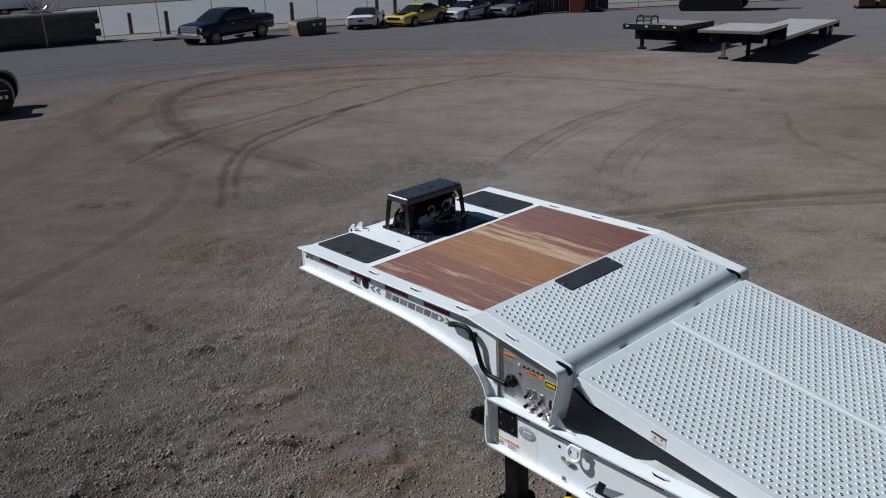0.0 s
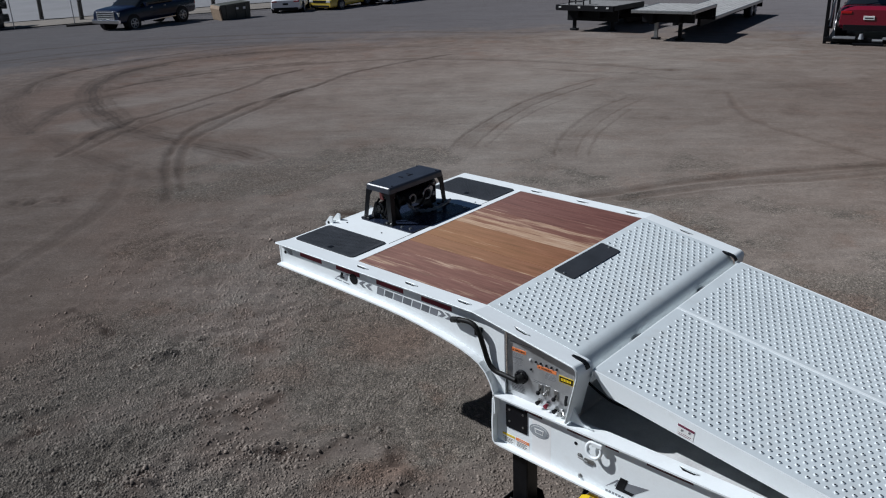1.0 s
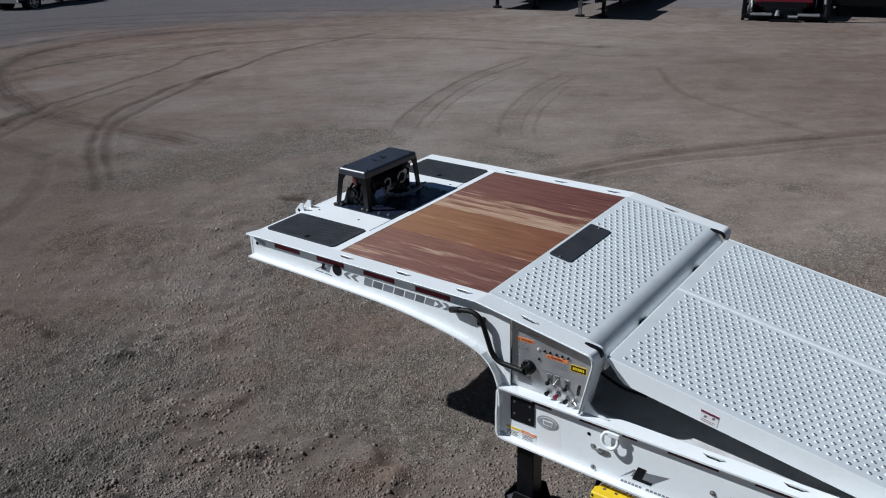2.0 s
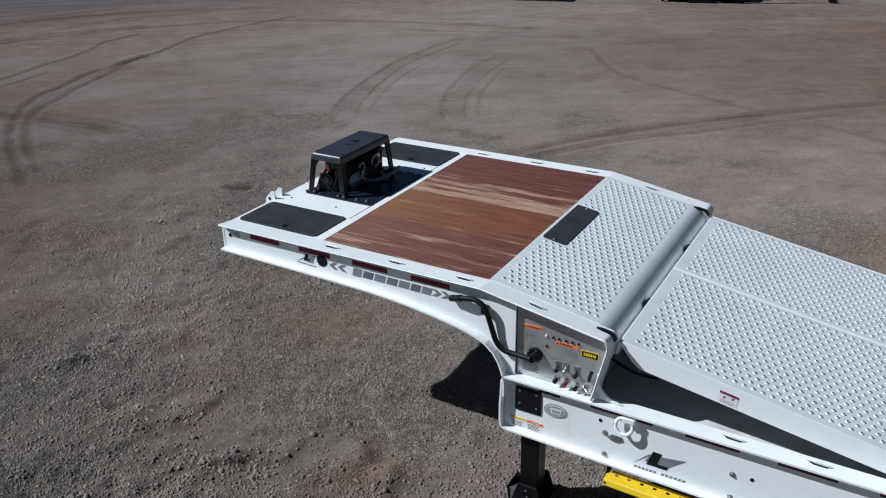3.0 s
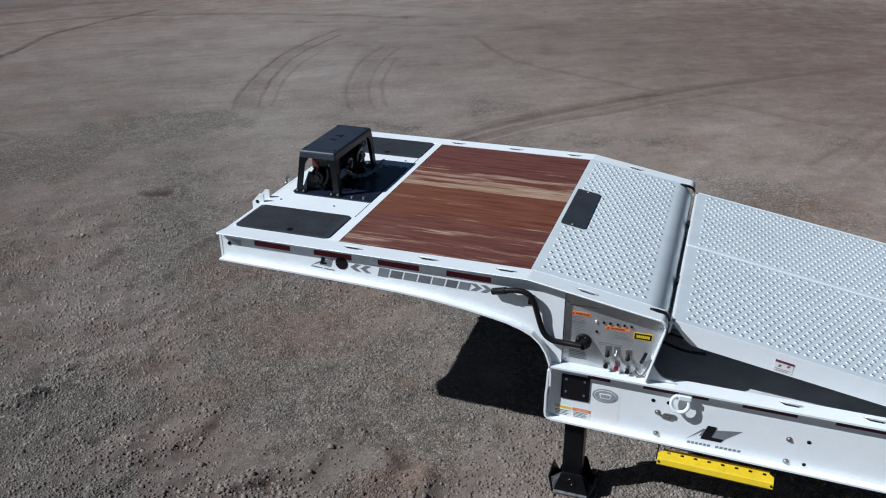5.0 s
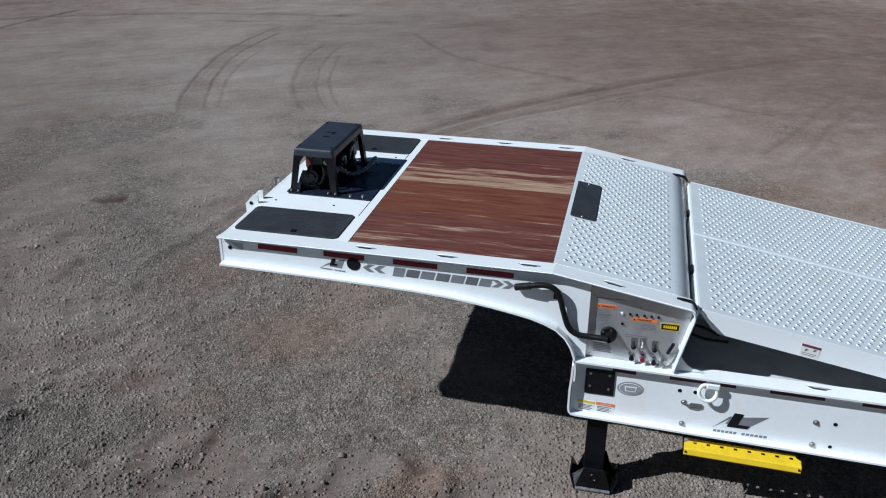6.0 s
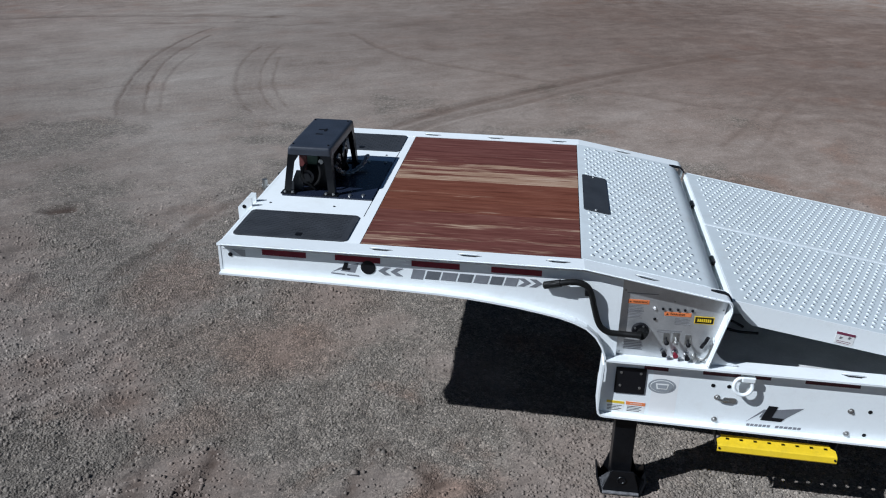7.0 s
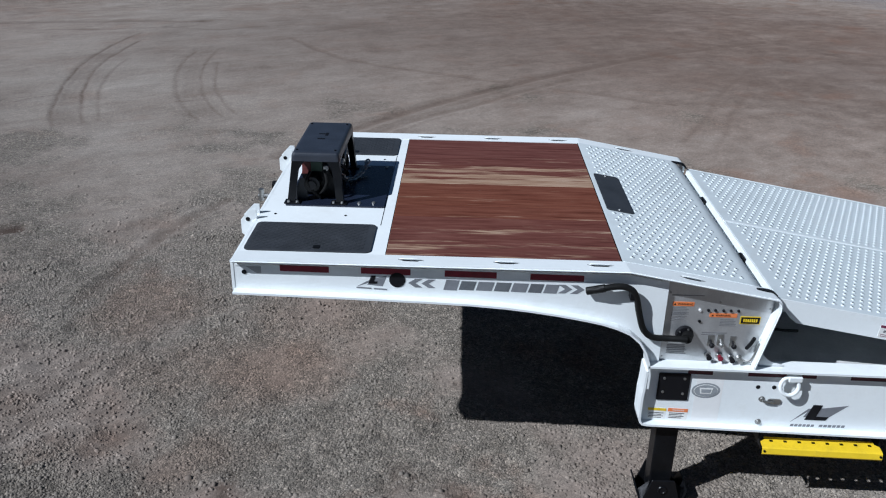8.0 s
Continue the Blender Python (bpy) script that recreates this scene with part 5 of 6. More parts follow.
def ground_material(stones=False):
    m, nt, bs = nodes_of("gravel_stone" if stones else "yard_gravel")
    co = coords(nt)

    def math_node(op, a, b):
        n = nt.nodes.new("ShaderNodeMath")
        n.operation = op
        for sock, v in zip(n.inputs, (a, b)):
            if isinstance(v, (int, float)):
                sock.default_value = v
            else:
                nt.links.new(v, sock)
        return n.outputs[0]

    # two soils: blue-grey gravel that lies thick round the trailer, brown packed dirt beyond
    patch = noise_tex(nt, co, 0.62, 6, 0.56)
    ln = nt.nodes.new("ShaderNodeVectorMath")
    ln.operation = "DISTANCE"
    nt.links.new(co, ln.inputs[0])
    ln.inputs[1].default_value = (1.5, -1.0, 0)
    away = nt.nodes.new("ShaderNodeMapRange")
    away.inputs[1].default_value, away.inputs[2].default_value = 6.0, 14.0
    away.inputs[3].default_value, away.inputs[4].default_value = -0.024, 0.26
    nt.links.new(ln.outputs["Value"], away.inputs[0])
    bare = nt.nodes.new("ShaderNodeVectorMath")
    bare.operation = "DISTANCE"
    nt.links.new(co, bare.inputs[0])
    bare.inputs[1].default_value = (-6.5, -0.2, 0)
    worn = nt.nodes.new("ShaderNodeMapRange")
    worn.inputs[1].default_value, worn.inputs[2].default_value = 1.5, 5.0
    worn.inputs[3].default_value, worn.inputs[4].default_value = 0.16, 0.0
    nt.links.new(bare.outputs["Value"], worn.inputs[0])
    hard = nt.nodes.new("ShaderNodeAttribute")
    hard.attribute_name = "packed"
    firm = math_node("MULTIPLY", hard.outputs["Fac"], 0.20)
    is_dirt = ramp(nt, math_node("ADD", math_node("ADD", patch, firm), math_node("ADD", worn.outputs[0], away.outputs[0])), [(0.46, (0, 0, 0)), (0.56, (1, 1, 1))]).outputs[0]
    gravel = ramp(nt, noise_tex(nt, co, 4.5, 6, 0.75), [(0.3, (0.144, 0.126, 0.106)), (0.7, (0.238, 0.213, 0.184))]).outputs[0]
    dirt = ramp(nt, noise_tex(nt, co, 2.4, 8, 0.66), [(0.28, (0.140, 0.112, 0.093)), (0.5, (0.190, 0.160, 0.137)), (0.72, (0.248, 0.213, 0.185))]).outputs[0]
    col = mix(nt, is_dirt, gravel, dirt)
    # rust-red earth in blots, pale sand in worn places, drifts of tone across the yard
    red = ramp(nt, noise_tex(nt, co, 0.9, 6, 0.60), [(0.55, (0, 0, 0)), (0.68, (0.8, 0.8, 0.8))]).outputs[0]
    col = mix(nt, red, col, (0.176, 0.122, 0.094))
    pale = ramp(nt, noise_tex(nt, co, 0.36, 6, 0.58), [(0.53, (0, 0, 0)), (0.66, (0.5, 0.5, 0.5))]).outputs[0]
    col = mix(nt, pale, col, (0.285, 0.259, 0.233))
    rusty = ramp(nt, noise_tex(nt, co, 0.27, 7, 0.66), [(0.50, (0, 0, 0)), (0.64, (0.55, 0.55, 0.55))]).outputs[0]
    col = mix(nt, math_node("MULTIPLY", math_node("MULTIPLY", rusty, is_dirt), 0.6), col, (0.168, 0.124, 0.100))
    tone = ramp(nt, noise_tex(nt, co, 0.13, 5, 0.6), [(0.32, (0.86, 0.85, 0.85)), (0.5, (0.99, 0.98, 0.98)), (0.68, (1.08, 1.07, 1.06))]).outputs[0]
    col = mix(nt, 1.0, col, tone, "MULTIPLY")
    # a broad pale sandy stretch beyond the trailer
    sandy = nt.nodes.new("ShaderNodeVectorMath")
    sandy.operation = "DISTANCE"
    nt.links.new(co, sandy.inputs[0])
    sandy.inputs[1].default_value = (-5.0, 11.5, 0)
    reach = nt.nodes.new("ShaderNodeMapRange")
    reach.inputs[1].default_value, reach.inputs[2].default_value = 2.0, 13.0
    reach.inputs[3].default_value, reach.inputs[4].default_value = 0.8, 0.0
    nt.links.new(sandy.outputs["Value"], reach.inputs[0])
    col = mix(nt, math_node("MULTIPLY", reach.outputs[0], ramp(nt, patch, [(0.3, (0.25, 0.25, 0.25)), (0.6, (1, 1, 1))]).outputs[0]), col, (0.284, 0.254, 0.224))
    # colour scaled round a centre, darker at the near side and to the rear
    def tint_round(col, centre, near_d, far_d, low):
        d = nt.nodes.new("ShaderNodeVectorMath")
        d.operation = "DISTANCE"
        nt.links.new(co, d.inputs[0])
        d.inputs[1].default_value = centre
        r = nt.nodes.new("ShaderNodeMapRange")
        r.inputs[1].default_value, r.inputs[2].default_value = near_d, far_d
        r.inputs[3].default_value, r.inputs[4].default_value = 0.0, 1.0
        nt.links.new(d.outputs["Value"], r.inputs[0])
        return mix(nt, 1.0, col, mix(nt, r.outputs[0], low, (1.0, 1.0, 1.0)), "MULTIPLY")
    # turned-up rust-brown earth where vehicles swing round
    earth = nt.nodes.new("ShaderNodeVectorMath")
    earth.operation = "DISTANCE"
    nt.links.new(co, earth.inputs[0])
    earth.inputs[1].default_value = EARTH_AT
    near_earth = nt.nodes.new("ShaderNodeMapRange")
    near_earth.inputs[1].default_value, near_earth.inputs[2].default_value = 2.0, 9.0
    near_earth.inputs[3].default_value, near_earth.inputs[4].default_value = 0.9, 0.0
    nt.links.new(earth.outputs["Value"], near_earth.inputs[0])
    blots = ramp(nt, noise_tex(nt, co, 0.75, 7, 0.62), [(0.38, (0.1, 0.1, 0.1)), (0.6, (1, 1, 1))]).outputs[0]
    col = mix(nt, math_node("MULTIPLY", near_earth.outputs[0], blots), col, (0.166, 0.118, 0.092))
    soil = nt.nodes.new("ShaderNodeAttribute")
    soil.attribute_name = "earth"
    col = mix(nt, math_node("MULTIPLY", soil.outputs["Fac"], 0.75), col, (0.186, 0.133, 0.104))
    clay = ramp(nt, noise_tex(nt, co, 1.7, 6, 0.62), [(0.3, (0.148, 0.113, 0.090)), (0.5, (0.186, 0.147, 0.121)), (0.7, (0.224, 0.183, 0.155))]).outputs[0]
    col = mix(nt, math_node("MULTIPLY", math_node("MAXIMUM", hard.outputs["Fac"], 0.0), 0.85), col, clay)
    sand = nt.nodes.new("ShaderNodeAttribute")
    sand.attribute_name = "swept"
    col = mix(nt, math_node("MULTIPLY", sand.outputs["Fac"], 0.8), col, (0.268, 0.243, 0.218))
    col = tint_round(col, (-0.3, -2.7, 0), 0.9, 3.2, (0.70, 0.70, 0.70))
    col = tint_round(col, (7.0, 17.0, 0), 5.0, 14.0, (0.59, 0.528, 0.505))
    col = tint_round(col, (-20.0, 13.0, 0), 5.0, 15.0, (1.14, 1.05, 1.02))
    col = tint_round(col, (-1.0, 34.0, 0), 6.0, 14.0, (0.74, 0.72, 0.72))
    col = tint_round(col, (-2.0, 15.0, 0), 1.0, 6.0, (0.86, 0.85, 0.85))
    # darker blue-grey chippings towards the fence and the far row
    far = nt.nodes.new("ShaderNodeVectorMath")
    far.operation = "DISTANCE"
    nt.links.new(co, far.inputs[0])
    far.inputs[1].default_value = (3.0, 1.0, 0)
    rim = nt.nodes.new("ShaderNodeMapRange")
    rim.inputs[1].default_value, rim.inputs[2].default_value = 24.0, 37.0
    nt.links.new(far.outputs["Value"], rim.inputs[0])
    blue = ramp(nt, math_node("ADD", rim.outputs[0], math_node("MULTIPLY", patch, 0.8)), [(0.55, (0, 0, 0)), (1.05, (0.85, 0.85, 0.85))]).outputs[0]
    col = mix(nt, blue, col, (0.128, 0.122, 0.130))
    # scrapes: long faint streaks of blade and tyre
    for long, wide, dark_tone in ((4.0, 1.1, 0.94), (1.6, 0.30, 0.96)):
        mp = nt.nodes.new("ShaderNodeMapping")
        mp.vector_type = "TEXTURE"
        mp.inputs["Scale"].default_value = (long, wide, 1)
        mp.inputs["Rotation"].default_value = (0, 0, radians(33))
        nt.links.new(co, mp.inputs[0])
        scrape = ramp(nt, noise_tex(nt, mp.outputs[0], 1.4, 6, 0.7), [(0.34, (dark_tone, dark_tone - 0.02, dark_tone - 0.03)), (0.58, (1.08, 1.08, 1.08))]).outputs[0]
        col = mix(nt, mix(nt, is_dirt, (0.25, 0.25, 0.25), (1.0, 1.0, 1.0)), col, mix(nt, 1.0, col, scrape, "MULTIPLY"))
    # stones: cells of three sizes, each with its own shade
    warp = nt.nodes.new("ShaderNodeVectorMath")
    warp.operation = "ADD"
    nz = add(nt, "ShaderNodeTexNoise", Scale=30.0, Detail=2.0)
    nt.links.new(co, nz.inputs["Vector"])
    sc = nt.nodes.new("ShaderNodeVectorMath")
    sc.operation = "SCALE"
    sc.inputs["Scale"].default_value = 0.02
    nt.links.new(nz.outputs["Color"], sc.inputs[0])
    nt.links.new(co, warp.inputs[0])
    nt.links.new(sc.outputs[0], warp.inputs[1])
    cells = []
    for size in (125.0, 62.0, 26.0):
        v = add(nt, "ShaderNodeTexVoronoi", Scale=size, Randomness=1.0)
        nt.links.new(warp.outputs[0], v.inputs["Vector"])
        sep = nt.nodes.new("ShaderNodeSeparateColor")
        nt.links.new(v.outputs["Color"], sep.inputs[0])
        cells.append((v, sep.outputs[0]))
    if stones:
        geo = nt.nodes.new("ShaderNodeNewGeometry")
        st = ramp(nt, geo.outputs["Random Per Island"], [(0.0, (0.66, 0.65, 0.64)), (0.5, (0.98, 0.97, 0.96)), (0.9, (1.22, 1.21, 1.20)), (1.0, (1.6, 1.58, 1.55))]).outputs[0]
        nt.links.new(mix(nt, 1.0, col, st, "MULTIPLY"), bs.inputs["Base Color"])
        bs.inputs["Roughness"].default_value = 0.9
        return m
    stony = mix(nt, is_dirt, (1.0, 1.0, 1.0), (0.40, 0.40, 0.40))
    for v, shade in cells:
        st = ramp(nt, shade, [(0.0, (0.84, 0.84, 0.84)), (0.5, (1.0, 1.0, 1.0)), (1.0, (1.18, 1.17, 1.16))]).outputs[0] if v is cells[2][0] else ramp(nt, shade, [(0.0, (0.66, 0.66, 0.67)), (0.45, (0.97, 0.97, 0.96)), (0.85, (1.20, 1.20, 1.19)), (1.0, (1.65, 1.63, 1.60))]).outputs[0]
        col = mix(nt, stony, col, mix(nt, 1.0, col, st, "MULTIPLY"))
    # tracks: dug-up darker earth, and the shade painted into the churned hollows
    at = nt.nodes.new("ShaderNodeAttribute")
    at.attribute_name = "rut"
    brk = math_node("MULTIPLY", at.outputs["Fac"], ramp(nt, noise_tex(nt, co, 1.1, 6, 0.75), [(0.32, (0.38, 0.38, 0.38)), (0.58, (1, 1, 1))]).outputs[0])
    lane = nt.nodes.new("ShaderNodeAttribute")
    lane.attribute_name = "lane"
    wave = math_node("SINE", math_node("MULTIPLY", math_node("ADD", lane.outputs["Fac"], math_node("MULTIPLY", noise_tex(nt, co, 2.0, 4, 0.6), 0.16)), 52.0), 0.0)
    brk = math_node("MULTIPLY", brk, ramp(nt, math_node("ADD", math_node("MULTIPLY", wave, 0.5), 0.5), [(0.25, (0.78, 0.78, 0.78)), (0.75, (1.10, 1.10, 1.10))]).outputs[0])
    brk = math_node("MINIMUM", math_node("MULTIPLY", brk, 1.6), 0.95)
    col = mix(nt, brk, col, (0.098, 0.069, 0.054))
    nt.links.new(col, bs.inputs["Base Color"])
    bs.inputs["Roughness"].default_value = 0.95
    bs.inputs["Diffuse Roughness"].default_value = 1.0
    bs.inputs["Specular IOR Level"].default_value = 0.25
    # relief of the stones and of the crumbs between them
    hs = [ramp(nt, v.outputs["Distance"], [(0.0, (k, k, k)), (0.75, (0, 0, 0))]).outputs[0] for (v, a), k in zip(cells[:2], (0.5, 0.9))]
    h = mix(nt, 1.0, hs[0], hs[1], "ADD")
    h = mix(nt, 0.7, h, ramp(nt, noise_tex(nt, co, 14, 6, 0.75), [(0.2, (0, 0, 0)), (0.8, (1, 1, 1))]).outputs[0], "ADD")
    b = add(nt, "ShaderNodeBump", Strength=1.0, Distance=0.010)
    nt.links.new(h, b.inputs["Height"])
    nt.links.new(mix(nt, is_dirt, (1.0, 1.0, 1.0), (0.28, 0.28, 0.28)), b.inputs["Strength"])
    nt.links.new(b.outputs[0], bs.inputs["Normal"])
    return m


me.materials.append(ground_material())
tagged(new("ground", me), "grey gravel and brown packed dirt yard with curving tyre tracks", "ground", kind="structure")

# loose stones: thick in the gravel drifts round the trailer, thin on the packed dirt
rng = np.random.default_rng(5)
n = 300000
sx, sy = rng.uniform(-5.0, 6.5, n), rng.uniform(-4.6, 6.0, n)
drift = 0.5 + 0.6 * value_noise(sx, sy, 1.4, 3) + 0.35 * value_noise(sx, sy, 0.42, 13)
keep = rng.uniform(0, 1, n) < np.clip(1.3 - 0.17 * np.hypot(sx - 1.2, sy + 1.6), 0.05, 1) * np.clip(drift, 0.10, 1) * np.clip(0.3 + 0.2 * np.hypot(sx + 6.5, sy + 0.2), 0.2, 1) * (1 - 0.55 * patches_at(sx, sy, EARTH)) * (1 - 0.93 * packed_at(sx, sy).clip(0, 1))
sx, sy = sx[keep], sy[keep]
col_i = np.clip(np.searchsorted(gx, sx), 1, len(gx) - 1), np.clip(np.searchsorted(gy, sy), 1, len(gy) - 1)
size = (rng.lognormal(-5.0, 0.30, len(sx)) * (1 + 0.3 * churn.reshape(len(gx), len(gy))[col_i])).clip(0.003, 0.026)
base = np.array([(-1, -1, -0.5), (1, -1, -0.6), (1.1, 1, -0.5), (-1, 1.1, -0.5), (-0.7, -0.6, 0.7), (0.6, -0.7, 0.8), (0.7, 0.6, 0.65), (-0.6, 0.7, 0.75)])
turn = rng.uniform(0, 6.28, len(sx))
jit = rng.uniform(0.6, 1.4, (len(sx), 8, 3))
p = base[None] * jit * size[:, None, None]
c, s = np.cos(turn)[:, None], np.sin(turn)[:, None]
q = np.stack([p[..., 0] * c - p[..., 1] * s, p[..., 0] * s + p[..., 1] * c, p[..., 2] * 0.8], -1)
hz = pz.reshape(len(gx), len(gy))[col_i]
q += np.stack([sx, sy, hz + size * 0.2], -1)[:, None]
faces = np.array([(4, 5, 6, 7), (0, 1, 5, 4), (1, 2, 6, 5), (2, 3, 7, 6), (3, 0, 4, 7)])
fa = (faces[None] + 8 * np.arange(len(sx))[:, None, None]).reshape(-1, 4)
me = bpy.data.meshes.new("loose_stones")
me.vertices.add(len(sx) * 8)
me.vertices.foreach_set("co", q.ravel())
me.loops.add(fa.size)
me.loops.foreach_set("vertex_index", fa.ravel())
me.polygons.add(len(fa))
me.polygons.foreach_set("loop_start", np.arange(len(fa)) * 4)
me.update()
me.attributes.new("packed", "FLOAT", "POINT").data.foreach_set("value", np.repeat(packed_at(sx, sy), 8))
me.attributes.new("earth", "FLOAT", "POINT").data.foreach_set("value", np.repeat(patches_at(sx, sy, EARTH), 8))
me.materials.append(ground_material(True))
tagged(new("loose_stones", me), "loose grey and brown gravel stones on the yard", "gravel", kind="stuff")


# ---------------------------------------------------------------- yard surroundings
FENCE0, FDIR = Vector((-48.4, 10.4, 0)), Vector((0.453, 0.8915, 0)).normalized()
FOUT = Vector((-FDIR.y, FDIR.x, 0))


def on_ground(x, y, lift=0.0):
    return Vector((x, y, gz(x, y) - 0.012 + lift))


CONCRETE = surface("pale_concrete", (0.198, 0.196, 0.204), 0.85, vary=0.12, scale=0.3, fine=4, relief=0.1)
SAND = surface("sandy_verge", (0.19, 0.165, 0.14), 0.95, vary=0.2, scale=0.7, fine=6, relief=0.3)


def sheet(name, a0, a1, o0, o1, mat, lift, na=40, no=14):
    bm = bmesh.new()
    grid = []
    for i in range(na + 1):
        row = []
        for j in range(no + 1):
            p = FENCE0 + FDIR * (a0 + (a1 - a0) * i / na) + FOUT * (o0 + (o1 - o0) * (j / no) ** 2)
            row.append(bm.verts.new((p.x, p.y, gz(p.x, p.y) - 0.012 + lift)))
        grid.append(row)
    for i in range(na):
        for j in range(no):
            bm.faces.new((grid[i][j], grid[i + 1][j], grid[i + 1][j + 1], grid[i][j + 1]))
    return part(name, bm, mat)


tagged(sheet("verge", -30, 60, 0.4, 6.5, SAND, 0.05), "strip of bare sandy ground behind the fence", "verge", kind="structure")
tagged(sheet("concrete_lot", -60, 80, 6.0, 90, CONCRETE, 0.09), "pale grey concrete lot beyond the fence", "pavement", kind="structure")

GALV = surface("galvanised", (0.36, 0.37, 0.38), 0.45, metal=0.7, vary=0.15)
TIMBER = surface("weathered_timber", (0.055, 0.048, 0.042), 0.85, vary=0.35, scale=8, fine=40, relief=0.4)
SLAT = surface("dark_plank", (0.020, 0.020, 0.024), 0.85, vary=0.3, scale=8, fine=40, relief=0.4)
fence = thing("chain_link_fence", "tall galvanised chain-link fence along the yard's edge", "fence", kind="")


def fence_at(s, h):
    p = FENCE0 + FDIR * s
    return Vector((p.x, p.y, gz(p.x, p.y) - 0.02 + h))


for k in range(17):
    s = 0.4 + k * 3.2 - 6.4
    bm = bmesh.new()
    cyl(bm, fence_at(s, 0), fence_at(s, 2.2), 0.026, 0.024, 8)
    tip = fence_at(s, 2.2)
    cyl(bm, tip, tip + FOUT * -0.18 + Vector((0, 0, 0.3)), 0.018, 0.015, 6)
    part("fence_post", bm, GALV, fence)
bm = bmesh.new()
tube(bm, [fence_at(-8 + k * 1.5, 2.16) for k in range(36)], 0.022, 6)
part("top_rail", bm, TIMBER, fence)
verts, faces = [], []
for k in range(-26, 520):
    s = -6.4 + k * 0.10
    for d in (2.1, -2.1):
        s0, s1 = s, s + d
        if not -6.4 <= s0 <= 45 or not -6.4 <= s1 <= 45:
            continue
        a, b = fence_at(s0, 0.05), fence_at(s1, 2.15)
        n0 = len(verts)
        for q in (a, b):
            verts += [q + FOUT * 0.0016, q - FDIR * 0.0016, q - FOUT * 0.0016 + FDIR * 0.0016]
        faces += [(n0, n0 + 1, n0 + 4, n0 + 3), (n0 + 1, n0 + 2, n0 + 5, n0 + 4), (n0 + 2, n0, n0 + 3, n0 + 5)]
me = bpy.data.meshes.new("wire_mesh")
me.from_pydata([tuple(v) for v in verts], [], faces)
me.materials.append(GALV)
ob = new("wire_mesh", me)
ob.parent = fence
tagged(ob, kind="stuff")
# dark privacy slats in the farther bays
for k in range(46):
    s = 27.5 + k * 0.265
    bm = bmesh.new()
    a, b = fence_at(s, 0.05), fence_at(s + 0.26, 0.05)
    vs = [bm.verts.new(v) for v in (a, b, b + Vector((0, 0, 2.0)), a + Vector((0, 0, 2.0)))]
    f = bm.faces.new(vs)
    bmesh.ops.solidify(bm, geom=[f], thickness=0.02)
    part("privacy_slat", bm, SLAT, fence)

for i, (x, y, h) in enumerate(((-50.6, 20.4, 1.45), (-46.6, 21.1, 1.5), (-44.9, 26.4, 1.2), (-43.6, 28.6, 1.5), (-42.0, 34.6, 1.6), (-41.2, 35.6, 2.6))):
    bm = bmesh.new()
    b = on_ground(x, y, 0.0)
    cyl(bm, b, b + Vector((0.02, 0.03, h)), 0.135, 0.125, 12)
    tagged(part("bollard", bm, TIMBER), "weathered round timber post standing behind the fence", "post", "timber posts behind the fence")
bm = bmesh.new()
p0, p1 = on_ground(-42.6, 18.2, 0.06), on_ground(-41.6, 20.6, 0.06)
cyl(bm, p0, p1, 0.07, 0.07, 8)
tagged(part("kerb_log", bm, TIMBER), "dark timber log lying on the ground by the fence", "log")

# stacked dark pipes behind the fence
PIPE = surface("tarred_pipe", (0.012, 0.012, 0.013), 0.85, vary=0.3, scale=3, fine=20)


def ring_pipe(length, r):
    bm = bmesh.new()
    seg = 14
    rings = []
    for x, rr in ((0, r * 0.86), (0, r), (length, r), (length, r * 0.86)):
        rings.append([bm.verts.new((x, rr * math.cos(k * 2 * math.pi / seg), rr * math.sin(k * 2 * math.pi / seg))) for k in range(seg)])
    for a, b in zip(rings, rings[1:] + rings[:1]):
        for k in range(seg):
            bm.faces.new((a[k], a[(k + 1) % seg], b[(k + 1) % seg], b[k]))
    bmesh.ops.recalc_face_normals(bm, faces=bm.faces[:])
    return bm


first = None
yaw = math.degrees(math.atan2(-FDIR.y, -FDIR.x))
rr = random.Random(4)
for row in range(5):
    for k in range(5 - (row % 2)):
        base = FENCE0 + FDIR * (6.2 + rr.uniform(-0.35, 0.35)) + FOUT * (1.0 + (k + 0.5 * (row % 2)) * 0.42)
        m = pose(base.x, base.y, gz(base.x, base.y) + 0.2 + row * 0.365, 0, 0, yaw)
        if first is None:
            first = part("pipe", ring_pipe(13.0, 0.205), PIPE)
            first.matrix_world = m
            tagged(first, "long dark tarred pipe lying in a stack behind the fence", "pipe", "stacked pipes")
        else:
            copy_thing(first, m)

# ---------------------------------------------------------------- vehicles
GLASS = surface("dark_glass", (0.012, 0.014, 0.016), 0.06, vary=0.1, relief=0)
CHROME = surface("chrome", (0.75, 0.75, 0.76), 0.12, metal=1.0, vary=0.05, relief=0)
TYRE = surface("tyre", (0.02, 0.02, 0.02), 0.75, vary=0.2, fine=30)
RIM = surface("alloy_rim", (0.5, 0.5, 0.51), 0.3, metal=0.85, vary=0.1)
LAMP = surface("lamp_glass", (0.6, 0.6, 0.58), 0.1, vary=0.1, relief=0)
TAIL = surface("tail_lamp", (0.4, 0.01, 0.012), 0.15, vary=0.1, relief=0)


def paint(name, color, rough=0.22):
    return surface(name, color, rough, vary=0.04, scale=2, fine=30, relief=0, coat=0.6)


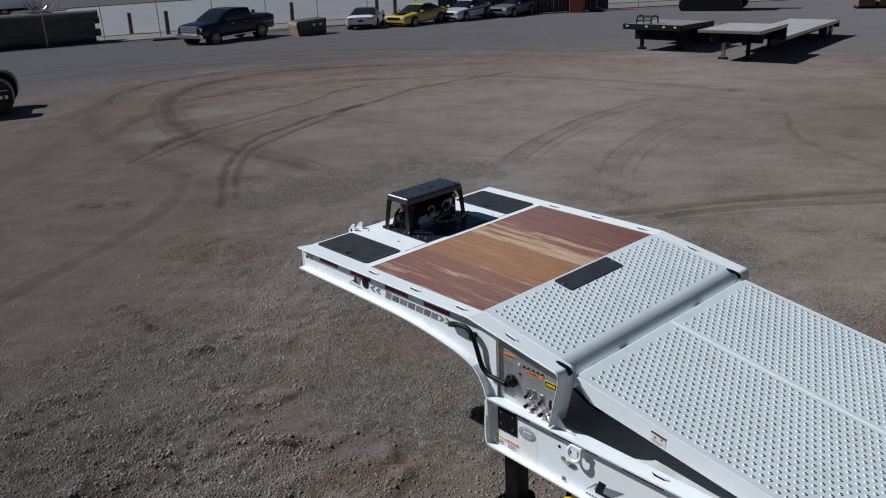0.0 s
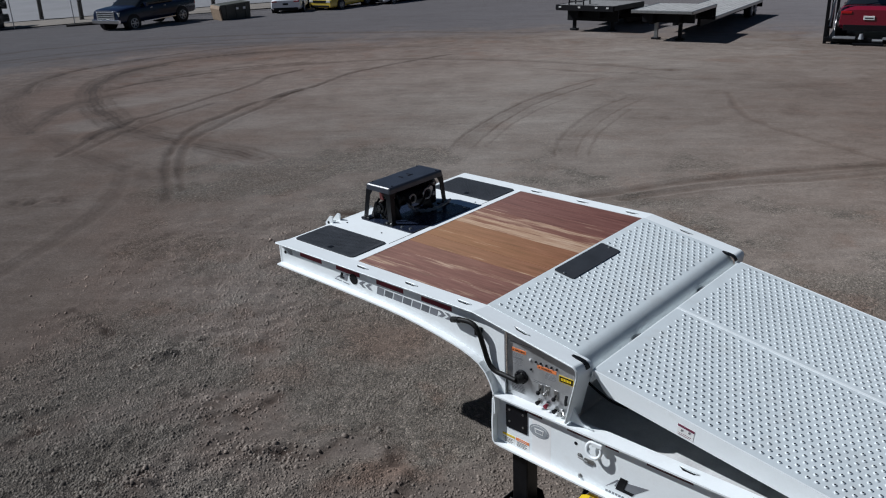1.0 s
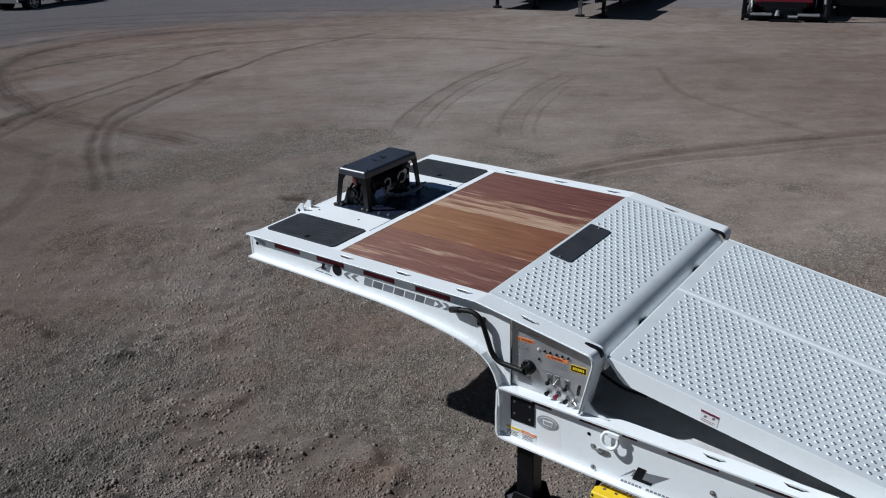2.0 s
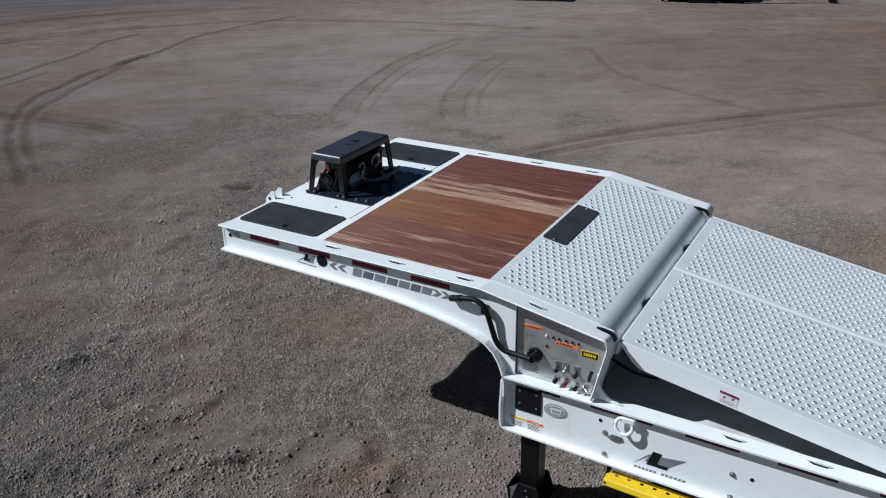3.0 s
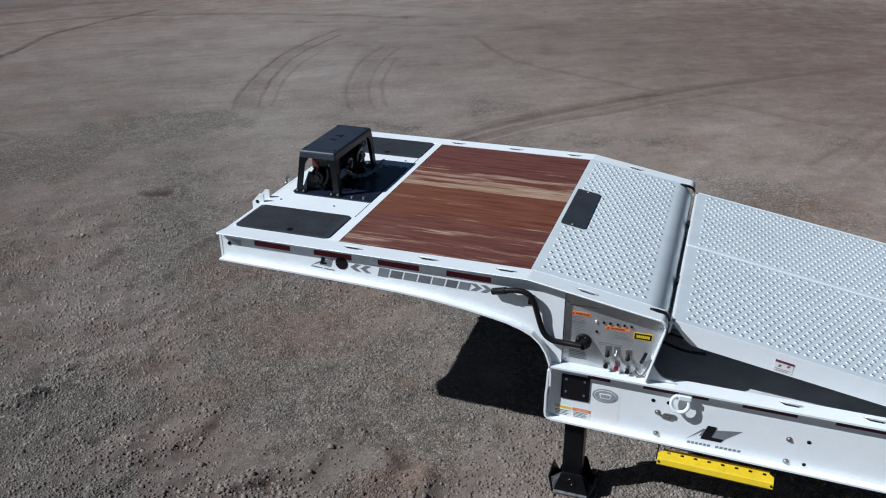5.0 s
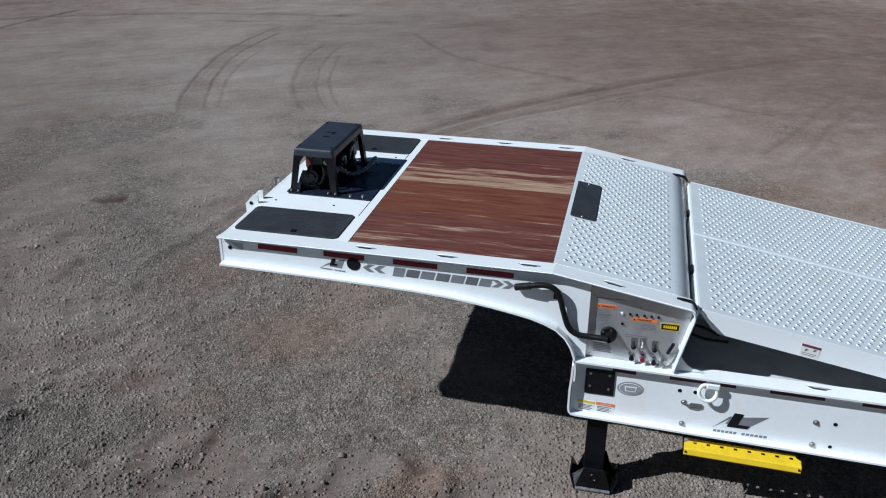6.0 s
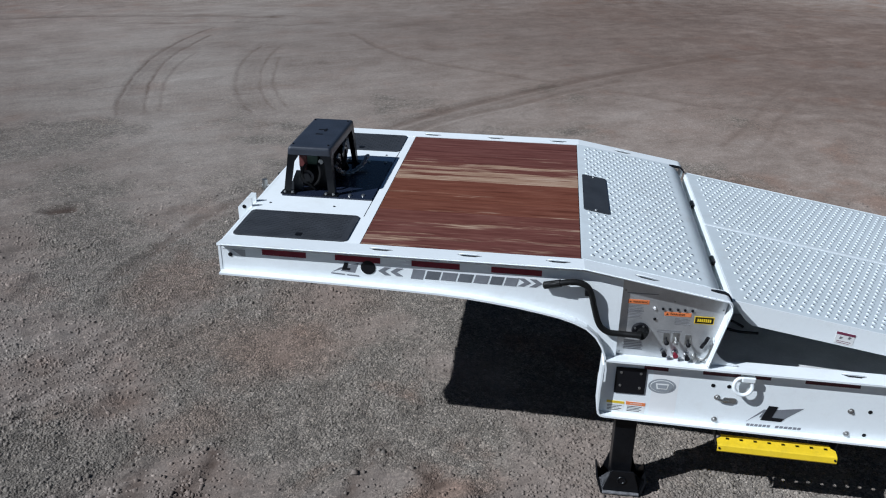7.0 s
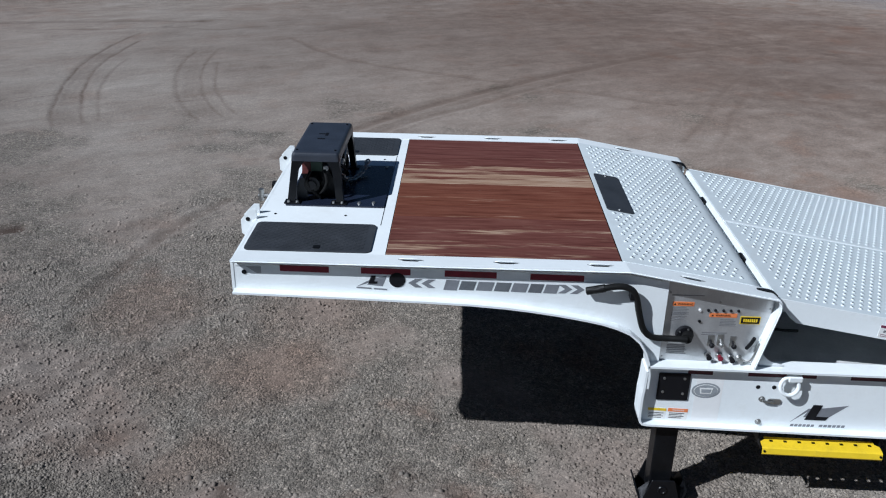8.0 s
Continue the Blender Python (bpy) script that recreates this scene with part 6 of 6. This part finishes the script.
def loft(bm, stations, pts=16, power=4.0):
    """Rounded-box sections along x: (x, z0, z1, half width at the bottom, half width at the top)."""
    rings = []
    for x, z0, z1, w0, w1 in stations:
        ring = []
        for k in range(pts):
            a = 2 * math.pi * (k + 0.5) / pts
            c, s = math.cos(a), math.sin(a)
            u = math.copysign(abs(c) ** (2 / power), c)
            v = math.copysign(abs(s) ** (2 / power), s)
            t = (v + 1) / 2
            ring.append(bm.verts.new((x, u * (w0 + (w1 - w0) * t), z0 + (z1 - z0) * t)))
        rings.append(ring)
    for a, b in zip(rings, rings[1:]):
        for k in range(pts):
            bm.faces.new((a[k], a[(k + 1) % pts], b[(k + 1) % pts], b[k]))
    bm.faces.new(rings[0]), bm.faces.new(rings[-1][::-1])
    bmesh.ops.recalc_face_normals(bm, faces=bm.faces[:])
    return bm


def wheel(parent, x, y, r, w, out, spokes=None):
    bm = bmesh.new()
    cyl(bm, (x, y - w / 2, r), (x, y + w / 2, r), r, None, 24)
    bmesh.ops.bevel(bm, geom=bm.edges[:], offset=0.02, segments=1, affect="EDGES")
    wh = part("wheel", bm, TYRE, parent)
    bm = bmesh.new()
    f = y + out * w / 2
    cyl(bm, (x, f - out * 0.02, r), (x, f + out * 0.004, r), r * 0.64, None, 20)
    rim = part("rim", bm, INK, wh)
    bm = bmesh.new()
    tube(bm, [(x + r * 0.62 * math.cos(k * math.pi / 10), f + out * 0.006, r + r * 0.62 * math.sin(k * math.pi / 10)) for k in range(20)], r * 0.05, 6, True)
    for k in range(6):
        a = k * math.pi / 3
        cyl(bm, (x, f + out * 0.008, r), (x + r * 0.6 * math.cos(a), f + out * 0.008, r + r * 0.6 * math.sin(a)), r * 0.09, r * 0.075, 6)
    part("rim_spoke", bm, spokes or RIM, wh)


def vehicle(name, label, category, at, heading, body, cabin, mat, track, r, wheels_at, extras=None, roof_mat=None, group="parked cars", power=5):
    v = thing(name, label, category, (at[0], at[1], gz(at[0], at[1]) - 0.012), heading, group)
    bm = loft(bmesh.new(), body, 20, power)
    part("body", bm, mat, v, smooth=True)
    bm = loft(bmesh.new(), cabin, 20, power)
    part("window", bm, GLASS, v, "dark glazed cabin", smooth=True)
    hi = [(x, z1 - 0.06, z1 + 0.012, w1 * 1.02, w1 * 0.94) for x, z0, z1, w0, w1 in cabin if z1 > max(c[2] for c in cabin) - 0.10]
    if len(hi) > 1:
        part("roof", loft(bmesh.new(), hi, 20, 5), roof_mat or mat, v, smooth=True)
    for x in wheels_at:
        for s in (1, -1):
            bm = bmesh.new()
            cyl(bm, (x, s * (track - 0.25), r + 0.02), (x, s * (track + 0.075), r + 0.02), r * 1.17, None, 24)
            part("wheel_arch", bm, INK, v)
            wheel(v, x, s * (track - 0.03), r, 0.24, s)
    if extras:
        extras(v)
    return v


def boxpart(v, name, x0, x1, y0, y1, z0, z1, mat, bev=0.01, label=""):
    return part(name, box(bmesh.new(), x0, x1, y0, y1, z0, z1, bev), mat, v, label)


NAVY = surface("navy_paint", (0.007, 0.012, 0.034), 0.22, vary=0.04, scale=2, fine=30, relief=0, coat=0.15, spec=0.3)


def pickup_extras(v):
    boxpart(v, "grille", 2.86, 2.90, -0.60, 0.60, 0.74, 1.16, INK)
    for z in (0.75, 0.86, 0.97, 1.08):
        boxpart(v, "grille_bar", 2.89, 2.925, -0.58, 0.58, z, z + 0.065, RIM, 0.012)
    for y in (-0.58, 0.58):
        boxpart(v, "grille_edge", 2.88, 2.92, y - 0.04, y + 0.04, 0.74, 1.16, RIM, 0.012)
    for s in (1, -1):
        boxpart(v, "headlight", 2.74, 2.88, s * 0.78 - 0.14, s * 0.78 + 0.14, 0.88, 1.10, LAMP)
        boxpart(v, "taillight", -2.93, -2.88, s * 0.90 - 0.07, s * 0.90 + 0.07, 0.95, 1.28, TAIL)
        boxpart(v, "mirror", 0.95, 1.10, s * 1.08 - 0.09, s * 1.08 + 0.09, 1.25, 1.45, NAVY)
        boxpart(v, "sill", -1.2, 1.25, s * 0.98 - 0.04, s * 0.98 + 0.04, 0.40, 0.47, CHROME, 0.015)
        for x in (-0.45, 0.55):
            boxpart(v, "door_handle", x - 0.09, x + 0.09, s * 1.0 - 0.02, s * 1.0 + 0.02, 1.13, 1.16, CHROME, 0.006)
    boxpart(v, "bumper", 2.82, 2.98, -0.95, 0.95, 0.50, 0.72, CHROME, 0.03)
    boxpart(v, "rear_bumper", -3.0, -2.88, -0.92, 0.92, 0.55, 0.70, CHROME, 0.03)
    boxpart(v, "cargo_floor", -2.80, -1.05, -0.75, 0.75, 1.30, 1.385, INK, 0.004, "dark open cargo bed")


pickup = vehicle("pickup_truck", "dark navy crew-cab pickup truck with a chrome grille", "pickup truck", (-37.25, 20.18), -74,
        [(2.89, 0.55, 1.12, 0.90, 0.84), (2.84, 0.48, 1.20, 0.97, 0.90), (2.66, 0.45, 1.27, 1.0, 0.94), (2.2, 0.42, 1.32, 1.01, 0.95), (1.5, 0.40, 1.36, 1.01, 0.96), (1.2, 0.40, 1.36, 1.0, 0.97), (-1.0, 0.40, 1.36, 1.0, 0.97), (-2.8, 0.45, 1.38, 1.0, 0.97), (-2.9, 0.55, 1.36, 0.97, 0.95)],
        [(1.55, 1.22, 1.33, 0.93, 0.86), (1.15, 1.22, 1.63, 0.97, 0.84), (0.80, 1.22, 1.84, 0.97, 0.81), (0.5, 1.22, 1.93, 0.97, 0.80), (0.0, 1.22, 1.97, 0.97, 0.80), (-0.7, 1.22, 1.95, 0.97, 0.80), (-1.06, 1.22, 1.90, 0.97, 0.81), (-1.20, 1.22, 1.38, 0.95, 0.90)],
        NAVY, 0.93, 0.42, (1.95, -1.75), pickup_extras, power=6)
pickup.scale = (0.97, 0.97, 0.89)


def coupe(name, label, at, heading, mat, extras=None, roof_mat=None, long=5.0, high=1.45):
    k, h = long / 5.0, high / 1.45
    body = [(2.5 * k, 0.30, 0.72, 0.84, 0.80), (2.36 * k, 0.22, 0.84, 0.93, 0.87), (1.0 * k, 0.20, 0.95, 0.95, 0.89), (0.2 * k, 0.20, 0.96, 0.95, 0.90), (-1.6 * k, 0.20, 1.02, 0.96, 0.90), (-2.3 * k, 0.28, 1.02, 0.93, 0.86), (-2.48 * k, 0.40, 0.92, 0.85, 0.80)]
    cab = [(0.95 * k, 0.86, 0.92, 0.84, 0.78), (0.15 * k, 0.9, 1.36 * h, 0.86, 0.60), (-0.2 * k, 0.9, 1.44 * h, 0.86, 0.60), (-0.9 * k, 0.9, 1.42 * h, 0.86, 0.60), (-1.85 * k, 0.94, 1.04, 0.82, 0.74)]

    def more(v):
        for s in (1, -1):
            boxpart(v, "headlight", 2.44 * k, 2.515 * k, s * 0.66 - 0.15, s * 0.66 + 0.15, 0.60, 0.74, LAMP)
            boxpart(v, "taillight", -2.50 * k, -2.43 * k, s * 0.66 - 0.16, s * 0.66 + 0.16, 0.80, 0.88, TAIL)
            boxpart(v, "mirror", 0.62 * k, 0.78 * k, s * 0.98 - 0.08, s * 0.98 + 0.08, 0.95, 1.08, mat)
        boxpart(v, "grille", 2.47 * k, 2.52 * k, -0.50, 0.50, 0.58, 0.74, INK)
        boxpart(v, "air_dam", 2.44 * k, 2.515 * k, -0.70, 0.70, 0.30, 0.42, INK)
        boxpart(v, "rear_apron", -2.49 * k, -2.36 * k, -0.72, 0.72, 0.28, 0.46, INK)
        boxpart(v, "number_plate", -2.505 * k, -2.46 * k, -0.16, 0.16, 0.62, 0.74, INK, 0.004)
        if extras:
            extras(v, k)
    return vehicle(name, label, "car", at, heading, body, cab, mat, 0.885, 0.34, (1.48 * k, -1.45 * k), more, roof_mat)


def stripe_hood(v, k):
    bm = box(bmesh.new(), 1.05 * k, 2.2 * k, -0.36, 0.36, 0.92, 0.965, 0.02)
    part("hood_scoop", bm, INK, v, "matt black hood scoop")


def side_stripe(v, k):
    for s in (1, -1):
        boxpart(v, "side_stripe", -2.2 * k, 1.9 * k, s * 0.945 - 0.012, s * 0.945 + 0.012, 0.74, 0.82, NAVY, 0.003)


small_coupe = coupe("coupe", "white two-door coupe with a dark roof, seen parked near the fence", (-35.9, 28.9), 133, paint("white_car_paint", (0.72, 0.73, 0.75)), None, paint("black_roof", (0.01, 0.01, 0.012)), 4.6, 1.38)
yellow_car = coupe("muscle_car", "bright yellow muscle car with a black hood scoop", (-34.1, 31.4), -78, paint("yellow_car_paint", (0.58, 0.42, 0.06)), stripe_hood)
white_car = coupe("muscle_car", "white muscle car with a dark side stripe", (-33.9, 35.4), -76, paint("pearl_car_paint", (0.62, 0.64, 0.68)), side_stripe)
grey_car = coupe("sedan", "silver-grey four-door sedan parked in the row", (-33.2, 39.0), -76, paint("grey_car_paint", (0.16, 0.18, 0.21), 0.25), None, None, 4.8, 1.47)

small_coupe.scale = (0.96, 0.96, 0.87)
yellow_car.scale = (0.91, 0.93, 0.87)
white_car.scale = (0.86, 0.90, 0.87)
grey_car.scale = (0.86, 0.90, 0.87)

# steel skip box by the fence
skip_m = surface("dull_green_steel", (0.06, 0.062, 0.05), 0.6, vary=0.25, scale=3)
skip = thing("skip_box", "dull green steel box with a rusty tan end wall", "skip", on_ground(-35.2, 24.2), 78)
bm = bmesh.new()
prism(bm, [(-0.8, 0.0), (0.8, 0.0), (0.85, 0.88), (-0.9, 0.80)], -0.6, 0.6)
bmesh.ops.bevel(bm, geom=bm.edges[:], offset=0.02, segments=1, affect="EDGES")
part("skip_body", bm, skip_m, skip)
bm = bmesh.new()
prism(bm, [(-0.9, 0.0), (-0.84, 0.0), (-0.95, 0.78), (-1.0, 0.60)], -0.62, 0.62)
part("end_wall", bm, surface("tan_panel", (0.26, 0.19, 0.13), 0.7, vary=0.2), skip, "tan end panel")
for s in (-0.55, 0.0, 0.55):
    bm = box(bmesh.new(), s - 0.04, s + 0.04, -0.645, -0.60, 0.03, 0.80, 0.008)
    part("rib", bm, skip_m, skip)
for x in (0.05, 0.45):
    bm = box(bmesh.new(), x - 0.07, x + 0.07, -0.655, -0.645, 0.52, 0.64, 0.002)
    part("sticker", bm, LABEL, skip)


# flat trailers parked across the yard
DECKING = surface("grey_decking", (0.38, 0.375, 0.365), 0.75, vary=0.2, scale=3, fine=25, relief=0.3)


def flat_trailer(label, at, heading, deck_mat, w, leg_y, rack, neck, length, high, step, r, pitch):
    v = thing("flatbed_trailer", label, "trailer", (0, 0, 0), 0, "flatbed trailers across the yard")
    v.matrix_world = pose(*on_ground(*at), 0, pitch, heading)
    n = 10
    for a, b, z in ((0.0, -neck, high + step), (-neck, -length, high)):
        for k in range(n):
            y0 = -w + 2 * w * k / n
            bm = box(bmesh.new(), min(a, b), max(a, b), y0 + 0.006, y0 + 2 * w / n - 0.006, z - 0.05, z, 0.004)
            part("deck_board", bm, deck_mat, v)
        for s in (1, -1):
            bm = box(bmesh.new(), min(a, b), max(a, b), s * w - 0.03, s * w + 0.03, z - (0.17 if rack else 0.10), z + 0.01, 0.01)
            part("side_rail", bm, INK if rack else STEEL, v)
    bm = box(bmesh.new(), -0.03, 0.03, -w, w, high + step - (0.2 if rack else 0.09), high + step + 0.01, 0.01)
    part("front_bolster", bm, INK if rack else STEEL, v)
    bm = box(bmesh.new(), -neck - 0.05, -neck, -w, w, high - 0.1, high + step - 0.01, 0.01)
    part("step_face", bm, INK, v)
    for x in (-0.75, -neck):
        bm = box(bmesh.new(), x - 0.05, x + 0.05, -w + 0.15, w - 0.1, high + step - (0.62 if rack else 0.45), high + step - 0.06, 0.01)
        part("crossmember", bm, INK, v)
    for s in (0.45, -0.45):
        bm = box(bmesh.new(), -length + 0.1, -neck, s - 0.06, s + 0.06, high - 0.36, high - 0.06, 0.01)
        beam = part("main_beam", bm, INK, v)
        bm = box(bmesh.new(), -neck, -0.3, s - 0.06, s + 0.06, high + step - 0.48, high + step - 0.06, 0.01)
        part("neck_beam", bm, INK, beam)
    for s in (leg_y, -leg_y):
        bm = bmesh.new()
        box(bm, -0.95, -0.83, s - 0.06, s + 0.06, 0.06, high + step - 0.06, 0.008)
        leg = part("landing_leg", bm, INK if rack or s > 0 else STEEL, v)
        bm = box(bmesh.new(), -1.02, -0.76, s - 0.14, s + 0.14, 0.0, 0.07, 0.01)
        part("leg_foot", bm, INK, leg)
    for x in (-length + 1.0, -length + 1.0 + 2.5 * r):
        for s in (1, -1):
            wheel(v, x, s * (w - 0.2), r, 0.28, s, INK if rack else None)
    bm = box(bmesh.new(), -length - 0.06, -length, -w, w, high - 0.3, high, 0.01)
    part("rear_bumper", bm, INK, v)
    if rack:
        rk = new("rack")
        rk.parent = v
        top = high + step
        for y in (-0.74, -0.14):
            bm = bmesh.new()
            tube(bm, spline([(-0.20, y, top), (-0.28, y, top + 0.26), (-0.72, y, top + 0.26), (-0.80, y, top)], 4), 0.028, 8)
            part("rack_hoop", bm, INK, rk)
        for x, z in ((-0.28, 0.26), (-0.50, 0.27), (-0.72, 0.26), (-0.23, 0.12)):
            bm = bmesh.new()
            cyl(bm, (x, -0.74, top + z), (x, -0.14, top + z), 0.022, None, 8)
            part("rack_bar", bm, INK, rk)
        for y in (-1.0, -0.2, 0.5, 0.95):
            bm = box(bmesh.new(), 0.03, 0.045, y - 0.05, y + 0.05, top - 0.10, top - 0.04, 0.003)
            part("marker_lamp", bm, LAMP, v)
    return v


flat_trailer("black drop-deck trailer with a tubular rack on its nose", (-12.30, 24.10), -82, surface("worn_grey_deck", (0.24, 0.235, 0.23), 0.75, vary=0.3), 1.18, 0.8, True, 3.0, 8.0, 0.52, 0.48, 0.25, -2.7)
flat_trailer("aluminium-decked drop-deck trailer standing empty on its landing leg", (-8.25, 22.55), -79, DECKING, 1.03, 0.42, False, 3.1, 11.2, 0.60, 0.44, 0.29, -1.9)


# car carrier with a red car on it
def carrier():
    v = thing("car_carrier", "black steel car carrier with tail ramps, parked across the yard", "trailer", on_ground(-2.36, 25.05), -76)
    boxpart(v, "platform", -6.0, -0.3, -1.22, 1.22, 0.06, 0.14, BLACK, 0.02)
    for y in (-0.72, 0.72):
        boxpart(v, "loading_ramp", -0.3, 0.15, y - 0.33, y + 0.33, 0.20, 0.24, GALV, 0.01)
    boxpart(v, "tail_beam", -0.12, 0.02, -1.3, 1.3, 0.08, 0.22, BLACK, 0.02)
    boxpart(v, "tow_bar", 0.02, 0.24, -0.45, 0.45, 0.03, 0.09, BLACK, 0.01)
    bm = bmesh.new()
    cyl(bm, (0.02, -0.22, 0.2), (0.02, -0.22, 0.36), 0.09, 0.05, 12)
    cyl(bm, (0.05, 0.1, 0.16), (0.05, 0.4, 0.16), 0.05, None, 10)
    part("coupling", bm, GALV, v)
    for y in (-1.28, 1.28):
        for x in (-0.15, -2.2, -4.4):
            bm = box(bmesh.new(), x - 0.06, x + 0.06, y - 0.05, y + 0.05, 0.0 if x > -1 else 0.2, 3.2, 0.01)
            part("upright", bm, BLACK, v)
        bm = bmesh.new()
        cyl(bm, (-0.15, y * 0.93, 0.55), (-0.5, y * 0.80, 2.4), 0.035, None, 8)
        part("ram", bm, GALV, v)
        bm = bmesh.new()
        cyl(bm, (-0.2, y * 0.98, 0.2), (-0.2, y * 0.98, 0.75), 0.09, 0.07, 10)
        part("jack_housing", bm, BLACK, v)
        boxpart(v, "upper_rail", -6.0, 0.0, y - 0.08, y + 0.08, 2.6, 2.75, BLACK, 0.02)
        wheel(v, -3.0, y * 0.8, 0.4, 0.26, 1 if y > 0 else -1)


carrier()
red = coupe("hatchback", "red car standing on the car carrier, tail towards the yard", (-3.0, 27.3), 104, paint("red_car_paint", (0.17, 0.007, 0.022)), None, None, 4.4, 1.32)
for child in red.children:
    if child.name.startswith("number_plate"):
        child.data.materials[0] = LABEL
boxpart(red, "plate_bar", -2.212, -2.203, -0.12, 0.12, 0.665, 0.69, INK, 0.001)
red.location.z = gz(-2.4, 24.8) - 0.012 + 0.14

# dark box trailer beside the carrier
bt = thing("box_trailer", "dark enclosed box trailer with pale trim lines", "trailer", on_ground(-0.24, 27.5), -76)
boxpart(bt, "trailer_body", -6.0, 0.0, -1.25, 1.25, 0.35, 3.0, BLACK, 0.03)
for z in (0.75, 1.45):
    boxpart(bt, "trim_line", 0.0, 0.012, -1.2, 1.2, z, z + 0.05, LABEL, 0.002)
for y in (-1.0, 1.0):
    wheel(bt, -4.0, y, 0.38, 0.24, 1 if y > 0 else -1)
    boxpart(bt, "prop_leg", -0.4, -0.3, y - 0.05, y + 0.05, 0.0, 0.5, BLACK, 0.01)

# tail of a dark trailer parked at the yard's side
lt = thing("lowbed_trailer", "black lowbed trailer with rounded wheel guards and pale lettering", "trailer", on_ground(-19.90, 3.50), 69)
boxpart(lt, "chassis", -6.0, -0.35, 0.55, 1.85, 0.62, 0.80, BLACK, 0.02)
boxpart(lt, "deck", -6.0, -1.75, 0.0, 2.4, 0.80, 0.90, BLACK, 0.02)
boxpart(lt, "bumper", -0.40, -0.28, 0.40, 2.0, 0.45, 0.66, BLACK, 0.02)
for y, out in ((0.0, -1), (2.4, 1)):
    a, b = sorted((y, y - out * 0.58))
    bm = bmesh.new()
    prism(bm, rounded(-1.60, 0.0, 0.10, 1.06, 0.40, 6), a, b)
    guard = part("wheel_guard", bm, BLACK, lt)
    if out < 0:
        for k in range(6):
            boxpart(guard, "lettering_bar", -0.92 + k * 0.14, -0.83 + k * 0.14, -0.010, -0.002, 0.52, 0.62, LABEL, 0.002)
        boxpart(guard, "trim_line", -1.45, -0.10, -0.012, -0.002, 0.74, 0.77, STEEL, 0.002)
    wheel(lt, -0.72, y - out * 0.29, 0.42, 0.40, out)

# machines and heaps at the far side of the yard
dm = thing("crawler_machine", "large dark tracked machine at the far side of the yard", "machine", on_ground(-23.4, 47.6), 20)
for y in (-1.3, 1.3):
    bm = bmesh.new()
    prism(bm, rounded(-1.9, 1.9, 0.0, 0.85, 0.38, 5), y - 0.3, y + 0.3)
    part("track", bm, INK, dm)
boxpart(dm, "undercarriage", -1.2, 1.2, -1.05, 1.05, 0.4, 1.0, BLACK, 0.03)
boxpart(dm, "upper_body", -2.0, 1.6, -1.35, 1.35, 1.0, 2.2, surface("machine_dark", (0.05, 0.045, 0.03), 0.5), 0.08)
boxpart(dm, "cab", 0.3, 1.7, 0.2, 1.3, 2.2, 3.2, GLASS, 0.06)
rb = thing("fuel_cabinet", "rust-red steel cabinet standing on the yard", "cabinet", on_ground(-30.6, 42.6), 30)
boxpart(rb, "cabinet_body", -0.45, 0.45, -0.45, 0.45, 0.0, 1.25, RUST, 0.02)
boxpart(rb, "cabinet_door", 0.45, 0.47, -0.40, 0.40, 0.06, 1.18, RUST, 0.01)
ty = thing("spare_tyre", "used tyre lying beside the rust-red cabinet", "tyre", on_ground(-29.6, 43.4), 0)
bm = bmesh.new()
tube(bm, [(0.36 * math.cos(k * math.pi / 12), 0.36 * math.sin(k * math.pi / 12), 0.12) for k in range(24)], 0.13, 10, True)
part("tread", bm, TYRE, ty, smooth=True)
for k in range(2, 4):
    pl = thing("pallet_load", "low stack of tan timber on a dark base", "timber stack", on_ground(-17.5 + k * 0.95, 50.3 + k * 0.75), 40, "timber stacks")
    boxpart(pl, "skid", -0.5, 0.5, -0.4, 0.4, 0.0, 0.16, INK, 0.01)
    for j in range(4):
        boxpart(pl, "board_layer", -0.48, 0.48, -0.4, 0.4, 0.165 + j * 0.12, 0.275 + j * 0.12, surface("tan_timber", (0.17, 0.10, 0.065), 0.8, vary=0.2) if k == 2 and j == 0 else bpy.data.materials["tan_timber"], 0.01)

# loaded trailer and truck on the concrete lot
ld = thing("scrap_trailer", "low trailer loaded with rusty red frames", "trailer", on_ground(-99.3, 31.2), 65)
ld.scale = (1.15, 1.15, 1.15)
boxpart(ld, "deck", -2.2, 2.2, -1.1, 1.1, 0.55, 0.70, GALV, 0.02)
for x in (-0.8, 0.3):
    for y in (-1.0, 1.0):
        wheel(ld, x, y, 0.36, 0.22, 1 if y > 0 else -1)
rr = random.Random(8)
for k in range(14):
    bm = bmesh.new()
    x, y = rr.uniform(-1.9, 1.9), rr.uniform(-0.8, 0.8)
    cyl(bm, (x, y, 0.7), (x + rr.uniform(-0.6, 0.6), y + rr.uniform(-0.3, 0.3), rr.uniform(1.0, 1.7)), 0.05, None, 6)
    part("frame_tube", bm, RUST if k % 3 else GALV, ld)
wt = thing("box_truck", "white truck with dark wheels standing on the concrete", "truck", on_ground(-119.0, 34.5), 65)
boxpart(wt, "cargo_box", -3.5, 1.4, -1.2, 1.2, 0.9, 3.3, LABEL, 0.04)
boxpart(wt, "cab", 1.5, 3.2, -1.1, 1.1, 0.6, 2.6, LABEL, 0.15)
boxpart(wt, "windscreen", 3.1, 3.22, -0.95, 0.95, 1.6, 2.35, GLASS, 0.03)
boxpart(wt, "chassis", -3.4, 3.0, -0.5, 0.5, 0.5, 0.9, INK, 0.02)
for x in (-2.4, -1.4, 2.4):
    for y in (-1.0, 1.0):
        wheel(wt, x, y, 0.48, 0.28, 1 if y > 0 else -1)
